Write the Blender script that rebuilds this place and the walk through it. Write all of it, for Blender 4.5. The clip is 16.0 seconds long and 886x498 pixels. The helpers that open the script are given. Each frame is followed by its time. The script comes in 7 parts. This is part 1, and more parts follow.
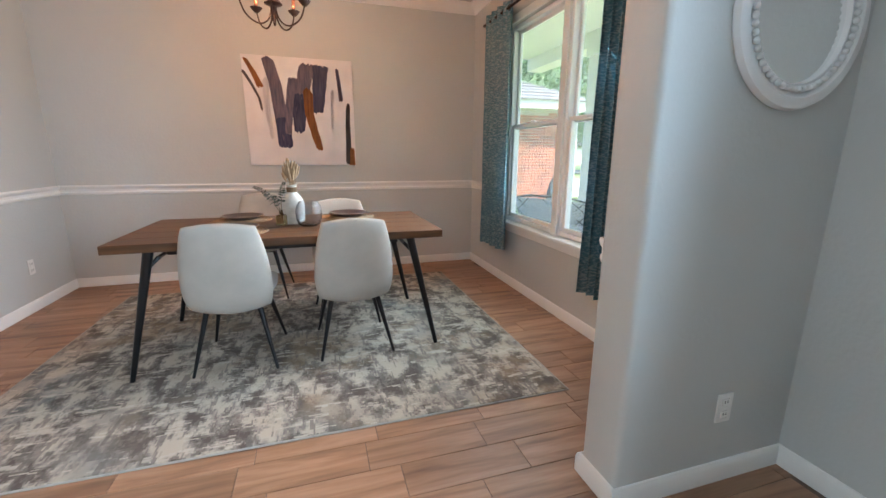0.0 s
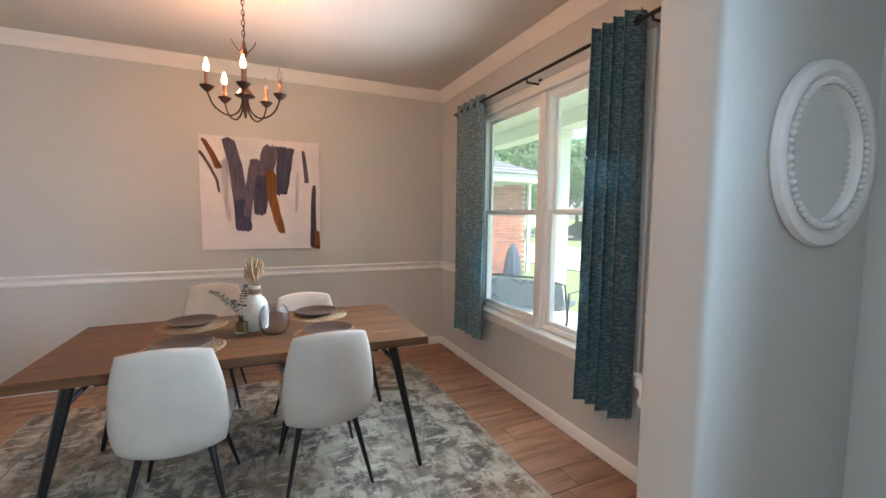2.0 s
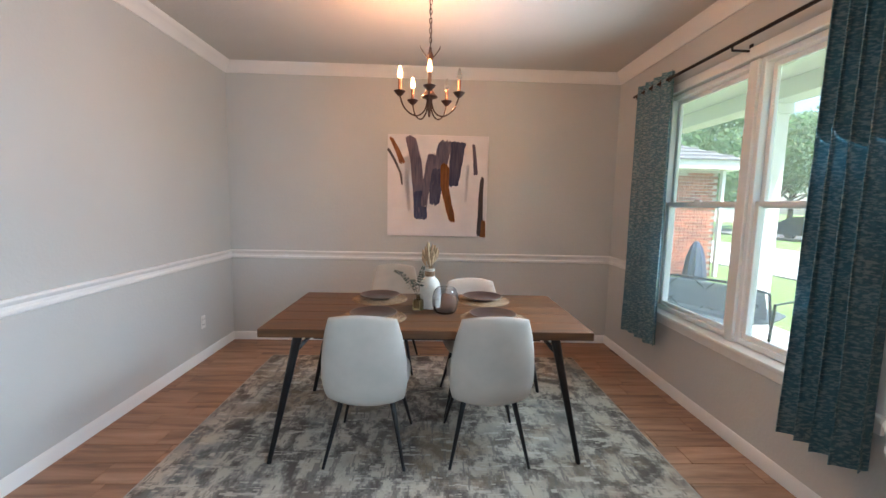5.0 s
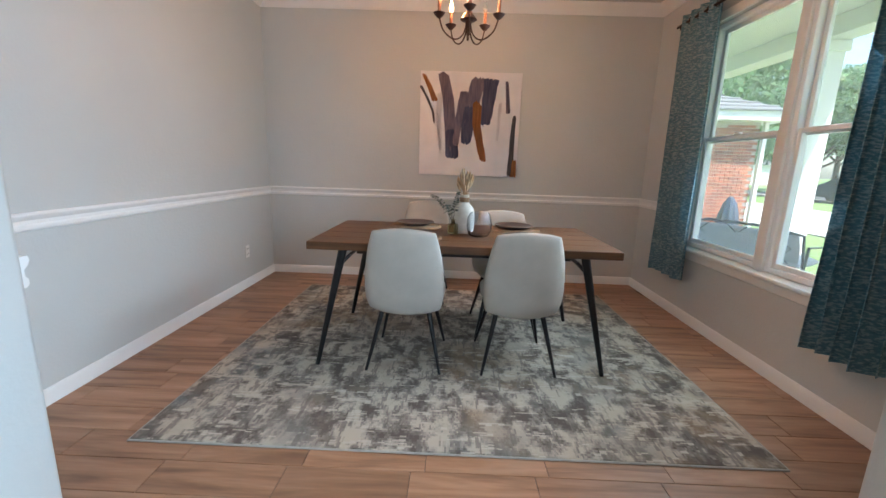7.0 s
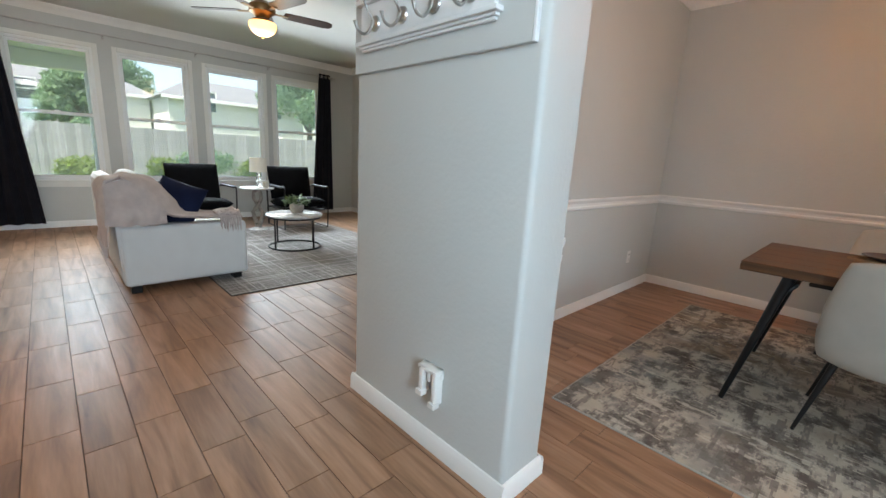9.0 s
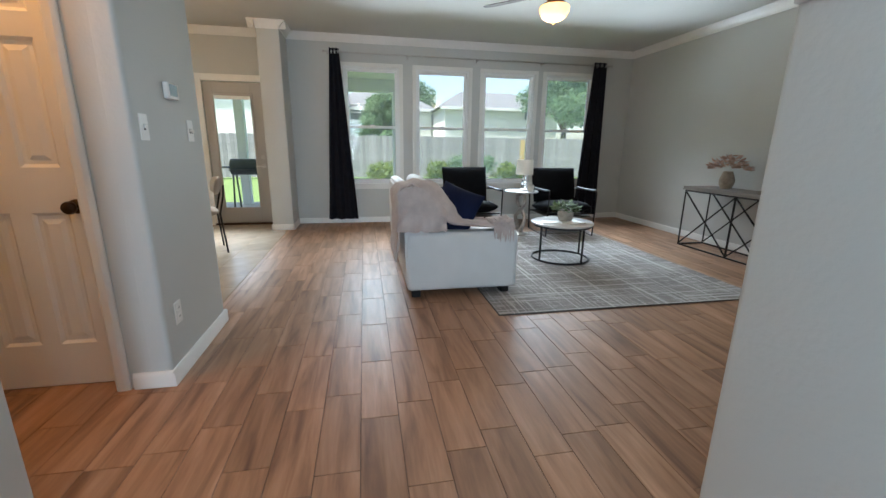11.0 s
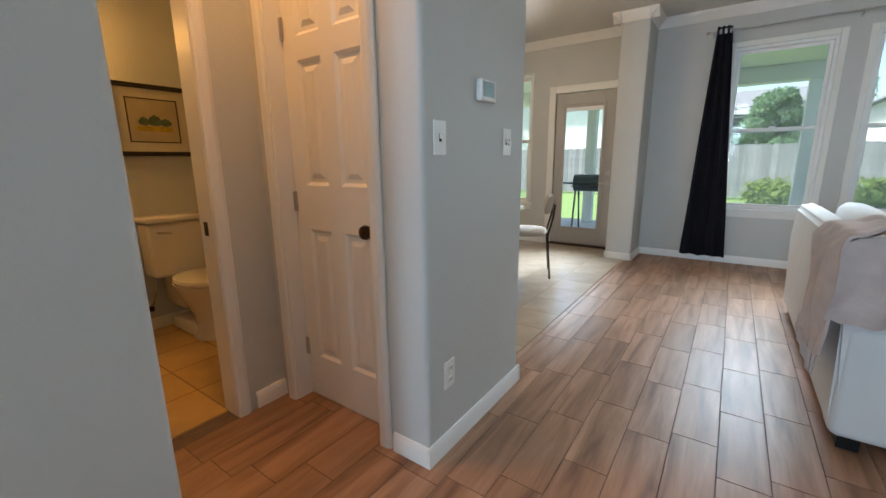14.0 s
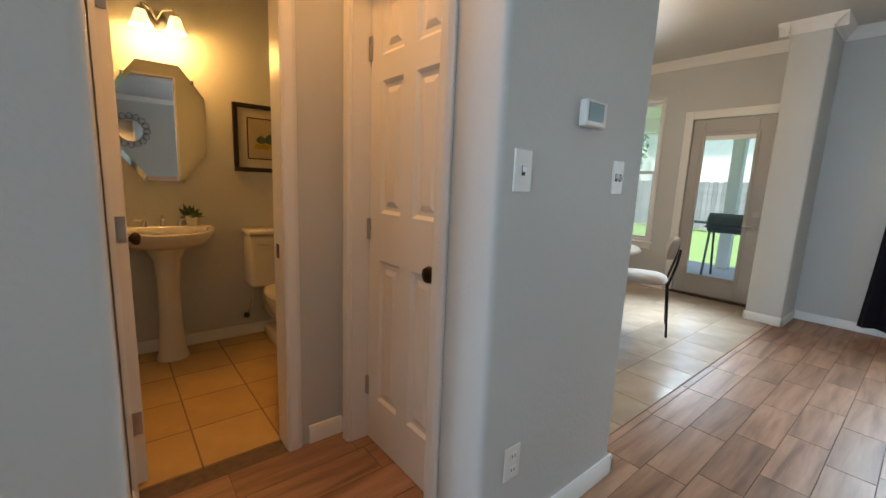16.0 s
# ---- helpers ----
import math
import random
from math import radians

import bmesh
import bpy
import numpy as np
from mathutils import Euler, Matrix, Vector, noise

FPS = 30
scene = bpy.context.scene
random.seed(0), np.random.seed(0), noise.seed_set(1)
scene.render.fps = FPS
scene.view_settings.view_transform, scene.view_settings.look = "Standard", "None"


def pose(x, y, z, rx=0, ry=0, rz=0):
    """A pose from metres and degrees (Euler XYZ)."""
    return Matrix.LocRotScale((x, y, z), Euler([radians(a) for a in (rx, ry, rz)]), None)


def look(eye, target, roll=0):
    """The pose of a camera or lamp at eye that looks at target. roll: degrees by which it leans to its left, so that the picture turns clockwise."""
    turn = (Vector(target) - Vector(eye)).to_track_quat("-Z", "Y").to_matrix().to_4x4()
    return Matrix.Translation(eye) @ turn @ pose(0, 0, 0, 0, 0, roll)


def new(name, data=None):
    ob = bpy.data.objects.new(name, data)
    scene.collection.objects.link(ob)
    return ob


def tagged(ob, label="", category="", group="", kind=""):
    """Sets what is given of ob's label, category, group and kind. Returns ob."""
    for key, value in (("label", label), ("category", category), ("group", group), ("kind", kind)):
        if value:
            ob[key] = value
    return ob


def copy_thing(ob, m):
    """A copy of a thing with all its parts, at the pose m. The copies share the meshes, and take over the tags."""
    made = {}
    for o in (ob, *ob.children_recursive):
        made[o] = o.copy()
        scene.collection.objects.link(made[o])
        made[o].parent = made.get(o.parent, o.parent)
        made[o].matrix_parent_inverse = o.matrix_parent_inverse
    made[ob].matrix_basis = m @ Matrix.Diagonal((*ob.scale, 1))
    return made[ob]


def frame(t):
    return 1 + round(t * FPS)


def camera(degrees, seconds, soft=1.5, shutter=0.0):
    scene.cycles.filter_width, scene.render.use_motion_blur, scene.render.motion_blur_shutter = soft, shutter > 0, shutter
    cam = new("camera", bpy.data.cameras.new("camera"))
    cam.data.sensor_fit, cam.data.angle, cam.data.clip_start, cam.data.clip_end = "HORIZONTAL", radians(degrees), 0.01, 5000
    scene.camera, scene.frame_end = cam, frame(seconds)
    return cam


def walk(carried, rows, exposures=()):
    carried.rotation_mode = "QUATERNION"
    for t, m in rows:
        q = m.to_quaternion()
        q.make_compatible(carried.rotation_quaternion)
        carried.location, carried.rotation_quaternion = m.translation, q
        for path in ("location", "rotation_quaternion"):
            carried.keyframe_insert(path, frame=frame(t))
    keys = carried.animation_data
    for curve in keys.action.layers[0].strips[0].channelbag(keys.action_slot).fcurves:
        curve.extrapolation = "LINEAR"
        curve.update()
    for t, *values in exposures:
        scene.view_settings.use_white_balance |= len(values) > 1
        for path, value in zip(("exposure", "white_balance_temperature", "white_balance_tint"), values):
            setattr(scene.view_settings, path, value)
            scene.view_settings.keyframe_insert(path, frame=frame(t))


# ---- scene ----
cam = camera(94.9, 16.0)
PATH = [
    (0, (0.391, 0.138, 1.202), (0.968, 2.0, 0.755), 0.3),
    (0.5, (0.383, 0.257, 1.206), (0.995, 2.118, 0.805), 0.7),
    (1, (0.376, 0.349, 1.248), (1.049, 2.204, 0.927), 0.8),
    (1.5, (0.365, 0.388, 1.314), (1.112, 2.228, 1.08), 0.8),
    (2, (0.287, 0.436, 1.419), (1.096, 2.259, 1.261), 0.6),
    (2.5, (0.221, 0.461, 1.458), (1.026, 2.289, 1.357), 0.0),
    (3, (0.183, 0.465, 1.46), (0.884, 2.336, 1.376), -0.3),
    (3.5, (0.157, 0.466, 1.469), (0.71, 2.386, 1.375), -0.2),
    (4, (0.182, 0.452, 1.466), (0.535, 2.417, 1.35), 0.3),
    (4.5, (0.235, 0.432, 1.451), (0.369, 2.421, 1.292), 0.7),
    (7, (0.157, 0.275, 1.201), (0.12, 2.234, 0.797), 1.9),
    (7.5, (0.079, 0.198, 1.177), (-0.137, 2.14, 0.75), 2.2),
    (8, (-0.038, 0.131, 1.177), (-0.668, 1.983, 0.761), 2.4),
    (8.5, (-0.139, 0.061, 1.177), (-1.205, 1.701, 0.757), 2.9),
    (9, (-0.271, 0.033, 1.177), (-1.667, 1.397, 0.738), 3.3),
    (9.5, (-0.425, 0.044, 1.19), (-2.041, 1.127, 0.728), 3.0),
    (12, (-1.372, 0.065, 1.15), (-3.307, -0.046, 0.658), 0.0),
    (12.5, (-1.501, 0.055, 1.139), (-3.398, -0.337, 0.643), -0.0),
    (13, (-1.675, 0.027, 1.14), (-3.495, -0.653, 0.665), -0.4),
    (13.5, (-1.812, -0.009, 1.148), (-3.524, -0.941, 0.698), -0.9),
    (14, (-1.969, -0.061, 1.166), (-3.565, -1.189, 0.744), -0.6),
    (14.5, (-2.089, -0.108, 1.173), (-3.575, -1.385, 0.771), -0.0),
    (15, (-2.168, -0.133, 1.177), (-3.552, -1.526, 0.798), 0.8),
    (15.5, (-2.241, -0.154, 1.207), (-3.546, -1.628, 0.856), 1.7),
    (16, (-2.261, -0.16, 1.206), (-3.519, -1.681, 0.88), 2.4),
]
EXPOSURES = [(0, 2.10, 6150, 10), (1.5, 2.06, 6100, 10), (3.5, 1.94, 6400, 10), (4.7, 1.90, 6000, 9), (7.0, 1.80, 6000, 8), (8.0, 1.66, 6300, 9),
             (9.0, 1.45, 6700, 10), (9.7, 1.36, 6650, 10), (12.0, 1.40, 6100, 9), (16.0, 1.40, 6100, 9)]
walk(cam, [(t, look(eye, target, roll)) for t, eye, target, roll in PATH], EXPOSURES)

# ---- world, sun and exposure ----
world = bpy.data.worlds.new("world")
scene.world = world
world.use_nodes = True
wn = world.node_tree
sky = wn.nodes.new("ShaderNodeTexSky")
sky.sky_type, sky.sun_disc = "NISHITA", False
SUN_UP, SUN_TURN = 64, 150
sky.sun_elevation, sky.sun_rotation = radians(SUN_UP), radians(SUN_TURN)
sky.air_density, sky.dust_density = 1.0, 2.0
wn.nodes["Background"].inputs[1].default_value = 0.15
wn.links.new(sky.outputs[0], wn.nodes["Background"].inputs[0])

sun = new("sun", bpy.data.lights.new("sun", "SUN"))
sun.data.energy, sun.data.angle, sun.data.color = 5.0, radians(3), (1.0, 0.95, 0.88)
sun_way = Vector((math.sin(radians(SUN_TURN)) * math.cos(radians(SUN_UP)), math.cos(radians(SUN_TURN)) * math.cos(radians(SUN_UP)), math.sin(radians(SUN_UP))))
sun.matrix_world = look(sun_way * 30, (0, 0, 0))
scene.view_settings.exposure = 2.0


def daylight_fill(place, target, width, height, watts, spread=70, color=(0.76, 0.90, 1.0)):
    """An added area lamp that stands in for daylight, mostly just inside a window."""
    lamp = new("window_skylight", bpy.data.lights.new("window_skylight", "AREA"))
    lamp.data.shape, lamp.data.size, lamp.data.size_y = "RECTANGLE", width, height
    lamp.data.energy, lamp.data.color, lamp.data.spread = watts, color, radians(spread)
    lamp.matrix_world = look(place, target)
    return lamp


def bulb_light(name, place, watts, radius, color):
    lamp = new(name, bpy.data.lights.new(name, "POINT"))
    lamp.data.energy, lamp.data.shadow_soft_size, lamp.data.color = watts, radius, color
    lamp.location = place
    return lamp


# ---- plan, in metres ----
DIN_L, DIN_R, DIN_B = -1.77, 2.105, 4.557      # dining room: side walls and far wall
OPEN_F, OPEN_B = 1.095, 1.28                   # the wall with the wide opening
OPEN_W = 1.05                                  # front of its western part
JAMB_L, JAMB_R = -0.953, 1.31
DIV_L = -1.905                                 # living side of the dividing wall
WIN_X = -7.53                                  # window wall of the living room
LIV_R = 4.45                                   # living room's far side wall
HALL_Y = -0.905                                # hall wall with the thermostat
SOUTH_Y = -0.945                               # hall wall beside the recess
CLO_X, REC_X, BATH_Y = -3.055, -2.252, -1.835  # closet wall, recess wall, bath wall
BATH_B = -3.36
CEIL_D, CEIL_L = 2.738, 2.70

# ---- materials ----


def material(name, color, rough=0.5, metal=0.0, noise_scale=0.0, vary=0.0, bump=0.0, bump_scale=60.0, color2=None, spec=0.5, stretch=None):
    m = bpy.data.materials.new(name)
    m.use_nodes = True
    t, n = m.node_tree, m.node_tree.nodes
    b = n["Principled BSDF"]
    b.inputs["Base Color"].default_value = (*color, 1)
    b.inputs["Roughness"].default_value, b.inputs["Metallic"].default_value = rough, metal
    b.inputs["Specular IOR Level"].default_value = spec
    co = n.new("ShaderNodeTexCoord")
    out = co.outputs["Object"]
    if stretch:
        mp = n.new("ShaderNodeMapping")
        mp.inputs["Scale"].default_value = stretch
        t.links.new(out, mp.inputs[0])
        out = mp.outputs[0]
    if noise_scale:
        tex = n.new("ShaderNodeTexNoise")
        tex.inputs["Scale"].default_value, tex.inputs["Detail"].default_value = noise_scale, 6
        t.links.new(out, tex.inputs["Vector"])
        ramp = n.new("ShaderNodeValToRGB")
        c2 = color2 or tuple(c * (1 - vary) for c in color)
        ramp.color_ramp.elements[0].position, ramp.color_ramp.elements[1].position = 0.32, 0.68
        ramp.color_ramp.elements[0].color, ramp.color_ramp.elements[1].color = (*c2, 1), (*color, 1)
        t.links.new(tex.outputs[0], ramp.inputs[0])
        t.links.new(ramp.outputs[0], b.inputs["Base Color"])
        mr = n.new("ShaderNodeMapRange")
        mr.inputs["To Min"].default_value, mr.inputs["To Max"].default_value = max(0.02, rough - 0.08), min(1, rough + 0.08)
        t.links.new(tex.outputs[0], mr.inputs[0])
        t.links.new(mr.outputs[0], b.inputs["Roughness"])
    if bump:
        bt = n.new("ShaderNodeTexNoise")
        bt.inputs["Scale"].default_value, bt.inputs["Detail"].default_value = bump_scale, 4
        t.links.new(out, bt.inputs["Vector"])
        bn = n.new("ShaderNodeBump")
        bn.inputs["Strength"].default_value, bn.inputs["Distance"].default_value = bump, 0.004
        t.links.new(bt.outputs[0], bn.inputs["Height"])
        t.links.new(bn.outputs[0], b.inputs["Normal"])
    return m


def glowing(name, color, strength, base=(0.9, 0.9, 0.9)):
    m = material(name, base, 0.4)
    b = m.node_tree.nodes["Principled BSDF"]
    b.inputs["Emission Color"].default_value, b.inputs["Emission Strength"].default_value = (*color, 1), strength
    return m


def glass(name, color=(1, 1, 1), rough=0.0, ior=1.45):
    m = bpy.data.materials.new(name)
    m.use_nodes = True
    b = m.node_tree.nodes["Principled BSDF"]
    b.inputs["Base Color"].default_value = (*color, 1)
    b.inputs["Transmission Weight"].default_value, b.inputs["Roughness"].default_value, b.inputs["IOR"].default_value = 1.0, rough, ior
    return m


def thin_glass(name, gloss=0.008):
    """A flat pane: clear, with a faint mirror gloss."""
    m = bpy.data.materials.new(name)
    m.use_nodes = True
    t, n = m.node_tree, m.node_tree.nodes
    n.remove(n["Principled BSDF"])
    clear, shine, mix = n.new("ShaderNodeBsdfTransparent"), n.new("ShaderNodeBsdfGlossy"), n.new("ShaderNodeMixShader")
    clear.inputs[0].default_value = (0.968, 0.992, 0.986, 1)
    shine.inputs["Roughness"].default_value = 0.02
    mix.inputs[0].default_value = gloss
    t.links.new(clear.outputs[0], mix.inputs[1])
    t.links.new(shine.outputs[0], mix.inputs[2])
    t.links.new(mix.outputs[0], n["Material Output"].inputs[0])
    return m


def plank_material():
    """Wood-look porcelain plank: each piece its own tone, with streaks along it."""
    m = bpy.data.materials.new("wood_look_tile")
    m.use_nodes = True
    t, n = m.node_tree, m.node_tree.nodes
    b = n["Principled BSDF"]
    info, geo, add, fr = n.new("ShaderNodeObjectInfo"), n.new("ShaderNodeNewGeometry"), n.new("ShaderNodeMath"), n.new("ShaderNodeMath")
    fr.operation = "FRACT"
    t.links.new(info.outputs["Random"], add.inputs[0])
    t.links.new(geo.outputs["Random Per Island"], add.inputs[1])
    t.links.new(add.outputs[0], fr.inputs[0])
    co, comb, mul, vadd, mp = n.new("ShaderNodeTexCoord"), n.new("ShaderNodeCombineXYZ"), n.new("ShaderNodeVectorMath"), n.new("ShaderNodeVectorMath"), n.new("ShaderNodeMapping")
    for k in range(3):
        t.links.new(fr.outputs[0], comb.inputs[k])
    mul.operation, mul.inputs[1].default_value = "MULTIPLY", (31.0, 17.0, 0.0)
    t.links.new(comb.outputs[0], mul.inputs[0])
    t.links.new(co.outputs["Object"], vadd.inputs[0])
    t.links.new(mul.outputs[0], vadd.inputs[1])
    mp.inputs["Scale"].default_value = (1.6, 15.0, 1.0)
    t.links.new(vadd.outputs[0], mp.inputs[0])
    streak, fine = n.new("ShaderNodeTexNoise"), n.new("ShaderNodeTexNoise")
    streak.inputs["Scale"].default_value, streak.inputs["Detail"].default_value, streak.inputs["Distortion"].default_value = 1.0, 5, 0.6
    fine.inputs["Scale"].default_value, fine.inputs["Detail"].default_value = 5.0, 4
    t.links.new(mp.outputs[0], streak.inputs["Vector"])
    t.links.new(mp.outputs[0], fine.inputs["Vector"])
    ramp = n.new("ShaderNodeValToRGB")
    e = ramp.color_ramp.elements
    e[0].position, e[1].position = 0.27, 0.74
    e[0].color, e[1].color = (0.155, 0.078, 0.045, 1), (0.415, 0.248, 0.160, 1)
    mid = ramp.color_ramp.elements.new(0.5)
    mid.color = (0.315, 0.172, 0.098, 1)
    t.links.new(streak.outputs[0], ramp.inputs[0])
    mixf = n.new("ShaderNodeMixRGB")
    mixf.blend_type, mixf.inputs[0].default_value = "OVERLAY", 0.22
    t.links.new(ramp.outputs[0], mixf.inputs[1])
    t.links.new(fine.outputs[0], mixf.inputs[2])
    hsv, val = n.new("ShaderNodeHueSaturation"), n.new("ShaderNodeMapRange")
    val.inputs["To Min"].default_value, val.inputs["To Max"].default_value = 0.84, 1.16
    t.links.new(fr.outputs[0], val.inputs[0])
    t.links.new(val.outputs[0], hsv.inputs["Value"])
    t.links.new(mixf.outputs[0], hsv.inputs["Color"])
    t.links.new(hsv.outputs[0], b.inputs["Base Color"])
    rr = n.new("ShaderNodeMapRange")
    rr.inputs["To Min"].default_value, rr.inputs["To Max"].default_value = 0.37, 0.50
    t.links.new(fine.outputs[0], rr.inputs[0])
    t.links.new(rr.outputs[0], b.inputs["Roughness"])
    bn = n.new("ShaderNodeBump")
    bn.inputs["Strength"].default_value, bn.inputs["Distance"].default_value = 0.05, 0.001
    t.links.new(streak.outputs[0], bn.inputs["Height"])
    t.links.new(bn.outputs[0], b.inputs["Normal"])
    return m


def varied(name, color, rough, spread=0.2, noise_scale=6.0, dark=0.7, bump=0.2, bump_scale=40):
    """A material for repeated pieces: tone by piece, blotches within it."""
    m = material(name, color, rough, 0, noise_scale, 1 - dark, bump, bump_scale)
    t, n = m.node_tree, m.node_tree.nodes
    b = n["Principled BSDF"]
    src = b.inputs["Base Color"].links[0].from_socket
    info, geo, add, fr, mr, hsv = n.new("ShaderNodeObjectInfo"), n.new("ShaderNodeNewGeometry"), n.new("ShaderNodeMath"), n.new("ShaderNodeMath"), n.new("ShaderNodeMapRange"), n.new("ShaderNodeHueSaturation")
    fr.operation = "FRACT"
    t.links.new(info.outputs["Random"], add.inputs[0])
    t.links.new(geo.outputs["Random Per Island"], add.inputs[1])
    t.links.new(add.outputs[0], fr.inputs[0])
    mr.inputs["To Min"].default_value, mr.inputs["To Max"].default_value = 1 - spread, 1 + spread
    t.links.new(fr.outputs[0], mr.inputs[0])
    t.links.new(mr.outputs[0], hsv.inputs["Value"])
    t.links.new(src, hsv.inputs["Color"])
    t.links.new(hsv.outputs[0], b.inputs["Base Color"])
    return m


WALL = material("wall_paint", (0.54, 0.555, 0.54), 0.55, 0, 1.3, 0.05, 0.35, 55)
CEILING = material("ceiling_paint", (0.58, 0.57, 0.54), 0.8, 0, 2.0, 0.05, 0.5, 40)
TRIM = material("white_trim_paint", (0.80, 0.80, 0.78), 0.32, 0, 3.0, 0.04, 0.05, 30)
GROUT = material("dark_grout", (0.16, 0.11, 0.085), 0.9, 0, 30, 0.3)
PLANK = plank_material()
BATH_TILE = varied("beige_ceramic_tile", (0.55, 0.36, 0.13), 0.35, 0.08, 5.0, 0.8, 0.1, 30)
BATH_GROUT = material("brown_grout", (0.30, 0.205, 0.115), 0.9, 0, 30, 0.3)
NOOK_TILE = varied("sand_ceramic_tile", (0.52, 0.41, 0.31), 0.18, 0.10, 5.0, 0.8, 0.1, 30)
PANE = thin_glass("window_glass")
VINYL = material("white_vinyl", (0.82, 0.83, 0.83), 0.35, 0, 4, 0.03)

# ---- mesh helpers ----


def part(name, bm, mat, parent=None, label="", smooth=False, category="", group="", kind=""):
    """Links a bmesh as one mesh object, under a thing or a part."""
    bmesh.ops.recalc_face_normals(bm, faces=bm.faces)
    me = bpy.data.meshes.new(name)
    bm.to_mesh(me)
    bm.free()
    if smooth:
        me.polygons.foreach_set("use_smooth", [True] * len(me.polygons))
        me.set_sharp_from_angle(angle=radians(40))
    for m in (mat if isinstance(mat, (list, tuple)) else [mat]):
        me.materials.append(m)
    ob = new(name, me)
    if parent:
        ob.parent = parent
    return tagged(ob, label, category, group, kind)


def thing(name, place, label, category, group="", turn=0):
    ob = new(name)
    ob.matrix_world = pose(*place, 0, 0, turn)
    return tagged(ob, label, category, group)


def box(bm, x0, x1, y0, y1, z0, z1, bevel=0.0, seg=1, upright=False):
    vs = [bm.verts.new((x, y, z)) for z in (z0, z1) for y in (y0, y1) for x in (x0, x1)]
    fs = [bm.faces.new([vs[i] for i in f]) for f in ((0, 2, 3, 1), (4, 5, 7, 6), (0, 1, 5, 4), (2, 6, 7, 3), (0, 4, 6, 2), (1, 3, 7, 5))]
    if bevel:
        es = {e for f in fs for e in f.edges}
        if upright:
            es = {e for e in es if abs(e.verts[0].co.z - e.verts[1].co.z) > 1e-6}
        bmesh.ops.bevel(bm, geom=list(es), offset=bevel, segments=seg, affect="EDGES", profile=0.5)
    return bm


def boxes(*rows, bevel=0.0, seg=1):
    bm = bmesh.new()
    for r in rows:
        box(bm, *r, bevel=bevel, seg=seg)
    return bm


def lathe(profile, seg=32, at=(0, 0, 0), bm=None, squash=(1, 1)):
    """Turns a profile of (radius, height) round the z axis."""
    bm = bm or bmesh.new()
    rings = []
    for r, z in profile:
        if r < 1e-5:
            rings.append([bm.verts.new((at[0], at[1], at[2] + z))])
        else:
            rings.append([bm.verts.new((at[0] + squash[0] * r * math.cos(2 * math.pi * i / seg), at[1] + squash[1] * r * math.sin(2 * math.pi * i / seg), at[2] + z)) for i in range(seg)])
    for a, b in zip(rings, rings[1:]):
        for i in range(seg):
            j = (i + 1) % seg
            if len(a) == 1 and len(b) == 1:
                continue
            if len(a) == 1:
                bm.faces.new((a[0], b[i], b[j]))
            elif len(b) == 1:
                bm.faces.new((a[i], a[j], b[0]))
            else:
                bm.faces.new((a[i], a[j], b[j], b[i]))
    return bm


def tube(points, radius, seg=10, bm=None, ends=True, closed=False, flat=1.0):
    """A round bar along points; radius is a number or one for each point."""
    bm = bm or bmesh.new()
    ps = [Vector(p) for p in points]
    rs = radius if isinstance(radius, (list, tuple)) else [radius] * len(ps)
    rings, side = [], None
    for i, p in enumerate(ps):
        a = ps[i - 1] if i or closed else ps[0]
        b = ps[(i + 1) % len(ps)] if i < len(ps) - 1 or closed else ps[-1]
        way = (b - a).normalized()
        if side is None:
            side = way.orthogonal().normalized()
        side = (side - way * side.dot(way)).normalized()
        up = way.cross(side)
        rings.append([bm.verts.new(p + rs[i] * (math.cos(2 * math.pi * k / seg) * side + flat * math.sin(2 * math.pi * k / seg) * up)) for k in range(seg)])
    pairs = list(zip(rings, rings[1:])) + ([(rings[-1], rings[0])] if closed else [])
    for a, b in pairs:
        for k in range(seg):
            bm.faces.new((a[k], a[(k + 1) % seg], b[(k + 1) % seg], b[k]))
    if ends and not closed:
        bm.faces.new(rings[0])
        bm.faces.new(rings[-1][::-1])
    return bm


def sweep(profile, p0, p1, out, bm=None):
    """Extrudes a profile of (outward, height) straight from p0 to p1."""
    bm = bm or bmesh.new()
    p0, p1, out = Vector(p0), Vector(p1), Vector(out)
    a = [bm.verts.new(p0 + out * d + Vector((0, 0, z))) for d, z in profile]
    b = [bm.verts.new(p1 + out * d + Vector((0, 0, z))) for d, z in profile]
    k = len(profile)
    for i in range(k):
        bm.faces.new((a[i], a[(i + 1) % k], b[(i + 1) % k], b[i]))
    bm.faces.new(a[::-1])
    bm.faces.new(b)
    return bm


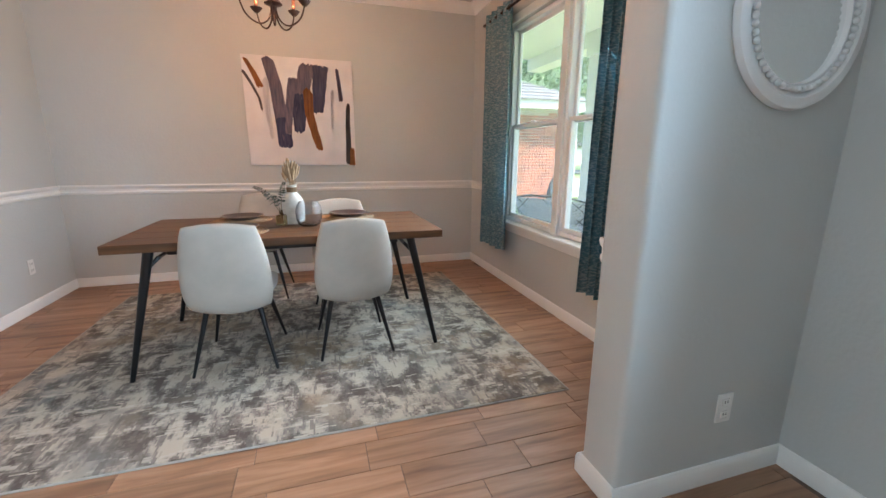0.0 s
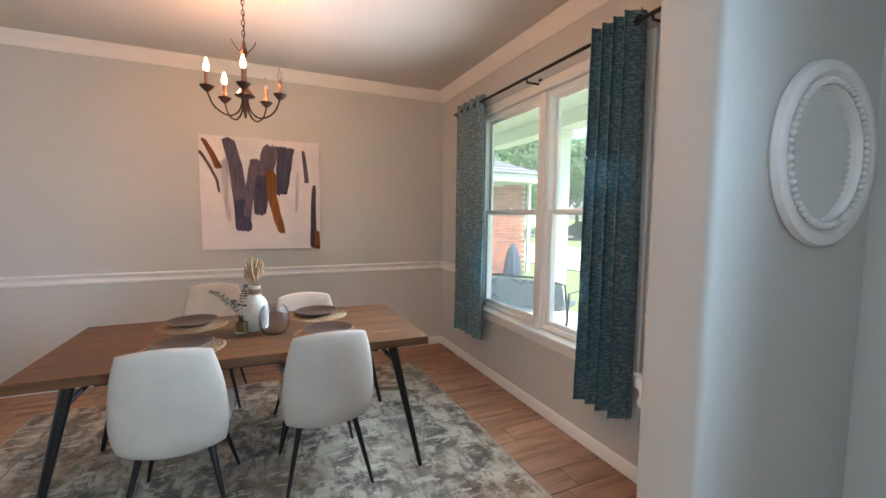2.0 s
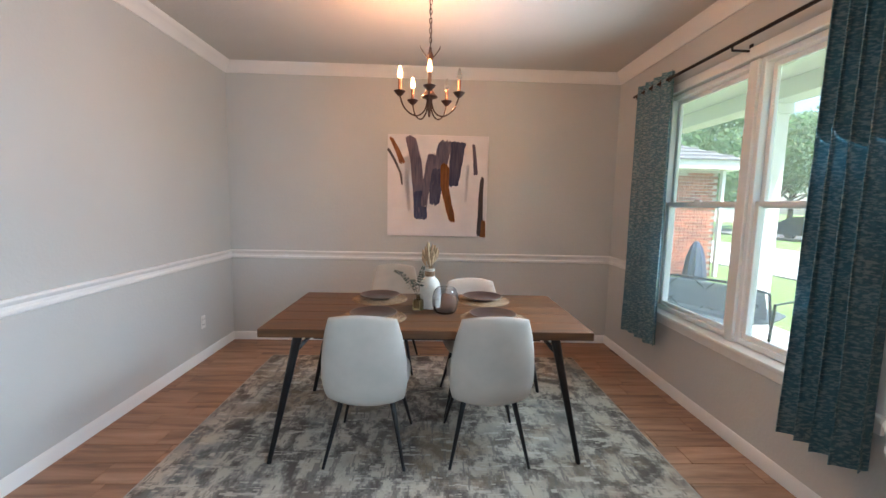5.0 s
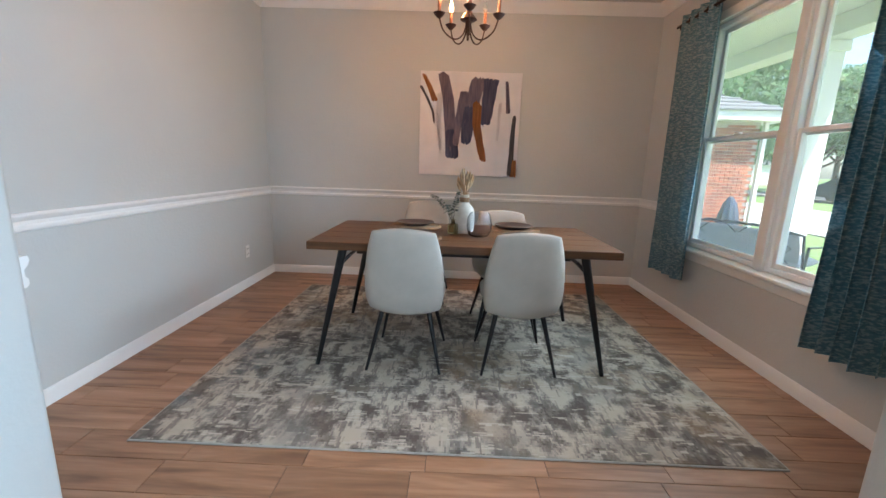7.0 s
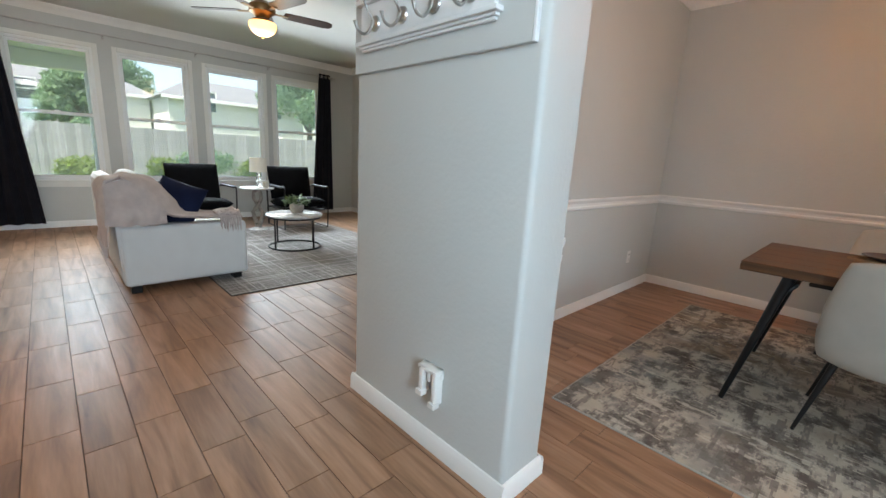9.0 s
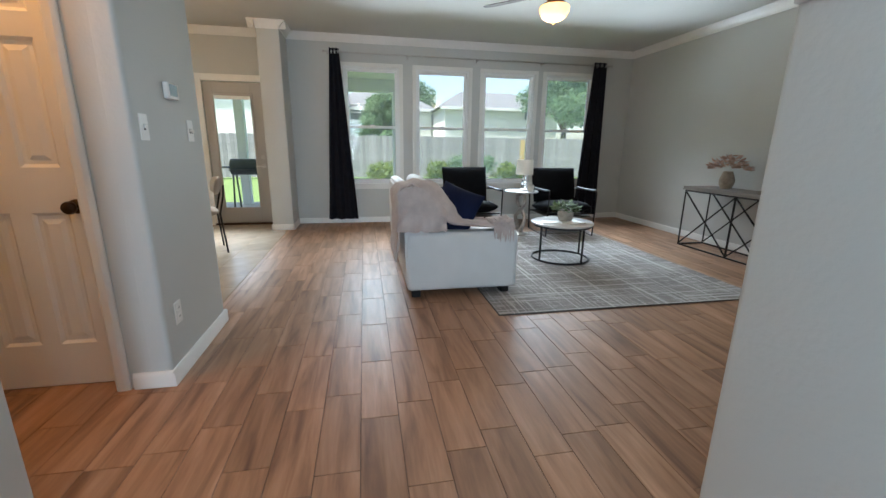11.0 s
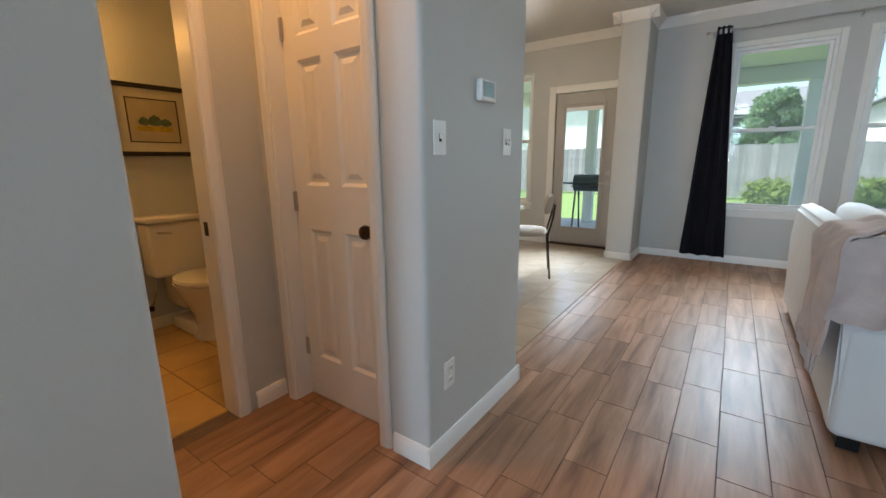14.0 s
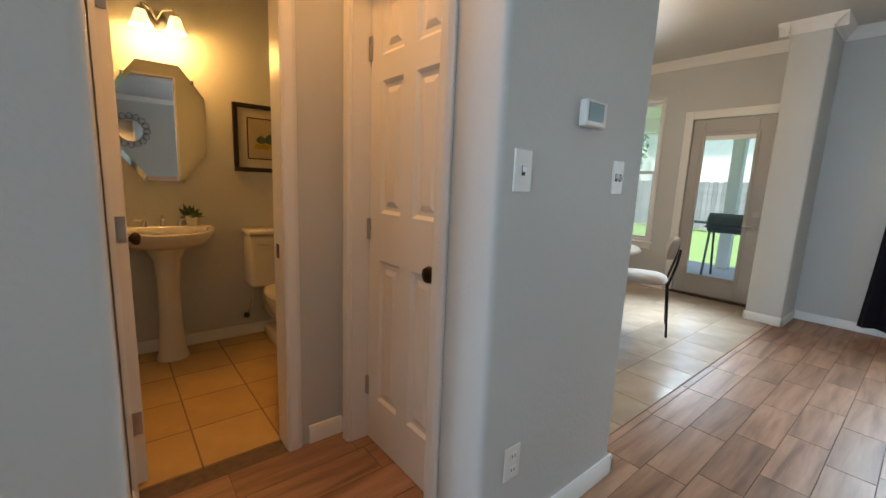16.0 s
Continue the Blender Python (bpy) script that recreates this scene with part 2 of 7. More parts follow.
def puff(surface, thick, n=14, corner=0.35, power=5, bm=None):
    """A padded panel round the middle surface(u, v), u and v from -1 to 1, thin at its rim."""
    bm = bm or bmesh.new()
    grid = {}

    def mid(u, v):
        uu, vv = u * math.sqrt(1 - corner * v * v / 2), v * math.sqrt(1 - corner * u * u / 2)
        return Vector(surface(uu, vv))

    ticks = [math.sin(math.pi / 2 * (2 * i / n - 1)) for i in range(n + 1)]
    for i, u in enumerate(ticks):
        for j, v in enumerate(ticks):
            p, e = mid(u, v), 0.01
            nrm = (mid(u + e, v) - mid(u - e, v)).cross(mid(u, v + e) - mid(u, v - e)).normalized() if max(abs(u), abs(v)) < 0.985 else None
            if nrm is None:
                s = 0.985 / max(abs(u), abs(v))
                nrm = (mid(u * s + e, v * s) - mid(u * s - e, v * s)).cross(mid(u * s, v * s + e) - mid(u * s, v * s - e)).normalized()
            h = thick / 2 * ((1 - abs(u) ** power) * (1 - abs(v) ** power)) ** 0.5
            if i in (0, n) or j in (0, n):
                grid[i, j, 0] = grid[i, j, 1] = bm.verts.new(p)
            else:
                grid[i, j, 0], grid[i, j, 1] = bm.verts.new(p + nrm * h), bm.verts.new(p - nrm * h)
    for i in range(n):
        for j in range(n):
            for s in (0, 1):
                q = [grid[i, j, s], grid[i + 1, j, s], grid[i + 1, j + 1, s], grid[i, j + 1, s]]
                bm.faces.new(q if s == 0 else q[::-1])
    return bm


def sheet(surface, nu, nv, thick):
    """A cloth or skin over surface(u, v), u and v from 0 to 1, with a real thickness."""
    bm = bmesh.new()
    top = [[bm.verts.new(surface(i / nu, j / nv)) for j in range(nv + 1)] for i in range(nu + 1)]
    for i in range(nu):
        for j in range(nv):
            bm.faces.new((top[i][j], top[i + 1][j], top[i + 1][j + 1], top[i][j + 1]))
    bm.normal_update()
    low = [[bm.verts.new(v.co - v.normal * thick) for v in row] for row in top]
    for i in range(nu):
        for j in range(nv):
            bm.faces.new((low[i][j], low[i][j + 1], low[i + 1][j + 1], low[i + 1][j]))
    rim = [(i, 0) for i in range(nu)] + [(nu, j) for j in range(nv)] + [(i, nv) for i in range(nu, 0, -1)] + [(0, j) for j in range(nv, 0, -1)]
    for (i, j), (k, m) in zip(rim, rim[1:] + rim[:1]):
        bm.faces.new((top[i][j], low[i][j], low[k][m], top[k][m]))
    return bm


def curved(points, n=4):
    """Rounds a broken line by a smooth curve through its points."""
    ps = [Vector(p) for p in points]
    out = []
    for a in range(len(ps) - 1):
        p0, p1, p2, p3 = ps[max(a - 1, 0)], ps[a], ps[a + 1], ps[min(a + 2, len(ps) - 1)]
        for q in range(n):
            t = q / n
            out.append(0.5 * (2 * p1 + (p2 - p0) * t + (2 * p0 - 5 * p1 + 4 * p2 - p3) * t * t + (3 * p1 - p0 - 3 * p2 + p3) * t ** 3))
    return out + [ps[-1]]


def structure(name, bm, mat, label, smooth=False):
    return part(name, bm, mat, None, label, smooth, kind="structure")


# ---- walls, floors, ceilings ----
GREY = "light greige painted wall with fine roller texture"


def wall_along_y(name, x0, x1, y0, y1, z1, holes=(), z0=-0.05, label=GREY):
    """A wall that runs along y between x0 and x1, with holes (y0, y1, z0, z1)."""
    rows, y = [], y0
    for a, b, c, d in sorted(holes):
        rows += [(x0, x1, y, a, z0, z1), (x0, x1, a, b, z0, c), (x0, x1, a, b, d, z1)]
        y = b
    rows.append((x0, x1, y, y1, z0, z1))
    return structure(name, boxes(*[r for r in rows if r[5] - r[4] > 0.06 and r[3] - r[2] > 0.001]), WALL, label)


def wall_along_x(name, x0, x1, y0, y1, z1, holes=(), z0=-0.05, label=GREY):
    rows, x = [], x0
    for a, b, c, d in sorted(holes):
        rows += [(x, a, y0, y1, z0, z1), (a, b, y0, y1, z0, c), (a, b, y0, y1, d, z1)]
        x = b
    rows.append((x, x1, y0, y1, z0, z1))
    return structure(name, boxes(*[r for r in rows if r[5] - r[4] > 0.06 and r[1] - r[0] > 0.001]), WALL, label)


DW = (1.99, 3.73, 0.60, 2.31)                       # dining window hole
LW = [(-0.20, 0.62, 0.61, 2.30), (0.865, 1.69, 0.61, 2.30), (1.915, 2.765, 0.61, 2.30), (2.945, 3.78, 0.61, 2.30)]
NW = (-3.25, -2.45, 0.56, 2.30)                     # nook window
BD = (-2.115, -1.315, 0.0, 2.03)                    # garden door

wall_along_x("wall_north_dining", DIN_L - 0.22, DIN_R + 0.2, DIN_B, DIN_B + 0.15, 2.9)
wall_along_y("wall_east", DIN_R, DIN_R + 0.14, HALL_Y - 0.2, DIN_B, 2.9, [DW])
wall_along_y("wall_divider", DIV_L, DIN_L, OPEN_B - 0.03, DIN_B, 2.9)
bm = box(bmesh.new(), DIV_L, JAMB_L, OPEN_W, OPEN_B, -0.05, 2.9, 0.022, 4, True)
structure("wall_opening_west", bm, WALL, "greige wall end with rounded plaster corners", True)
bm = box(bmesh.new(), JAMB_R, DIN_R + 0.05, OPEN_F, OPEN_B, -0.05, 2.9, 0.022, 4, True)
structure("wall_opening_east", bm, WALL, "greige wall end with rounded plaster corners", True)
structure("wall_header", boxes((JAMB_L - 0.03, JAMB_R + 0.03, OPEN_F + 0.002, OPEN_B - 0.002, 2.45, 2.9)), WALL, "greige painted header over the wide opening")
wall_along_x("wall_north_living", WIN_X - 0.15, DIV_L + 0.05, LIV_R, LIV_R + 0.15, 2.9)
wall_along_y("wall_west", WIN_X - 0.15, WIN_X, -4.65, LIV_R, 2.9, LW + [NW, BD])
structure("wall_pilaster", box(bmesh.new(), WIN_X - 0.02, -7.035, -1.235, -0.95, -0.05, 2.9, 0.015, 3, True), WALL, "greige plaster pilaster between nook and living room", True)
structure("wall_thermostat", box(bmesh.new(), -3.845, CLO_X, HALL_Y - 0.11, HALL_Y, -0.05, 2.9, 0.022, 4, True), WALL, "cool grey wall with rounded corners holding thermostat and switches", True)
wall_along_y("wall_closet", CLO_X - 0.12, CLO_X - 0.001, BATH_Y, HALL_Y - 0.03, 2.9, [(-1.745, -1.165, 0.0, 2.04)])
structure("wall_closet_back", boxes((-3.845, -3.73, -4.5, HALL_Y - 0.05, -0.05, 2.9)), WALL, "greige wall of the kitchen side")
wall_along_x("wall_bath", -3.9, REC_X + 0.1, BATH_Y - 0.11, BATH_Y, 2.9, [(-2.81, -2.256, 0.0, 2.04)])
bm = box(bmesh.new(), REC_X, DIN_R + 0.1, SOUTH_Y - 0.14, SOUTH_Y, -0.05, 2.9, 0.022, 4, True)
structure("wall_hall_south", bm, WALL, "cool grey hall wall with a rounded corner", True)
structure("wall_recess", boxes((REC_X + 0.003, REC_X + 0.13, BATH_Y - 0.1, SOUTH_Y - 0.05, -0.05, 2.9)), WALL, "grey side wall of the bath recess")
wall_along_x("wall_bath_back", -3.9, -1.7, BATH_B - 0.12, BATH_B, 2.9)
wall_along_y("wall_bath_east", -1.95, -1.83, BATH_B, BATH_Y - 0.1, 2.9)
wall_along_y("wall_bath_west", -3.87, -3.80, BATH_B, BATH_Y - 0.1, 2.9)
wall_along_x("wall_nook_south", WIN_X - 0.1, -3.85, -4.65, -4.5, 2.9)

structure("ceiling", boxes((DIV_L + 0.05, DIN_R + 0.1, OPEN_B - 0.1, DIN_B + 0.1, CEIL_D, CEIL_D + 0.12)), CEILING, "warm white textured dining room ceiling")
structure("ceiling", boxes((WIN_X - 0.1, DIV_L + 0.06, -4.6, LIV_R + 0.1, CEIL_L, CEIL_L + 0.12), (DIV_L + 0.06, DIN_R + 0.1, -4.6, OPEN_B - 0.11, CEIL_L, CEIL_L + 0.12)), CEILING, "warm white textured ceiling of living room and hall")

# ---- trim ----
BASE = [(0, 0), (0.014, 0), (0.014, 0.062), (0.010, 0.071), (0.006, 0.081), (0, 0.083)]
CROWN = [(0, -0.095), (0.012, -0.095), (0.02, -0.08), (0.03, -0.06), (0.06, -0.032), (0.078, -0.02), (0.085, 0), (0, 0)]
RAIL = [(0, -0.043), (0.008, -0.043), (0.016, -0.034), (0.016, -0.02), (0.008, -0.012), (0.008, 0.006), (0.02, 0.016), (0.026, 0.03), (0.022, 0.042), (0, 0.042)]


def run(name, profile, z, label, *legs):
    for p0, p1, out in legs:
        structure(name, sweep(profile, (*p0, z), (*p1, z), (*out, 0)), TRIM, label, True)


E_, W_, N_, S_ = (1, 0), (-1, 0), (0, 1), (0, -1)
B_ = 0.014
run("baseboard", BASE, 0, "white painted baseboard along the floor",
    ((DIN_L, DIN_B), (DIN_R, DIN_B), S_), ((DIN_R, OPEN_B), (DIN_R, DIN_B), W_), ((DIN_L, OPEN_B), (DIN_L, DIN_B), E_),
    ((DIV_L - B_, OPEN_W), (JAMB_L + B_, OPEN_W), S_), ((JAMB_L, OPEN_W), (JAMB_L, OPEN_B), E_), ((DIN_L, OPEN_B), (JAMB_L + B_, OPEN_B), N_),
    ((JAMB_R - B_, OPEN_F), (DIN_R, OPEN_F), S_), ((JAMB_R, OPEN_F), (JAMB_R, OPEN_B), W_), ((JAMB_R - B_, OPEN_B), (DIN_R, OPEN_B), N_),
    ((DIN_R, SOUTH_Y), (DIN_R, OPEN_F), W_), ((DIV_L, OPEN_W), (DIV_L, LIV_R), W_), ((WIN_X, LIV_R), (DIV_L, LIV_R), S_),
    ((WIN_X, -0.94), (WIN_X, LIV_R), E_), ((-7.035, -1.249), (-7.035, -0.936), E_), ((WIN_X, -0.95), (-7.021, -0.95), N_), ((WIN_X, -1.235), (-7.021, -1.235), S_),
    ((WIN_X, -4.5), (WIN_X, -2.21), E_), ((-3.859, HALL_Y), (CLO_X + B_, HALL_Y), N_), ((CLO_X, -1.08), (CLO_X, HALL_Y), E_), ((-3.845, -4.5), (-3.845, HALL_Y + B_), W_),
    ((CLO_X, BATH_Y), (-2.895, BATH_Y), N_), ((REC_X, BATH_Y), (REC_X, SOUTH_Y + B_), W_), ((REC_X - B_, SOUTH_Y), (DIN_R, SOUTH_Y), N_),
    ((-3.8, BATH_B), (-1.95, BATH_B), N_), ((-3.8, BATH_B), (-3.8, BATH_Y - 0.1), E_))
run("trim", CROWN, CEIL_D, "white crown moulding under the ceiling", ((DIN_L, DIN_B), (DIN_R, DIN_B), S_), ((DIN_R, OPEN_B), (DIN_R, DIN_B), W_), ((DIN_L, OPEN_B), (DIN_L, DIN_B), E_))
run("trim", CROWN, CEIL_L, "white crown moulding under the ceiling",
    ((WIN_X, -0.94), (WIN_X, LIV_R), E_), ((WIN_X, LIV_R), (DIV_L, LIV_R), S_), ((DIV_L, OPEN_W), (DIV_L, LIV_R), W_), ((-7.035, -1.32), (-7.035, -0.865), E_),
    ((WIN_X, -0.95), (-6.95, -0.95), N_), ((WIN_X, -1.235), (-6.95, -1.235), S_), ((WIN_X, -4.5), (WIN_X, -1.185), E_))
run("trim", RAIL, 0.888, "white moulded chair rail", ((DIN_L, DIN_B), (DIN_R, DIN_B), S_), ((DIN_L, OPEN_B), (DIN_L, DIN_B), E_),
    ((DIN_R, DW[1] + 0.09), (DIN_R, DIN_B), W_), ((DIN_R, OPEN_B), (DIN_R, DW[0] - 0.09), W_), ((DIN_L, OPEN_B), (JAMB_L - 0.014, OPEN_B), N_), ((JAMB_R + 0.014, OPEN_B), (DIN_R, OPEN_B), N_))

# ---- added daylight lamps and the other indoor lamps ----
# Lamps added inside each window, aimed down, up and sideways to brighten the room.
for k, (a, b, c, d) in enumerate(LW):
    y = (a + b) / 2
    daylight_fill((WIN_X + 0.24, y, 1.75), (WIN_X + 1.24, y, 0.85), b - a - 0.1, 0.5, 4.8, 74)
    daylight_fill((WIN_X + 0.18, y, 1.0), (WIN_X + 1.18, y + 0.1, 1.75), b - a - 0.1, 0.4, 2.4, 50)
    if k:
        daylight_fill((WIN_X + 0.24, y, 1.45), (WIN_X + 1.24, y - 0.35, 1.25), b - a - 0.1, 1.5, 1.4, 80)
daylight_fill((DIN_R - 0.24, 2.86, 1.8), (DIN_R - 1.24, 2.80, 1.0), 1.5, 0.45, 2.2, 58)
daylight_fill((DIN_R - 0.24, 2.70, 1.6), (DIN_R - 0.94, 2.40, 0.2), 1.5, 0.6, 1.6, 90)
daylight_fill((DIN_R - 0.18, 2.86, 1.45), (DIN_R - 1.18, 2.90, 1.25), 1.3, 1.5, 0.9, 70)
daylight_fill((DIN_R - 0.16, 2.86, 0.9), (DIN_R - 1.16, 3.0, 2.2), 1.4, 0.4, 1.9, 60)
daylight_fill((WIN_X + 0.22, -1.73, 1.4), (WIN_X + 1.22, -1.73, 0.2), 0.46, 0.5, 5, 60)
daylight_fill((WIN_X + 0.24, -2.85, 1.2), (WIN_X + 1.24, -2.85, 1.9), 0.7, 0.7, 8, 70)
# No window here: fill added on the solid wall for an unseen entry door.
daylight_fill((DIN_R - 0.03, -0.25, 1.35), (DIN_R - 1.03, 0.05, 1.25), 0.9, 1.6, 27, 105, (0.62, 0.82, 1.0))
down = new("recess_ceiling_light", bpy.data.lights.new("recess_ceiling_light", "SPOT"))
down.data.energy, down.data.color, down.data.shadow_soft_size = 23, (1.0, 0.44, 0.11), 0.07
down.data.spot_size, down.data.spot_blend = radians(125), 0.9
down.location = (-2.70, -1.46, CEIL_L - 0.03)
bulb_light("foyer_ceiling_light", (-0.7, -0.05, CEIL_L - 0.40), 8.0, 0.14, (0.80, 0.92, 1.0))
bulb_light("nook_pendant_light", (-5.3, -2.2, 2.15), 12, 0.12, (1.0, 0.62, 0.30))

# ---- windows and doors ----
CASING = material("window_casing_paint", (0.78, 0.78, 0.75), 0.35, 0, 3, 0.04)
BRASS = material("aged_bronze", (0.10, 0.065, 0.045), 0.32, 1.0, 14, 0.5)
NICKEL = material("satin_nickel", (0.55, 0.54, 0.52), 0.3, 1.0, 10, 0.2)
DOOR_GREY = material("grey_door_paint", (0.40, 0.385, 0.36), 0.4, 0, 2, 0.06)


# Added veil: a mostly clear pale film that puts glare haze over the view.
HAZE_VEIL = bpy.data.materials.new("pane_haze_film")
HAZE_VEIL.use_nodes = True
sn, sl = HAZE_VEIL.node_tree.nodes, HAZE_VEIL.node_tree.links
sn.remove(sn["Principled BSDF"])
s_clear, s_haze_front, s_back, s_haze, s_mix = sn.new("ShaderNodeBsdfTransparent"), sn.new("ShaderNodeBsdfDiffuse"), sn.new("ShaderNodeBsdfTranslucent"), sn.new("ShaderNodeMixShader"), sn.new("ShaderNodeMixShader")
s_haze_front.inputs[0].default_value = s_back.inputs[0].default_value = (0.82, 0.85, 0.85, 1)
s_haze.inputs[0].default_value, s_mix.inputs[0].default_value = 0.6, 0.14
sl.new(s_haze_front.outputs[0], s_haze.inputs[1])
sl.new(s_back.outputs[0], s_haze.inputs[2])
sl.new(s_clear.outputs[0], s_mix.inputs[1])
sl.new(s_haze.outputs[0], s_mix.inputs[2])
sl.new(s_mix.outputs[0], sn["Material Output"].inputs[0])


def window_unit(parent, y0, y1, z0, z1, x, inward):
    """One double-hung sash window in the plane x; inward is +1 or -1 along x."""
    d = 0.03 * inward
    f = 0.035
    fr = part("window_frame", boxes((x - 0.045, x + 0.045, y0, y0 + f, z0, z1), (x - 0.045, x + 0.045, y1 - f, y1, z0, z1), (x - 0.045, x + 0.045, y0 + f, y1 - f, z0, z0 + f), (x - 0.045, x + 0.045, y0 + f, y1 - f, z1 - f, z1), bevel=0.004), VINYL, parent, "white vinyl window frame")
    zm = (z0 + z1) / 2
    for name, a, b, xs in (("lower_sash", z0 + f, zm + 0.02, x + d * 0.5), ("upper_sash", zm - 0.02, z1 - f, x - d * 0.5)):
        s = 0.03
        sash = part(name, boxes((xs - 0.013, xs + 0.013, y0 + f, y0 + f + s, a, b), (xs - 0.013, xs + 0.013, y1 - f - s, y1 - f, a, b), (xs - 0.013, xs + 0.013, y0 + f + s, y1 - f - s, a, a + s), (xs - 0.013, xs + 0.013, y0 + f + s, y1 - f - s, b - s, b), bevel=0.003), VINYL, parent, "white vinyl sash")
        pane = part("pane", boxes((xs - 0.003, xs + 0.003, y0 + f + s - 0.005, y1 - f - s + 0.005, a + s - 0.005, b - s + 0.005)), PANE, sash, "clear glass pane")
        pane.visible_shadow = False
    # pale film outside both sashes, there only to wash out the view
    part("haze_veil", boxes((x - d * 1.15 - 0.0005, x - d * 1.15 + 0.0005, y0 + f, y1 - f, z0 + f, z1 - f)), HAZE_VEIL, parent, "thin pale veil that adds a washed-out haze to the panes")
    part("sash_lock", boxes((x + d * 1.0 - 0.012, x + d * 1.0 + 0.012, (y0 + y1) / 2 - 0.03, (y0 + y1) / 2 + 0.03, zm + 0.02, zm + 0.034), bevel=0.003), VINYL, parent, "small white sash lock")


def casing_around(parent, y0, y1, z0, z1, x, inward, w=0.055, stool=True):
    """Flat casing on the room side of a hole in a wall along y, with a sill board."""
    t = 0.018 * inward
    xa, xb = sorted((x - 0.001 * inward, x + t))
    rows = [(xa, xb, y0 - w, y0 + 0.004, z0, z1 + w), (xa, xb, y1 - 0.004, y1 + w, z0, z1 + w), (xa, xb, y0 + 0.004, y1 - 0.004, z1 - 0.004, z1 + w)]
    part("casing", boxes(*rows, bevel=0.004), CASING, parent, "white painted casing")
    if stool:
        xa, xb = sorted((x - 0.10 * inward, x + 0.045 * inward))
        part("window_sill", boxes((xa, xb, y0 - w - 0.02, y1 + w + 0.02, z0 - 0.022, z0 + 0.004), bevel=0.006, seg=2), CASING, parent, "white sill board")
        xa, xb = sorted((x, x + 0.016 * inward))
        part("apron", boxes((xa, xb, y0 - w, y1 + w, z0 - 0.085, z0 - 0.022), bevel=0.004), CASING, parent, "white apron board under the sill")


win = structure("window_1", boxes((DIN_R + 0.06, DIN_R + 0.13, 2.825, 2.895, DW[2], DW[3]), bevel=0.004), VINYL, "white double window with two double-hung sashes in the dining room")
window_unit(win, DW[0], 2.83, DW[2] + 0.01, DW[3], DIN_R + 0.085, -1)
window_unit(win, 2.89, DW[1], DW[2] + 0.01, DW[3], DIN_R + 0.085, -1)
casing_around(win, *DW, DIN_R, -1, 0.06)
part("mullion_cover", boxes((DIN_R + 0.02, DIN_R + 0.058, 2.825, 2.895, DW[2] + 0.005, DW[3] - 0.005), bevel=0.003), CASING, win, "white mullion board")
for k, hole in enumerate(LW):
    win = structure("window_%d" % (k + 2), boxes((WIN_X - 0.14, WIN_X - 0.135, hole[0], hole[1], hole[3] - 0.02, hole[3])), VINYL, "tall white double-hung window in the living room")
    window_unit(win, *hole, WIN_X - 0.06, 1)
    casing_around(win, *hole, WIN_X, 1, 0.05)
win = structure("window_6", boxes((WIN_X - 0.14, WIN_X - 0.135, NW[0], NW[1], NW[3] - 0.02, NW[3])), VINYL, "white double-hung window in the breakfast nook")
window_unit(win, *NW, WIN_X - 0.06, 1)
casing_around(win, *NW, WIN_X, 1, 0.02)

# garden door with a full glass light
door = structure("door_1", boxes((WIN_X - 0.06, WIN_X - 0.015, BD[0] + 0.01, BD[0] + 0.13, 0.03, 2.02), (WIN_X - 0.06, WIN_X - 0.015, BD[1] - 0.17, BD[1] - 0.01, 0.03, 2.02), (WIN_X - 0.06, WIN_X - 0.015, BD[0] + 0.13, BD[1] - 0.17, 0.03, 0.25), (WIN_X - 0.06, WIN_X - 0.015, BD[0] + 0.13, BD[1] - 0.17, 1.85, 2.02), bevel=0.003), DOOR_GREY, "closed grey garden door with a full glass light")
gy0, gy1 = BD[0] + 0.13, BD[1] - 0.17
part("glazing_bead", boxes((WIN_X - 0.02, WIN_X - 0.004, gy0 - 0.025, gy0 + 0.012, 0.225, 1.875), (WIN_X - 0.02, WIN_X - 0.004, gy1 - 0.012, gy1 + 0.025, 0.225, 1.875), (WIN_X - 0.02, WIN_X - 0.004, gy0 + 0.012, gy1 - 0.012, 0.225, 0.262), (WIN_X - 0.02, WIN_X - 0.004, gy0 + 0.012, gy1 - 0.012, 1.838, 1.875), bevel=0.004), DOOR_GREY, door)
pane = part("pane", boxes((WIN_X - 0.041, WIN_X - 0.035, gy0 - 0.01, gy1 + 0.01, 0.24, 1.86)), PANE, door, "clear glass pane")
pane.visible_shadow = False
part("blind_headrail", boxes((WIN_X - 0.033, WIN_X - 0.022, gy0 + 0.014, gy1 - 0.014, 1.79, 1.836), bevel=0.003), VINYL, door, "raised white blind behind the glass")
for z in (0.995, 0.87):
    part("deadbolt" if z > 0.9 else "door_lever", tube([(WIN_X - 0.015, BD[1] - 0.075, z), (WIN_X + 0.012, BD[1] - 0.075, z)], 0.03, 20), NICKEL, door, "satin nickel door hardware", True)
part("lever", tube([(WIN_X + 0.01, BD[1] - 0.075, 0.87), (WIN_X + 0.05, BD[1] - 0.075, 0.87), (WIN_X + 0.055, BD[1] - 0.1, 0.87), (WIN_X + 0.055, BD[1] - 0.17, 0.865)], 0.009, 10), NICKEL, door, "satin nickel lever", True)
part("threshold", boxes((WIN_X - 0.1, WIN_X + 0.03, BD[0] - 0.02, BD[1] + 0.02, 0.004, 0.03), bevel=0.006), BRASS, door, "dark bronze threshold")
casing_around(door, *BD[:2], 0.0, BD[3], WIN_X, 1, 0.085, False)


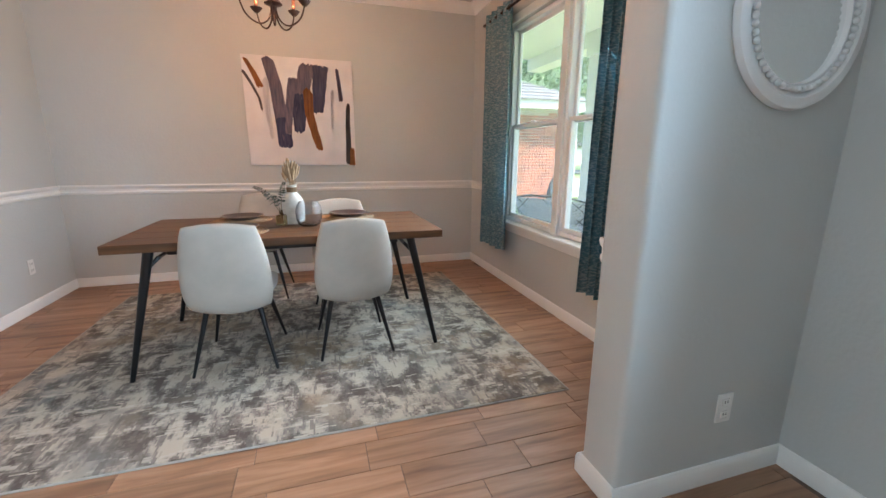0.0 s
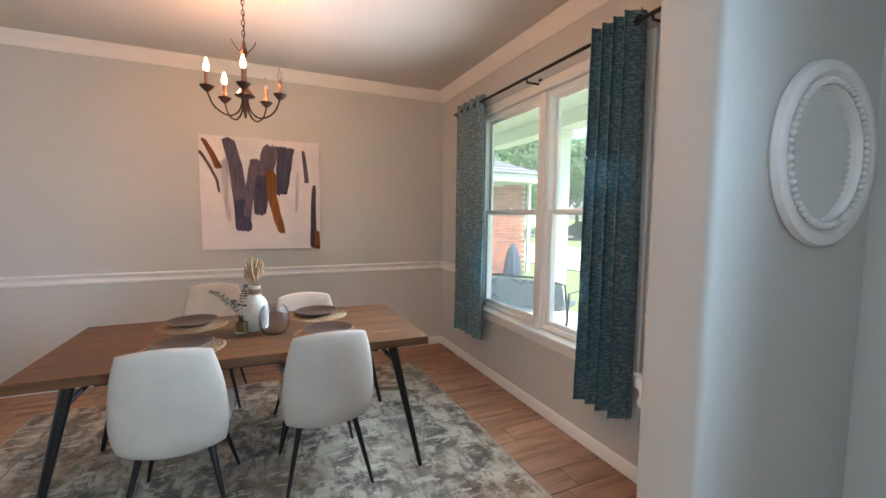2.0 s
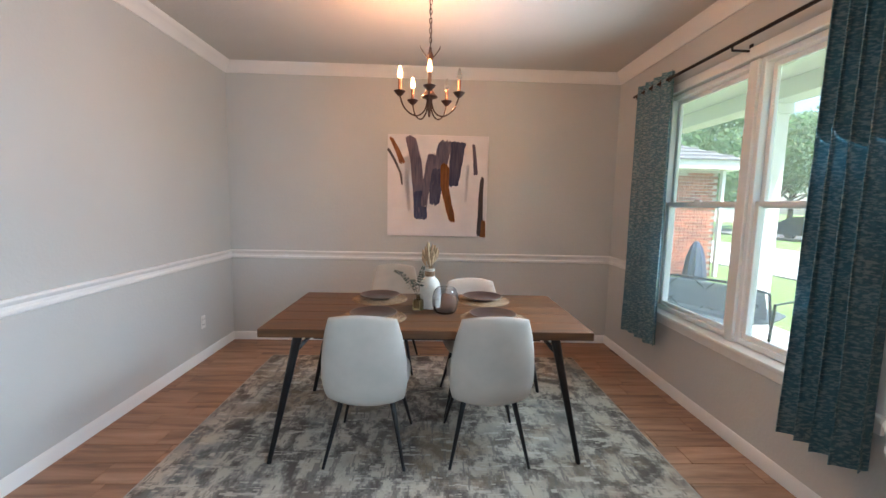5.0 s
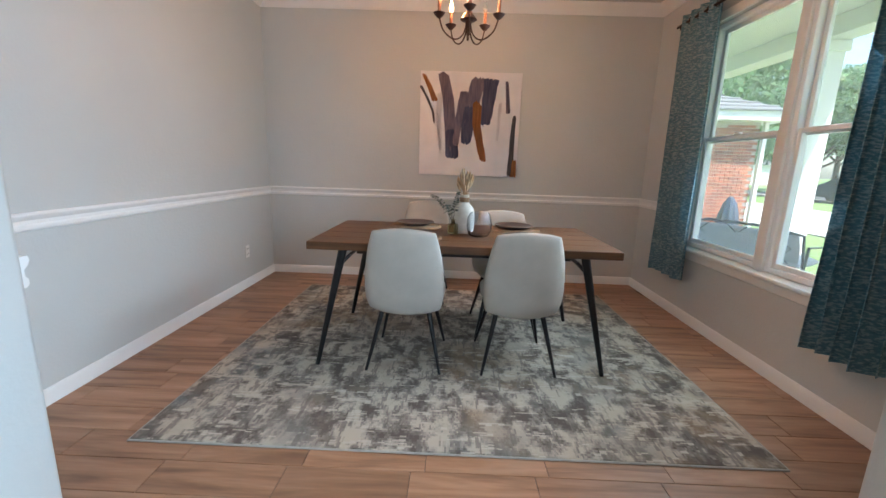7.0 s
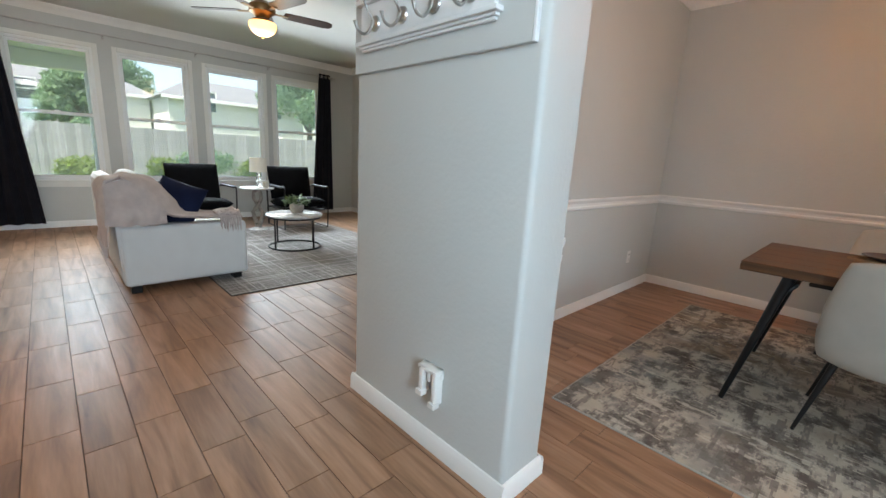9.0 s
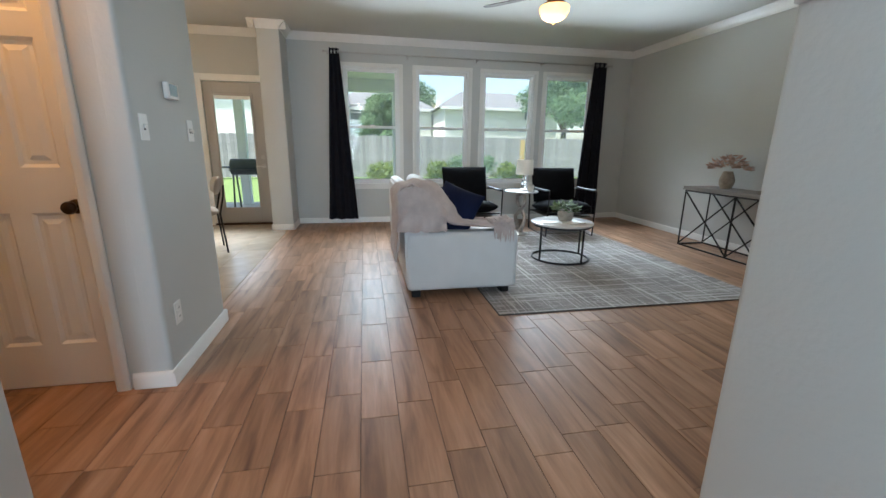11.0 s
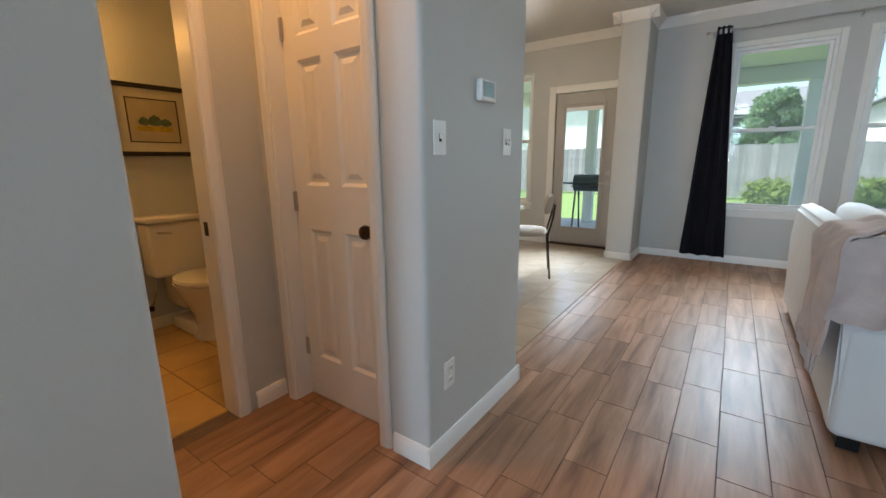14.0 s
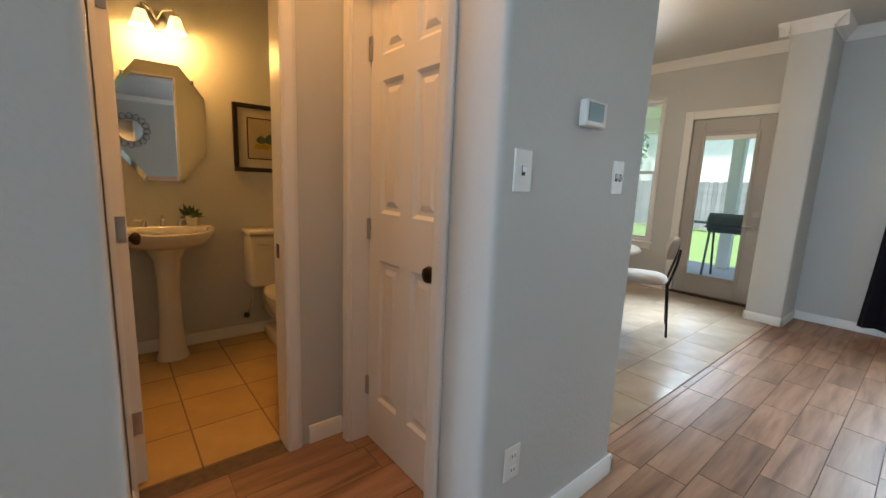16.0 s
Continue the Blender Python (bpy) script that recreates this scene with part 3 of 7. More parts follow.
def six_panel_door(parent, width, height, thick=0.035):
    """A moulded six-panel leaf from x 0 to width, front at y 0 and back at y thick."""
    st, mid = 0.11 * width / 0.7, 0.10 * width / 0.7
    xs = [st, (width - mid) / 2, (width + mid) / 2, width - st]
    zs = [0.22, 0.86, 1.06, 1.585, 1.68, height - 0.12]
    rows = [(0, xs[0], 0, thick, 0, height), (xs[3], width, 0, thick, 0, height), (xs[1], xs[2], 0, thick, zs[0], zs[5])]
    for a, b in ((0, zs[0]), (zs[1], zs[2]), (zs[3], zs[4]), (zs[5], height)):
        rows.append((xs[0], xs[3], 0, thick, a, b) if a in (0, zs[5]) else (xs[0], xs[1], 0, thick, a, b))
        if a not in (0, zs[5]):
            rows.append((xs[2], xs[3], 0, thick, a, b))
    leaf = part("leaf", boxes(*rows), DOORWHITE, parent, "white painted six-panel leaf")
    for xa, xb in ((xs[0], xs[1]), (xs[2], xs[3])):
        for za, zb in ((zs[0], zs[1]), (zs[2], zs[3]), (zs[4], zs[5])):
            bm = bmesh.new()
            rects = [(0.0, 0.0), (0.014, 0.011), (0.030, 0.011), (0.052, 0.003)]
            for front in (True, False):
                rings = []
                for inset, depth in rects:
                    y = depth if front else thick - depth
                    rings.append([bm.verts.new(p) for p in ((xa + inset, y, za + inset), (xb - inset, y, za + inset), (xb - inset, y, zb - inset), (xa + inset, y, zb - inset))])
                for r, s in zip(rings, rings[1:]):
                    for i in range(4):
                        bm.faces.new((r[i], r[(i + 1) % 4], s[(i + 1) % 4], s[i]))
                bm.faces.new(rings[-1])
            part("panel", bm, DOORWHITE, leaf)
    return leaf


DOORWHITE = material("white_door_paint", (0.76, 0.75, 0.72), 0.36, 0, 4, 0.04, 0.08, 120, stretch=(1, 1, 0.1))


def knob(parent, x, y, z, way):
    """A round door knob on a rosette; way is -1 or 1 along y."""
    bm = lathe([(0, 0), (0.031, 0), (0.033, 0.004), (0.028, 0.01), (0.012, 0.014), (0.010, 0.03), (0.014, 0.034), (0.026, 0.042), (0.030, 0.054), (0.026, 0.066), (0.012, 0.073), (0, 0.074)], 24)
    bmesh.ops.transform(bm, matrix=Matrix.Translation((x, y, z)) @ Matrix.Rotation(radians(90 * -way), 4, "X"), verts=bm.verts)
    part("door_knob", bm, BRASS, parent, "aged bronze round knob", True)


def hinge(parent, x, y, z, h=0.09):
    part("hinge", tube([(x, y, z - h / 2), (x, y, z + h / 2)], 0.007, 10, boxes((x - 0.004, x + 0.018, y - 0.003, y + 0.003, z - h / 2, z + h / 2))), NICKEL, parent, "satin nickel hinge")


# closet door in the recess, seen from the hall
closet = tagged(new("door_2"), "closed white six-panel closet door with bronze knob", "door", kind="structure")
closet.matrix_world = pose(-3.135, -1.725, 0.006, 0, 0, 90)
six_panel_door(closet, 0.56, 2.02)
knob(closet, 0.505, 0, 0.888, -1)
for z in (0.26, 0.985, 1.72):
    hinge(closet, -0.004, -0.006, z)
part("strike_plate", boxes((0.562, 0.575, -0.075, -0.045, 0.85, 0.925), bevel=0.002), BRASS, closet, "dark bronze strike plate")
part("door_jamb", boxes((-0.012, -0.002, -0.082, 0.04, -0.006, 2.05), (0.572, 0.562, -0.082, 0.04, -0.006, 2.05), (-0.002, 0.562, -0.082, 0.04, 2.03, 2.05)), TRIM, closet, "white painted jamb")
CAS = [(0, 0), (0.012, 0), (0.018, 0.010), (0.018, 0.040), (0.012, 0.054), (0.008, 0.059), (0, 0.059)]


def upright_casing(name, parent, base, across, out, height, flip=1):
    """A moulded casing board that stands on the floor; its profile runs along across."""
    bm = bmesh.new()
    base, across, out = Vector(base), Vector(across), Vector(out)
    a = [bm.verts.new(base + out * d + across * w * flip) for d, w in CAS]
    b = [bm.verts.new(base + out * d + across * w * flip + Vector((0, 0, height))) for d, w in CAS]
    for i in range(len(CAS)):
        j = (i + 1) % len(CAS)
        bm.faces.new((a[i], a[j], b[j], b[i]))
    bm.faces.new(a)
    bm.faces.new(b)
    part(name, bm, TRIM, parent, "white moulded casing")


upright_casing("casing", closet, (0.57, -0.081, -0.006), (1, 0, 0), (0, -1, 0), 2.10)
upright_casing("casing", closet, (-0.01, -0.081, -0.006), (-1, 0, 0), (0, -1, 0), 2.12)
part("casing", boxes((-0.068, 0.63, -0.098, -0.081, 2.045, 2.10), bevel=0.004), TRIM, closet, "white moulded casing")

# bathroom door, open into the bathroom
bdoor = tagged(new("door_3"), "open white six-panel bathroom door with bronze knob", "door", kind="structure")
bdoor.matrix_world = pose(-2.305, BATH_Y - 0.115, 0.012, 0, 0, -88)
six_panel_door(bdoor, 0.49, 2.01)
for z in (0.25, 0.985, 1.74):
    part("hinge", tube([(-0.006, 0.036, z - 0.045), (-0.006, 0.036, z + 0.045)], 0.006, 8, boxes((-0.003, 0.0005, 0.004, 0.034, z - 0.045, z + 0.045))), NICKEL, bdoor, "satin nickel hinge")
knob(bdoor, 0.455, 0, 0.888, -1)
knob(bdoor, 0.455, 0.035, 0.888, 1)
frame3 = tagged(new("trim"), "white casing and jamb of the bathroom doorway", "door frame", kind="structure")
part("door_jamb", boxes((-2.81, -2.80, BATH_Y - 0.115, BATH_Y + 0.003, 0, 2.04), (-2.256, -2.266, BATH_Y - 0.115, BATH_Y + 0.003, 0, 2.04), (-2.80, -2.266, BATH_Y - 0.115, BATH_Y + 0.003, 2.03, 2.04)), TRIM, frame3, "white jamb")
for z in (0.26, 0.985, 1.72):
    part("hinge_leaf", boxes((-2.2695, -2.2665, BATH_Y - 0.085, BATH_Y - 0.055, z - 0.045, z + 0.045)), NICKEL, frame3, "satin nickel hinge leaf")
part("strike_plate", boxes((-2.7995, -2.7975, BATH_Y - 0.08, BATH_Y - 0.05, 0.86, 0.92)), BRASS, frame3, "dark bronze strike plate")
upright_casing("casing", frame3, (-2.803, BATH_Y, 0), (-1, 0, 0), (0, 1, 0), 2.11)
part("casing", boxes((-2.271, REC_X - 0.002, BATH_Y, BATH_Y + 0.017, 0, 2.11)), TRIM, frame3, "white casing strip")
part("casing", boxes((-2.862, REC_X - 0.002, BATH_Y, BATH_Y + 0.0175, 2.035, 2.11), bevel=0.004), TRIM, frame3, "white head casing")

# ---- dining room ----
TABLE_WOOD = material("walnut_stained_wood", (0.135, 0.058, 0.019), 0.50, 0, 3.0, 0.0, 0.15, 12, color2=(0.050, 0.021, 0.008), stretch=(0.8, 11, 11))
BLACK_METAL = material("black_powder_coat", (0.012, 0.012, 0.013), 0.35, 0.3, 20, 0.2, 0.05, 200)
BOUCLE = material("off_white_upholstery", (0.48, 0.45, 0.40), 0.9, 0, 9, 0.10, 0.35, 420)
IRON = material("bronze_iron", (0.07, 0.038, 0.028), 0.45, 0.7, 12, 0.4, 0.1, 80)


def rug_material():
    """Distressed abstract pile: cream, grey, charcoal and a little blue."""
    m = bpy.data.materials.new("distressed_rug")
    m.use_nodes = True
    t, n = m.node_tree, m.node_tree.nodes
    b = n["Principled BSDF"]
    b.inputs["Roughness"].default_value = 0.95
    b.inputs["Specular IOR Level"].default_value = 0.15
    co = n.new("ShaderNodeTexCoord")

    def noise_tex(scale, detail, rough, stretch, distort=0.0, weave=None):
        mp, tx = n.new("ShaderNodeMapping"), n.new("ShaderNodeTexNoise")
        mp.inputs["Scale"].default_value = stretch
        tx.inputs["Scale"].default_value, tx.inputs["Detail"].default_value, tx.inputs["Roughness"].default_value, tx.inputs["Distortion"].default_value = scale, detail, rough, distort
        src = co.outputs["Object"]
        if weave:
            snap = n.new("ShaderNodeVectorMath")
            snap.operation, snap.inputs[1].default_value = "SNAP", weave
            t.links.new(src, snap.inputs[0])
            src = snap.outputs[0]
        t.links.new(src, mp.inputs[0])
        t.links.new(mp.outputs[0], tx.inputs["Vector"])
        return tx.outputs[0]

    def ramp(src, *stops):
        r = n.new("ShaderNodeValToRGB")
        e = r.color_ramp.elements
        while len(e) < len(stops):
            e.new(0.5)
        for k, (p, c) in zip(e, stops):
            k.position, k.color = p, (*c, 1)
        t.links.new(src, r.inputs[0])
        return r.outputs[0]

    def mix(fac, a, c):
        x = n.new("ShaderNodeMixRGB")
        t.links.new(fac, x.inputs[0])
        t.links.new(a, x.inputs[1])
        t.links.new(c, x.inputs[2])
        return x.outputs[0]

    wide = noise_tex(1.7, 8, 0.62, (1.0, 1.2, 1), 0.2, (0.008, 0.012, 1))
    patch = noise_tex(5.6, 8, 0.72, (1.25, 0.95, 1), 0.25, (0.007, 0.014, 1))
    lines_x = noise_tex(4.0, 6, 0.68, (1.3, 4.6, 1), 0.0, (0.030, 0.008, 1))
    lines_y = noise_tex(4.0, 6, 0.68, (5.2, 1.2, 1), 0.0, (0.008, 0.036, 1))
    hue = noise_tex(1.1, 3, 0.5, (1, 1, 1))
    base = ramp(patch, (0.42, (0.115, 0.097, 0.083)), (0.475, (0.20, 0.178, 0.156)), (0.505, (0.305, 0.276, 0.238)), (0.555, (0.46, 0.41, 0.335)))
    tone = ramp(hue, (0.40, (0.175, 0.205, 0.21)), (0.5, (0.255, 0.235, 0.205)), (0.6, (0.28, 0.205, 0.135)))
    c1 = mix(ramp(wide, (0.48, (0, 0, 0)), (0.58, (0.6, 0.6, 0.6))), base, tone)
    cream = ramp(lines_x, (0.3, (0.41, 0.375, 0.32)), (0.7, (0.54, 0.49, 0.41)))
    c2 = mix(ramp(lines_x, (0.565, (0, 0, 0)), (0.59, (0.75, 0.75, 0.75))), c1, cream)
    dark = ramp(lines_y, (0.3, (0.13, 0.115, 0.105)), (0.7, (0.17, 0.152, 0.138)))
    c3 = mix(ramp(lines_y, (0.56, (0, 0, 0)), (0.585, (0.7, 0.7, 0.7))), c2, dark)
    t.links.new(c3, b.inputs["Base Color"])
    bn, fz = n.new("ShaderNodeBump"), n.new("ShaderNodeTexNoise")
    fz.inputs["Scale"].default_value = 500
    t.links.new(co.outputs["Object"], fz.inputs["Vector"])
    bn.inputs["Strength"].default_value, bn.inputs["Distance"].default_value = 0.5, 0.003
    t.links.new(fz.outputs[0], bn.inputs["Height"])
    t.links.new(bn.outputs[0], b.inputs["Normal"])
    return m


def rug(x0, x1, y0, y1, mat, edge, label, wave=0.0):
    ob = thing("area_rug", ((x0 + x1) / 2, (y0 + y1) / 2, 0), label, "rug")
    w, d = (x1 - x0) / 2, (y1 - y0) / 2
    part("rug_field", boxes((-w + 0.008, w - 0.008, -d + 0.008, d - 0.008, 0.0005, 0.011), bevel=0.003), mat, ob)
    part("bound_edge", boxes((-w, w, -d, -d + 0.008, 0.0005, 0.009), (-w, w, d - 0.008, d, 0.0005, 0.009), (-w, -w + 0.008, -d + 0.008, d - 0.008, 0.0005, 0.009), (w - 0.008, w, -d + 0.008, d - 0.008, 0.0005, 0.009), bevel=0.002), edge, ob, "sewn edge of the rug")
    return ob


RUG_EDGE = material("rug_binding", (0.42, 0.40, 0.36), 0.95, 0, 30, 0.2)
rug(-1.197, 1.60, 1.778, 4.10, rug_material(), RUG_EDGE, "distressed grey, cream and blue area rug under the dining table")

# table
table = thing("dining_table", (0.232, 2.937, 0.012), "dark walnut dining table with splayed black metal legs", "table")
tw, td = 0.884, 0.449
for k in range(5):
    a = -td + k * 2 * td / 5
    part("tabletop_board", box(bmesh.new(), -tw, tw, a + 0.0006, a + 2 * td / 5 - 0.0006, 0.703, 0.748, 0.0025), TABLE_WOOD, table, "walnut stained plank of the top")
for y in (-0.345, 0.345):
    part("under_rail", boxes((-0.62, 0.62, y - 0.015, y + 0.015, 0.668, 0.7025)), BLACK_METAL, table, "black steel rail under the top")
for sx in (-1, 1):
    for sy in (-1, 1):
        part("leg", tube([(sx * 0.845, sy * 0.432, 0.0), (sx * 0.69, sy * 0.40, 0.703)], [0.013, 0.025], 14), BLACK_METAL, table, "", True)
    part("cross_bar", tube([(sx * 0.715, -0.40, 0.60), (sx * 0.665, -0.36, 0.655), (sx * 0.665, 0.36, 0.655), (sx * 0.715, 0.40, 0.60)], 0.011, 8), BLACK_METAL, table, "black steel bar between two legs", True)


def dining_chair():
    ob = thing("dining_chair", (0, 0, 0), "off-white upholstered dining chair with tapered black metal legs", "chair", "chairs round the dining table")
    def back(u, v):
        w = 0.246 - 0.052 * (v + 1) / 2 - 0.004 * max(0, v) ** 4 - 0.022 * max(0, -v) ** 4
        z = 0.603 + 0.257 * v - 0.006 * max(0, v) * (1 - u * u)
        bow = 0.055 * abs(u) ** 2.2 * (1 - 0.35 * (v + 1) / 2)
        return (u * w, -0.235 - 0.055 * (v + 1) / 2 + bow + 0.05 * max(0, -v - 0.4) ** 1.5, z)
    bk = part("backrest", puff(back, 0.058, 20, 0.42, 6), BOUCLE, ob, "padded off-white backrest", True)
    def seat(u, v):
        return (u * (0.225 - 0.012 * v), v * 0.225 - 0.005, 0.438 + 0.02 * u * u - 0.012 * max(0, v) ** 3 + 0.012 * max(0, -v) ** 2)
    st = part("seat", puff(seat, 0.085, 14, 0.35, 5), BOUCLE, ob, "padded off-white seat", True)
    part("seat_plate", boxes((-0.14, 0.14, -0.15, 0.14, 0.388, 0.402), bevel=0.003), BLACK_METAL, ob, "black steel plate under the seat")
    for sx in (-1, 1):
        for sy in (-1, 1):
            part("leg", tube([(sx * 0.215, sy * 0.235, 0), (sx * 0.125, sy * 0.13, 0.398)], [0.008, 0.017], 12), BLACK_METAL, ob, "", True)
    return ob


chair = dining_chair()
chair.matrix_world = pose(-0.088, 2.68, 0.012, 0, 0, -2)
copy_thing(chair, pose(0.570, 2.69, 0.012, 0, 0, 1.5))
copy_thing(chair, pose(-0.095, 3.90, 0.012, 0, 0, 177))
copy_thing(chair, pose(0.560, 3.22, 0.012, 0, 0, 182))

# place settings
SEAGRASS = material("woven_seagrass", (0.36, 0.24, 0.14), 0.85, 0, 30, 0.45, 0.6, 220)
PLATE = material("dark_brown_stoneware", (0.05, 0.032, 0.028), 0.35, 0, 12, 0.3)
PLATE_RIM = material("stoneware_rim", (0.16, 0.11, 0.08), 0.4, 0, 20, 0.3)
for x, y in ((-0.105, 3.20), (-0.085, 2.73), (0.605, 3.20), (0.61, 2.735)):
    mat_ = thing("round_placemat", (x, y, 0.760), "round woven seagrass placemat under a dark plate", "placemat", "placemats on the dining table")
    bm = lathe([(0, 0), (0.186, 0), (0.190, 0.003), (0.186, 0.006), (0, 0.006)], 40)
    part("mat", bm, SEAGRASS, mat_)
    bm = bmesh.new()
    for k in range(1, 9):
        r = 0.022 * k
        tube([(r * math.cos(2 * math.pi * i / 36), r * math.sin(2 * math.pi * i / 36), 0.0055) for i in range(36)], 0.004, 5, bm, closed=True)
    part("coil", bm, SEAGRASS, mat_, "coiled rows of seagrass", True)
    pl = thing("dinner_plate", (x, y, 0.7695), "dark brown stoneware plate with a paler rim", "plate", "plates on the dining table")
    part("plate_body", lathe([(0, 0.0), (0.075, 0.0), (0.085, 0.004), (0.132, 0.022), (0.136, 0.024), (0.132, 0.0265), (0.088, 0.010), (0.07, 0.006), (0, 0.006)], 44), PLATE, pl, "", True)
    part("rim", lathe([(0.1345, 0.022), (0.138, 0.0245), (0.1345, 0.0275), (0.131, 0.0265), (0.1345, 0.022)], 44), PLATE_RIM, pl, "pale fired rim", True)

# centrepiece
CERAMIC = material("white_speckled_ceramic", (0.66, 0.63, 0.56), 0.45, 0, 26, 0.2, 0.15, 60)
ROPE = material("jute_rope", (0.30, 0.19, 0.11), 0.9, 0, 60, 0.4, 0.6, 150)
STRAW = material("dried_pampas", (0.50, 0.36, 0.22), 0.9, 0, 40, 0.35)
vase = thing("bottle_vase", (0.238, 2.985, 0.760), "white ceramic bottle vase with a jute collar", "vase")
part("body", lathe([(0, 0), (0.058, 0), (0.066, 0.006), (0.068, 0.03), (0.068, 0.13), (0.064, 0.158), (0.050, 0.182), (0.034, 0.196), (0.029, 0.207), (0.029, 0.245), (0.033, 0.252), (0.030, 0.255), (0.024, 0.25), (0.024, 0.2), (0, 0.19)], 36), CERAMIC, vase, "", True)
bm = bmesh.new()
for k in range(6):
    tube([(0.031 * math.cos(2 * math.pi * i / 24), 0.031 * math.sin(2 * math.pi * i / 24), 0.209 + 0.0052 * k) for i in range(24)], 0.0032, 6, bm, closed=True)
part("jute_collar", bm, ROPE, vase, "jute rope wound round the neck", True)
bunch = thing("dried_grass_bunch", (0.238, 2.985, 0.96), "bunch of dried beige grass heads in the vase", "dried flowers")
bm, heads = bmesh.new(), bmesh.new()
rnd = random.Random(4)
for k in range(46):
    a, r = rnd.uniform(0, 6.28), rnd.uniform(0.005, 0.062)
    h = rnd.uniform(0.155, 0.235) - r * 0.5
    tip = Vector((r * math.cos(a), r * math.sin(a), h))
    tube([(0.3 * tip.x * 0.6, 0.3 * tip.y * 0.6, -0.02), tip * 0.55, tip * 0.75], 0.0012, 4, bm)
    tube([tip * 0.55, tip * 0.72, tip * 0.9, tip], [0.003, 0.0095, 0.0085, 0.002], 6, heads)
part("stems", bm, STRAW, bunch)
part("grass_heads", heads, STRAW, bunch, "fluffy dried heads")
SMOKE = glass("smoked_glass", (0.84, 0.85, 0.88), 0.06, 1.30)
bowl = thing("glass_votive_vase", (0.335, 2.86, 0.760), "round smoked grey ribbed glass vase", "vase")
prof_o = [(0.0, 0.0), (0.050, 0.0), (0.066, 0.012), (0.078, 0.045), (0.080, 0.085), (0.074, 0.125), (0.060, 0.150), (0.054, 0.156)]
prof_i = [(0.050, 0.156), (0.056, 0.148), (0.069, 0.122), (0.075, 0.085), (0.073, 0.047), (0.061, 0.017), (0.046, 0.008), (0, 0.008)]
bm = lathe(prof_o + prof_i, 40)
for v in bm.verts:
    r = math.hypot(v.co.x, v.co.y)
    if r > 0.04:
        s = 1 + 0.018 * math.cos(10 * math.atan2(v.co.y, v.co.x))
        v.co.x, v.co.y = v.co.x * s, v.co.y * s
part("bowl", bm, SMOKE, bowl, "", True)
OLIVE = glass("olive_glass", (0.62, 0.60, 0.36), 0.05)
bottle = thing("bud_bottle", (0.167, 2.915, 0.760), "small olive glass bottle holding a eucalyptus sprig", "bottle")
bm = box(bmesh.new(), -0.034, 0.034, -0.026, 0.026, 0, 0.07, 0.012, 3)
lathe([(0.018, 0.066), (0.0125, 0.080), (0.0125, 0.094), (0.016, 0.098), (0.011, 0.1)], 20, bm=bm)
part("bottle_body", bm, OLIVE, bottle, "", True)
LEAF = varied("eucalyptus_leaf", (0.075, 0.105, 0.085), 0.6, 0.25, 20, 0.7, 0.1)
TWIG = material("brown_twig", (0.08, 0.045, 0.03), 0.8, 0, 40, 0.3)
sprig = thing("eucalyptus_sprig", (0.167, 2.915, 0.83), "dark green eucalyptus sprigs in the small bottle", "plant")
rnd = random.Random(7)
for way, n_leaf in (((-0.145, -0.01, 0.175), 12), ((0.03, 0.0, 0.20), 11), ((-0.05, 0.02, 0.11), 7)):
    w = Vector(way)
    pts = [w * f + Vector((0, 0, 0.04 * math.sin(f * 3.1))) for f in (0, 0.3, 0.6, 0.85, 1.0)]
    part("twig", tube(pts, [0.0018, 0.0016, 0.0013, 0.001, 0.0006], 5), TWIG, sprig)
    bm = bmesh.new()
    for k in range(n_leaf):
        f = 0.28 + 0.72 * k / (n_leaf - 1)
        c = w * f + Vector((0, 0, 0.04 * math.sin(f * 3.1)))
        size = 0.017 * (1.25 - 0.75 * f)
        for s in (-1, 1):
            d = Vector((rnd.uniform(-0.4, 0.4), s, rnd.uniform(-0.2, 0.8))).cross(w).normalized() + Vector((rnd.uniform(-.3, .3), rnd.uniform(-.3, .3), 0.2))
            d.normalize()
            side = d.cross(Vector((rnd.uniform(-1, 1), rnd.uniform(-1, 1), rnd.uniform(-1, 1)))).normalized()
            q = [c, c + d * size * 0.6 + side * size * 0.55, c + d * size * 1.5, c + d * size * 0.6 - side * size * 0.55]
            up = d.cross(side) * 0.0008
            vs = [bm.verts.new(p + up) for p in q] + [bm.verts.new(p - up) for p in q]
            bm.faces.new(vs[:4])
            bm.faces.new(vs[:3:-1])
            for i in range(4):
                bm.faces.new((vs[i], vs[(i + 1) % 4], vs[(i + 1) % 4 + 4], vs[i + 4]))
    part("leaves", bm, LEAF, sprig)

# painting
CANVAS = material("white_canvas_paint", (0.74, 0.72, 0.74), 0.6, 0, 5, 0.1, 0.25, 70)


def stroke_material(name, c1, c2):
    return material(name, c1, 0.45, 0, 4.0, 0.0, 0.6, 30, color2=c2, stretch=(14, 1, 1.6))


NAVY = stroke_material("navy_paint", (0.13, 0.125, 0.21), (0.055, 0.062, 0.14))
PLUM = stroke_material("plum_grey_paint", (0.27, 0.215, 0.27), (0.13, 0.115, 0.19))
RUST = stroke_material("rust_paint", (0.44, 0.165, 0.04), (0.26, 0.085, 0.02))
PALE = stroke_material("pale_grey_paint", (0.56, 0.53, 0.57), (0.66, 0.64, 0.66))
DARKP = stroke_material("charcoal_paint", (0.06, 0.05, 0.06), (0.13, 0.10, 0.10))
PX0, PZ0, PS = -0.200, 1.103, 1.0
painting = thing("abstract_painting", (PX0, DIN_B - 0.036, PZ0), "square abstract canvas with navy, plum and rust strokes on white", "painting")
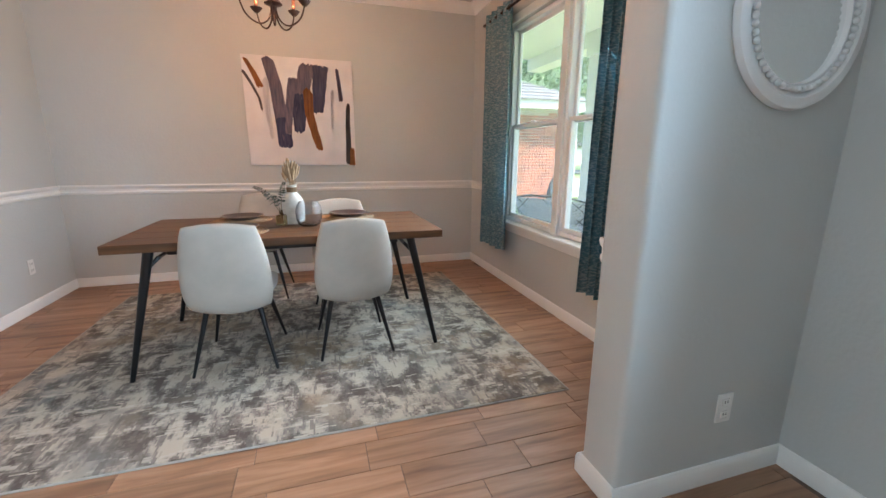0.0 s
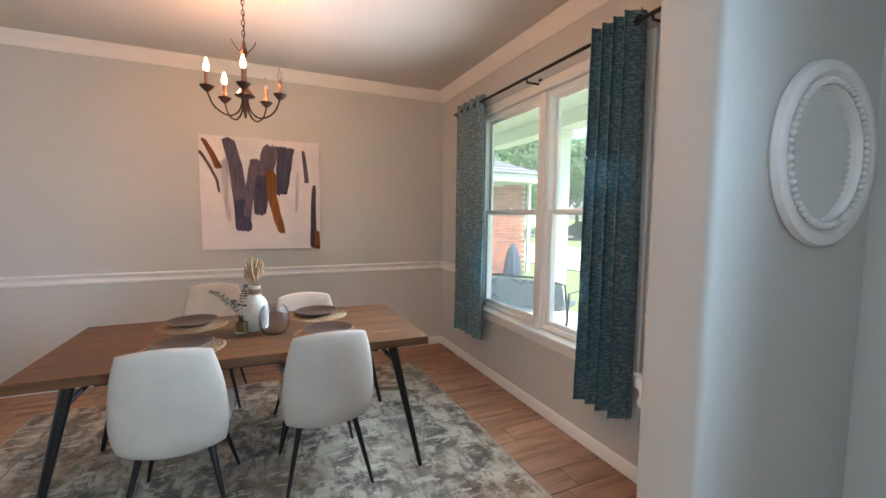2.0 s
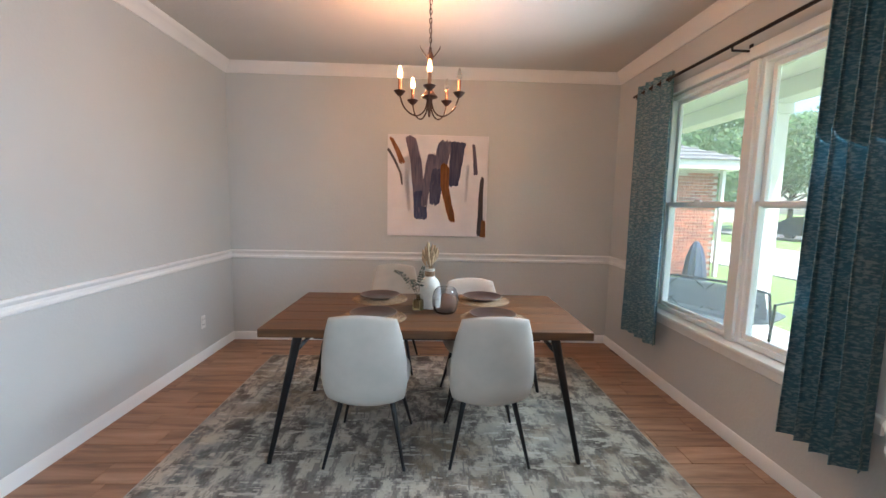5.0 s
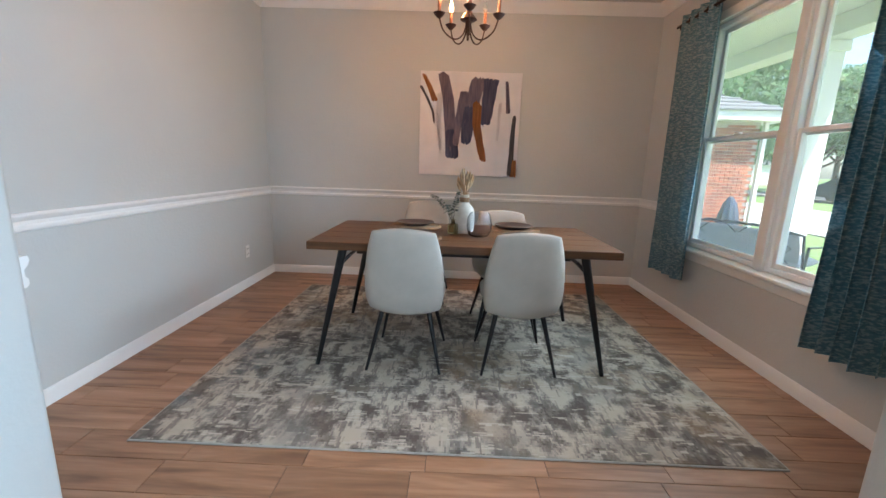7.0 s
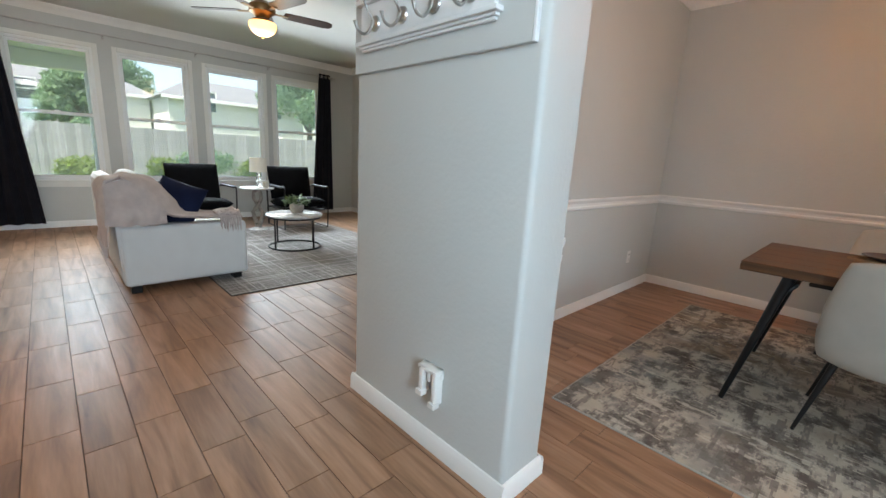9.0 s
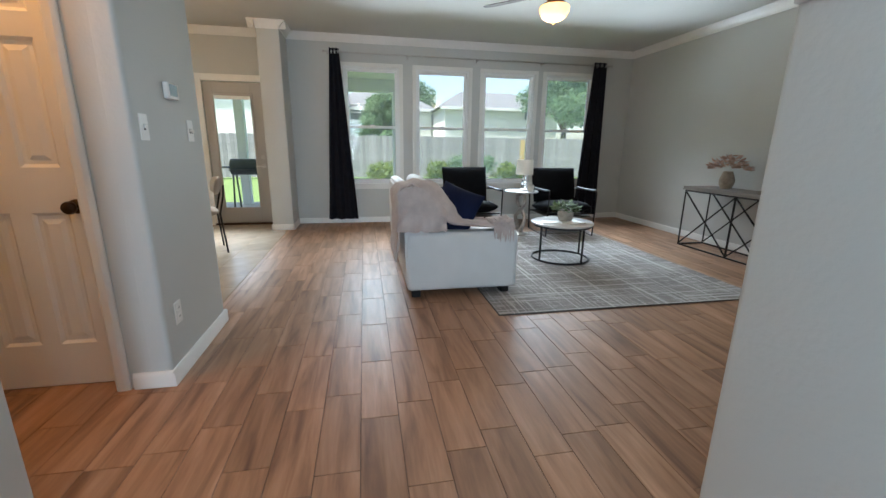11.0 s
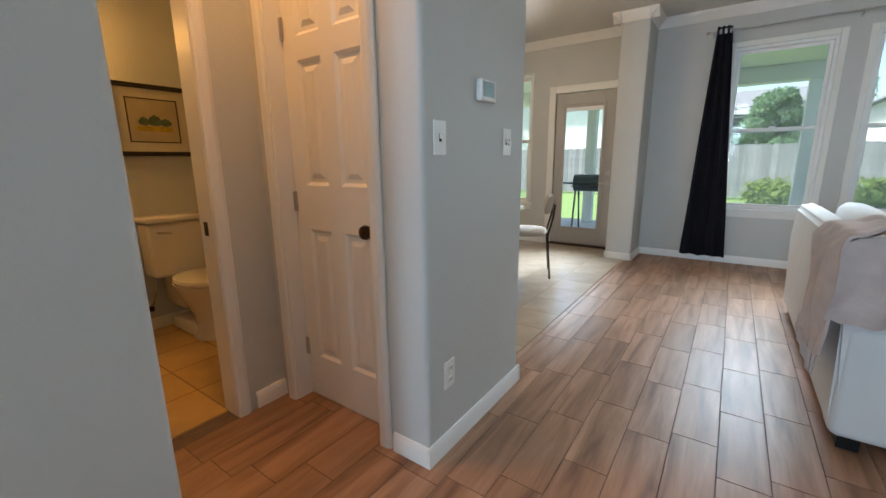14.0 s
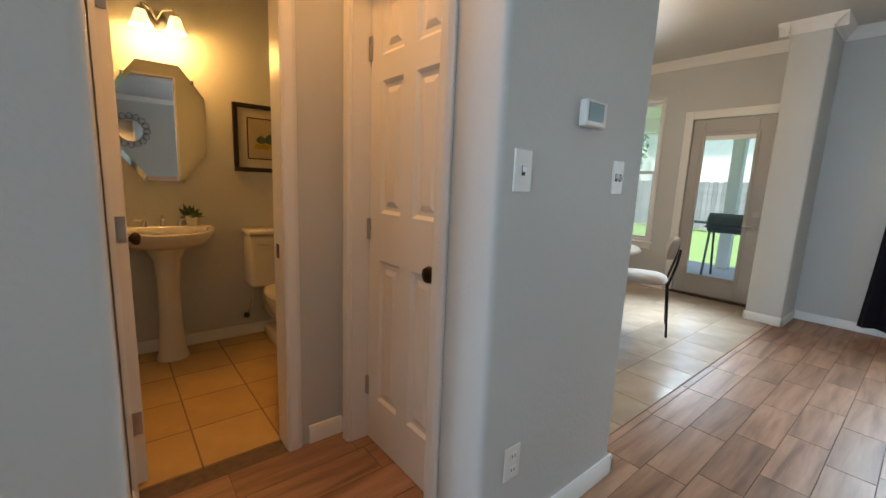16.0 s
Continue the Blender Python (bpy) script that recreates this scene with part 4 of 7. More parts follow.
part("canvas", boxes((0, PS, 0.004, 0.036, 0, 1.0), bevel=0.003), CANVAS, painting, "stretched white canvas")
rnd = random.Random(11)


def stroke(mat, pts, w0, w1, layer):
    """A brush stroke along pts (x, z as fractions of the canvas), with ragged ends."""
    bm = bmesh.new()
    n_, m_ = 26, 8
    rows = []
    for i in range(n_ + 1):
        f = i / n_
        k = min(int(f * (len(pts) - 1)), len(pts) - 2)
        g = f * (len(pts) - 1) - k
        x, z = pts[k][0] * (1 - g) + pts[k + 1][0] * g, pts[k][1] * (1 - g) + pts[k + 1][1] * g
        w = 1.22 * (w0 * (1 - f) + w1 * f) * (0.5 if i in (0, n_) else 1) * (1 + 0.10 * noise.noise(Vector((f * 7, layer, 1))))
        row = []
        for j in range(m_ + 1):
            e = (j / m_ - 0.5)
            end = (0.03 * noise.noise(Vector((j * 1.7, layer * 3.1, i))) if i in (0, 1, n_ - 1, n_) else 0)
            row.append(bm.verts.new(((x + e * w) * PS, 0.004 - 0.0006 * layer - 0.0012 * (1 - abs(2 * e)) * (1 + noise.noise(Vector((e * 30, f * 4, layer)))), z + end)))
        rows.append(row)
    for i in range(n_):
        for j in range(m_):
            bm.faces.new((rows[i][j], rows[i + 1][j], rows[i + 1][j + 1], rows[i][j + 1]))
    bmesh.ops.solidify(bm, geom=list(bm.faces), thickness=0.0006)
    part("brush_stroke", bm, mat, painting, "", True)


stroke(PALE, [(0.20, 0.80), (0.19, 0.55), (0.22, 0.25)], 0.05, 0.03, 1)
stroke(PALE, [(0.80, 0.72), (0.79, 0.50), (0.78, 0.35)], 0.03, 0.02, 1)
stroke(PLUM, [(0.22, 0.99), (0.28, 0.75), (0.31, 0.45), (0.33, 0.20)], 0.085, 0.10, 2)
stroke(NAVY, [(0.32, 0.45), (0.33, 0.30), (0.335, 0.17)], 0.10, 0.11, 3)
stroke(PLUM, [(0.44, 0.82), (0.41, 0.65), (0.37, 0.40), (0.36, 0.30)], 0.07, 0.06, 4)
stroke(PLUM, [(0.58, 0.95), (0.53, 0.75), (0.48, 0.50)], 0.12, 0.11, 5)
stroke(NAVY, [(0.52, 0.68), (0.48, 0.48), (0.47, 0.32)], 0.12, 0.08, 6)
stroke(NAVY, [(0.70, 0.94), (0.68, 0.75), (0.65, 0.50)], 0.12, 0.09, 7)
stroke(RUST, [(0.57, 0.72), (0.57, 0.50), (0.61, 0.32), (0.655, 0.15)], 0.075, 0.055, 8)
stroke(RUST, [(0.03, 0.97), (0.09, 0.86), (0.15, 0.72)], 0.03, 0.05, 2)
stroke(DARKP, [(0.005, 0.86), (0.07, 0.75), (0.13, 0.62), (0.145, 0.51)], 0.025, 0.015, 3)
stroke(PLUM, [(0.85, 0.92), (0.865, 0.78), (0.88, 0.62)], 0.025, 0.035, 2)
stroke(DARKP, [(0.945, 0.60), (0.935, 0.40), (0.935, 0.20), (0.93, 0.01)], 0.03, 0.05, 3)
stroke(RUST, [(0.965, 0.17), (0.965, 0.08), (0.965, 0.005)], 0.04, 0.05, 4)

# chandelier
CANDLE = material("candle_sleeve", (0.30, 0.14, 0.085), 0.5, 0, 20, 0.2)
BULB_ON = glowing("lit_bulb", (1.0, 0.48, 0.17), 5)
BULB_OFF = glass("clear_bulb", (0.96, 0.93, 0.88), 0.02)
CHX, CHY = 0.215, 2.97
lamp = thing("chandelier", (CHX, CHY, 0), "bronze iron five-arm chandelier with candle bulbs, three lit", "chandelier")
part("ceiling_canopy", lathe([(0, CEIL_D - 0.028), (0.02, CEIL_D - 0.03), (0.055, CEIL_D - 0.018), (0.064, CEIL_D - 0.004), (0.064, CEIL_D), (0, CEIL_D)], 28), IRON, lamp, "round bronze canopy", True)
bm = bmesh.new()
z, k = CEIL_D - 0.03, 0
while z > 2.36:
    ax = (1, 0) if k % 2 else (0, 1)
    tube([(ax[0] * 0.008 * math.cos(a), ax[1] * 0.008 * math.cos(a), z - 0.014 + 0.017 * math.sin(a)) for a in [2 * math.pi * i / 12 for i in range(12)]], 0.0022, 5, bm, closed=True)
    z, k = z - 0.027, k + 1
part("chain", bm, IRON, lamp, "bronze chain links", True)
part("cord", tube([(0.004, 0, CEIL_D - 0.02), (-0.006, 0.004, 2.6), (0.006, -0.003, 2.45), (0, 0, 2.33)], 0.002, 6), IRON, lamp, "lamp cord along the chain")
part("stem", lathe([(0, 2.36), (0.008, 2.355), (0.01, 2.33), (0.018, 2.31), (0.02, 2.29), (0.011, 2.275), (0.011, 2.12), (0.016, 2.115), (0.045, 2.075), (0.052, 2.068), (0.045, 2.062), (0.02, 2.055), (0.017, 2.02), (0.010, 1.985), (0.007, 1.955), (0, 1.945)], 20), IRON, lamp, "turned bronze stem", True)
bm = bmesh.new()
for s in (-1, 1):
    tube([(s * 0.01, 0, 2.29), (s * 0.03, 0.01, 2.315), (s * 0.055, 0.0, 2.345), (s * 0.06, -0.008, 2.36)], [0.004, 0.003, 0.003, 0.002], 6, bm)
part("scroll", bm, IRON, lamp, "small bronze scrolls on the stem", True)
for k in range(5):
    a = radians(198 + 72 * k)
    ca, sa = math.cos(a), math.sin(a)
    R = 0.185
    arm = part("arm", tube(curved([(0.012 * ca, 0.012 * sa, 2.045), (0.03 * ca, 0.03 * sa, 1.985), (0.07 * ca, 0.07 * sa, 1.952), (0.115 * ca, 0.115 * sa, 1.958), (0.16 * ca, 0.16 * sa, 1.995), (R * ca, R * sa, 2.06)]), 0.0048, 8), IRON, lamp, "curved bronze arm", True)
    part("drip_cup", lathe([(0, 2.052), (0.012, 2.055), (0.028, 2.072), (0.036, 2.083), (0.033, 2.083), (0.02, 2.077), (0, 2.075)], 20, (R * ca, R * sa, 0)), IRON, arm, "bronze drip cup", True)
    part("candle_sleeve", lathe([(0, 2.075), (0.0105, 2.075), (0.0105, 2.155), (0, 2.155)], 14, (R * ca, R * sa, 0)), CANDLE, arm, "candle-like sleeve", True)
    lit = k in (0, 1, 4)
    part("bulb", lathe([(0, 2.153), (0.008, 2.155), (0.0145, 2.172), (0.0145, 2.185), (0.009, 2.205), (0.003, 2.222), (0, 2.225)], 14, (R * ca, R * sa, 0)), BULB_ON if lit else BULB_OFF, arm, "lit candle bulb" if lit else "unlit clear candle bulb", True)
    if lit:
        bulb_light("chandelier_light", (CHX + R * 1.0 * ca, CHY + R * sa, 2.245), 4.0, 0.02, (1.0, 0.42, 0.15))

# curtains on their rod
TEAL = material("teal_metallic_curtain", (0.085, 0.195, 0.230), 0.5, 0.1, 3.2, 0.0, 0.3, 160, color2=(0.030, 0.080, 0.100), stretch=(14, 14, 20))
t_, n_ = TEAL.node_tree, TEAL.node_tree.nodes
cn, cm, cr, mx = n_.new("ShaderNodeTexNoise"), n_.new("ShaderNodeMapping"), n_.new("ShaderNodeValToRGB"), n_.new("ShaderNodeMixRGB")
cm.inputs["Scale"].default_value = (30, 30, 85)
cn.inputs["Scale"].default_value, cn.inputs["Detail"].default_value, cn.inputs["Roughness"].default_value = 1.3, 4, 0.6
cr.color_ramp.elements[0].position, cr.color_ramp.elements[1].position = 0.49, 0.58
cr.color_ramp.elements[1].color = (0.75, 0.75, 0.75, 1)
mx.inputs[2].default_value = (0.38, 0.46, 0.48, 1)
t_.links.new(n_["Texture Coordinate"].outputs["Object"], cm.inputs[0])
t_.links.new(cm.outputs[0], cn.inputs["Vector"])
t_.links.new(cn.outputs[0], cr.inputs[0])
t_.links.new(cr.outputs[0], mx.inputs[0])
bsdf = n_["Principled BSDF"]
t_.links.new(bsdf.inputs["Base Color"].links[0].from_socket, mx.inputs[1])
t_.links.new(mx.outputs[0], bsdf.inputs["Base Color"])


def curtain(name, x, y0, y1, z0, z1, folds, mat, label, foot=(0, 0), depth=0.035, group="", rings=NICKEL, ring_z=None):
    """A pleated panel that hangs in the plane x from y0 to y1; foot moves its lower corners."""
    ob = thing(name, (x, (y0 + y1) / 2, 0), label, "curtain", group)
    ym = (y0 + y1) / 2

    def cloth(u, v):
        f = 1 - v
        y = (y0 + foot[0] * f) * (1 - u) + (y1 + foot[1] * f) * u - ym
        ph = u * folds * 2 * math.pi
        d = depth * (1 + 0.25 * f) * math.sin(ph) + 0.012 * f * noise.noise(Vector((u * 5, v * 3, x)))
        y += 0.010 * f * noise.noise(Vector((u * 7, v * 2, 3.0))) + 0.012 * math.sin(2 * ph)
        return (d, y, z0 + (z1 - z0) * v + 0.01 * f * noise.noise(Vector((u * 4, 1, x))))

    part("cloth", sheet(cloth, int(folds * 14), 24, 0.003), mat, ob, "", True)
    if ring_z:
        for k in range(int(folds * 2)):
            u = (k + 0.5) / (folds * 2)
            y = y0 * (1 - u) + y1 * u - ym
            ring = tube([(0.022 * math.cos(a), 0, 0.022 * math.sin(a)) for a in [2 * math.pi * i / 16 for i in range(16)]], 0.0035, 6, closed=True)
            bmesh.ops.transform(ring, matrix=Matrix.Translation((0, y, ring_z)) @ Matrix.Rotation(radians(90), 4, "Z"), verts=ring.verts)
            part("grommet", ring, rings, ob, "metal grommet", True)
    return ob


tr_, mx_ = n_.new("ShaderNodeBsdfTranslucent"), n_.new("ShaderNodeMixShader")
tr_.inputs[0].default_value, mx_.inputs[0].default_value = (0.20, 0.50, 0.62, 1), 0.24
t_.links.new(bsdf.outputs[0], mx_.inputs[1])
t_.links.new(tr_.outputs[0], mx_.inputs[2])
t_.links.new(mx_.outputs[0], n_["Material Output"].inputs[0])
DRK = material("dark_bronze_rod", (0.02, 0.016, 0.014), 0.4, 0.6, 15, 0.2)
curtain("curtain", 1.985, 3.46, 3.93, 0.36, 2.44, 4, TEAL, "teal curtain with a silvery woven pattern beside the dining window", (-0.02, 0.0), 0.03, "dining room curtains", DRK, 2.385)
curtain("curtain", 1.985, 1.925, 2.215, 0.37, 2.44, 4, TEAL, "teal curtain with a silvery woven pattern beside the dining window", (-0.02, 0.03), 0.054, "dining room curtains", DRK, 2.385)
rod = thing("curtain_rod", (1.985, 0, 2.385), "dark bronze curtain rod over the dining window", "curtain rod")
part("rod", tube([(0, 1.78, 0), (0, 4.02, 0)], 0.011, 12), DRK, rod, "", True)
part("finial", tube([(0, 1.78, 0), (0, 1.75, 0)], [0.014, 0.014], 12), DRK, rod, "end cap", True)
for y in (1.86, 2.86, 3.97):
    part("bracket", tube([(0, y, -0.012), (0, y, -0.03), (0.05, y, -0.03), (0.118, y, -0.03)], 0.007, 8, boxes((0.108, 0.12, y - 0.012, y + 0.012, -0.07, 0.01), bevel=0.003)), DRK, rod, "rod bracket", True)

# outlets of the dining room and hall


PLASTIC = material("white_plastic", (0.78, 0.77, 0.74), 0.35, 0, 8, 0.03)
DARK = material("dark_slot", (0.03, 0.03, 0.03), 0.6)


def outlet(place, turn, label="white duplex outlet plate on the wall", name="wall_outlet"):
    ob = thing(name, place, label, "outlet", turn=turn)
    part("cover_plate", boxes((-0.036, 0.036, -0.006, 0.0, -0.058, 0.058), bevel=0.003, seg=2), PLASTIC, ob)
    for z in (-0.024, 0.024):
        soc = part("socket", boxes((-0.017, 0.017, -0.009, -0.005, z - 0.015, z + 0.015), bevel=0.004, seg=2), PLASTIC, ob)
        for x in (-0.0065, 0.0065):
            part("slot", boxes((x - 0.0013, x + 0.0013, -0.0096, -0.008, z - 0.003, z + 0.007)), DARK, soc, "dark slot")
    return ob


outlet((1.762, OPEN_F, 0.312), 0)
outlet((DIN_L, 4.0, 0.34), 90)
outlet((-3.195, HALL_Y, 0.335), 180)

# round beaded wall mirror
MIRROR = material("mirror_silver", (0.9, 0.92, 0.92), 0.02, 1.0)
WHITE_WOOD = material("white_painted_wood", (0.76, 0.77, 0.77), 0.45, 0, 12, 0.06, 0.1, 90)
mir = thing("round_mirror", (1.79, OPEN_F, 1.61), "round wall mirror with a white carved beaded frame", "mirror")
bm = lathe([(0.185, 0.0), (0.262, 0.0), (0.268, 0.008), (0.262, 0.024), (0.25, 0.03), (0.232, 0.029), (0.220, 0.016), (0.197, 0.016), (0.194, 0.021), (0.190, 0.020), (0.187, 0.010), (0.185, 0.0)], 72)
bmesh.ops.transform(bm, matrix=Matrix.Rotation(radians(90), 4, "X"), verts=bm.verts)
part("frame", bm, WHITE_WOOD, mir, "white painted round frame", True)
bead = lathe([(0, -0.0098), (0.0056, -0.0081), (0.0092, -0.0035), (0.0098, 0.0), (0.0092, 0.0035), (0.0056, 0.0081), (0, 0.0098)], 10)
bead_ob = part("bead", bead, WHITE_WOOD, mir, "", True)
bead_ob.location = (0.207, -0.024, 0)
for k in range(1, 58):
    a = 2 * math.pi * k / 58
    o = new("bead", bead_ob.data)
    o.parent = mir
    o.matrix_local = pose(0.207 * math.cos(a), -0.024, 0.207 * math.sin(a))
bm = lathe([(0, 0.006), (0.186, 0.006), (0.188, 0.003), (0, 0.003)], 64)
bmesh.ops.transform(bm, matrix=Matrix.Rotation(radians(90), 4, "X"), verts=bm.verts)
part("mirror_glass", bm, MIRROR, mir, "silvered glass")

# ---- living room ----
WHITE_FABRIC = material("white_linen_upholstery", (0.64, 0.64, 0.63), 0.85, 0, 6, 0.05, 0.3, 380)
NAVY_VELVET = material("navy_velvet", (0.007, 0.012, 0.040), 0.8, 0, 8, 0.4, 0.2, 200, spec=0.15)
BLACK_LEATHER = material("black_fabric_cushion", (0.006, 0.0065, 0.008), 0.8, 0, 8, 0.35, 0.2, 150, spec=0.08)
KNIT = material("blush_knit_throw", (0.55, 0.465, 0.43), 0.95, 0, 14, 0.15, 0.8, 160)
MARBLE = material("white_marble", (0.74, 0.73, 0.71), 0.2, 0, 3.0, 0.0, 0.0, 40, color2=(0.60, 0.59, 0.58))
SILVER = material("champagne_silver", (0.50, 0.46, 0.42), 0.3, 0.9, 18, 0.35, 0.2, 40)
CHARCOAL = material("charcoal_blackout_curtain", (0.017, 0.018, 0.025), 0.85, 0, 10, 0.25, 0.3, 250, spec=0.1)


def line_rug_material():
    """Grey-beige pile with thin pale lines that cross unevenly."""
    m = material("lined_rug", (0.27, 0.25, 0.24), 0.95, 0, 3.0, 0.0, 0.4, 400, color2=(0.20, 0.185, 0.18), spec=0.1)
    t, n = m.node_tree, m.node_tree.nodes
    b = n["Principled BSDF"]
    src = b.inputs["Base Color"].links[0].from_socket
    co = n["Texture Coordinate"].outputs["Object"]
    for stretch, lo in (((34, 0.5, 1), 0.58), ((0.5, 34, 1), 0.58), ((80, 2.5, 1), 0.59), ((2.5, 80, 1), 0.59)):
        mp, tx, rp, mx = n.new("ShaderNodeMapping"), n.new("ShaderNodeTexNoise"), n.new("ShaderNodeValToRGB"), n.new("ShaderNodeMixRGB")
        mp.inputs["Scale"].default_value = stretch
        mp.inputs["Rotation"].default_value = (0, 0, 0.02)
        tx.inputs["Scale"].default_value, tx.inputs["Detail"].default_value = 1.0, 3
        rp.color_ramp.elements[0].position, rp.color_ramp.elements[1].position = lo, lo + 0.04
        rp.color_ramp.elements[1].color = (0.75, 0.75, 0.75, 1)
        mx.inputs[2].default_value = (0.52, 0.50, 0.485, 1)
        t.links.new(co, mp.inputs[0])
        t.links.new(mp.outputs[0], tx.inputs["Vector"])
        t.links.new(tx.outputs[0], rp.inputs[0])
        t.links.new(rp.outputs[0], mx.inputs[0])
        t.links.new(src, mx.inputs[1])
        src = mx.outputs[0]
    t.links.new(src, b.inputs["Base Color"])
    return m


rug(-6.45, -3.62, 0.98, 3.27, line_rug_material(), material("dark_rug_binding", (0.10, 0.09, 0.085), 0.9, 0, 30, 0.2), "grey rug with thin pale crossing lines in the living room")

# sofa, its back to the walkway
sofa = thing("sofa", (-4.045, 0.365, 0), "white upholstered sofa with low arms and dark block feet", "sofa")
SL, SD = 1.95, 0.90      # along -x, and from back to front along y


def slab(x0, x1, y0, y1, z0, z1, r=0.03):
    return box(bmesh.new(), x0, x1, y0, y1, z0, z1, r, 4)


part("base", slab(-SL + 0.02, -0.02, 0.03, SD - 0.03, 0.06, 0.30, 0.02), WHITE_FABRIC, sofa, "", True)
for x0, x1 in ((-0.15, 0.0), (-SL, -SL + 0.15)):
    part("arm", slab(x0, x1, 0.0, SD, 0.062, 0.535, 0.035), WHITE_FABRIC, sofa, "padded flat arm", True)
bm = bmesh.new()
back_prof = [(0.0, 0.08), (0.17, 0.08), (0.20, 0.50), (0.13, 0.80), (0.10, 0.835), (0.04, 0.84), (-0.01, 0.81), (-0.02, 0.6)]
for xa, xb in [(-SL + 0.01, -0.012)]:
    a = [bm.verts.new((xa, y, z)) for y, z in back_prof]
    b = [bm.verts.new((xb, y, z)) for y, z in back_prof]
    for i in range(len(back_prof)):
        bm.faces.new((a[i], a[(i + 1) % 8], b[(i + 1) % 8], b[i]))
    bm.faces.new(a)
    bm.faces.new(b)
bmesh.ops.bevel(bm, geom=list(bm.edges), offset=0.02, segments=3, affect="EDGES")
part("backrest", bm, WHITE_FABRIC, sofa, "padded back", True)
for k in range(2):
    xm = -0.15 - 0.825 * (k + 0.5)
    part("seat_cushion", puff(lambda u, v, xm=xm: (xm + u * 0.41, 0.55 + v * 0.355, 0.385 + 0.012 * (1 - u * u) * (1 - v * v)), 0.16, 12, 0.15, 8), WHITE_FABRIC, sofa, "loose seat cushion", True)
    part("back_cushion", puff(lambda u, v, xm=xm: (xm + u * 0.405, 0.27 - 0.05 * v, 0.66 + v * 0.22), 0.17, 12, 0.25, 6), WHITE_FABRIC, sofa, "loose back cushion", True)
for x in (-0.09, -SL + 0.09):
    for y in (0.075, SD - 0.085):
        part("foot", boxes((x - 0.05, x + 0.05, y - 0.035, y + 0.035, 0, 0.062), bevel=0.004), BLACK_METAL, sofa, "dark wooden block foot")


def pillow(name, place, turn, tilt, size, mat, label, lean=0):
    ob = new(name)
    ob.matrix_world = pose(*place, tilt, lean, turn)
    tagged(ob, label, "pillow")
    part("cover", puff(lambda u, v: (u * size / 2 * (1 - 0.06 * (1 - v * v)), 0, v * size / 2 * (1 - 0.06 * (1 - u * u))), 0.16, 12, 0.02, 2.2), mat, ob, "", True)
    return ob


pillow("throw_pillow", (-4.305, 0.78, 0.655), 40, -24, 0.43, NAVY_VELVET, "navy velvet throw pillow leaning on the sofa", 14)
pillow("throw_pillow", (-4.605, 0.64, 0.66), 20, -16, 0.40, NAVY_VELVET, "navy velvet throw pillow behind another on the sofa", 4)


def throw_path(s):
    """Height and depth over the sofa's back and arm, s from the foot behind to the end in front."""
    pts = [(-0.065, 0.40), (-0.05, 0.62), (-0.045, 0.82), (-0.01, 0.872), (0.04, 0.885), (0.09, 0.865), (0.15, 0.80), (0.20, 0.725), (0.26, 0.645), (0.35, 0.59), (0.60, 0.562), (0.86, 0.560)]
    k = min(int(s * (len(pts) - 1)), len(pts) - 2)
    g = s * (len(pts) - 1) - k
    return pts[k][0] * (1 - g) + pts[k + 1][0] * g, pts[k][1] * (1 - g) + pts[k + 1][1] * g


def throw_cloth(u, v):
    y, z = throw_path(v)
    near = 0.006 + 0.012 * math.sin(v * 9)
    wide = 0.48 - 0.30 * max(0, v - 0.55) / 0.45
    x = near - wide * u
    if v > 0.3:
        y += 0.17 * min(1, max(0, (u - 0.12) * 4)) * min(1, (v - 0.3) * 6) * min(1, (1.02 - v) * 3)
    ridge = 0.020 * math.sin(u * 24 + 5 * v + 3 * noise.noise(Vector((u * 2, v * 3, 5)))) + 0.035 * noise.noise(Vector((u * 3.5, v * 5, 2)))
    if v < 0.35:
        y -= abs(ridge)
    else:
        z += abs(ridge) * 0.9
    return (x, y, z)


throw = thing("throw_blanket", (-4.045, 0.365, 0), "blush knitted throw draped over the sofa's back and arm", "blanket")
part("blanket", sheet(throw_cloth, 28, 56, 0.012), KNIT, throw, "soft knitted cloth", True)


def throw_side(u, v):
    """The fold that hangs down over the outer side of the back."""
    y = -0.055 + 0.36 * u
    top = throw_path(0.22 + 0.45 * u)[1]
    low = 0.548 + 0.012 * noise.noise(Vector((u * 6, 2, 7)))
    z = top + (min(low, top - 0.02) - top) * v
    return (-0.012 + 0.032 * min(1, 3 * v) + 0.012 * math.sin(u * 15 + 4 * v) * (0.4 + v) + 0.02 * noise.noise(Vector((u * 5, v * 4, 1))), y - 0.03 * v * (1 - u), z + 0.008 * noise.noise(Vector((u * 9, v, 4))) * v)


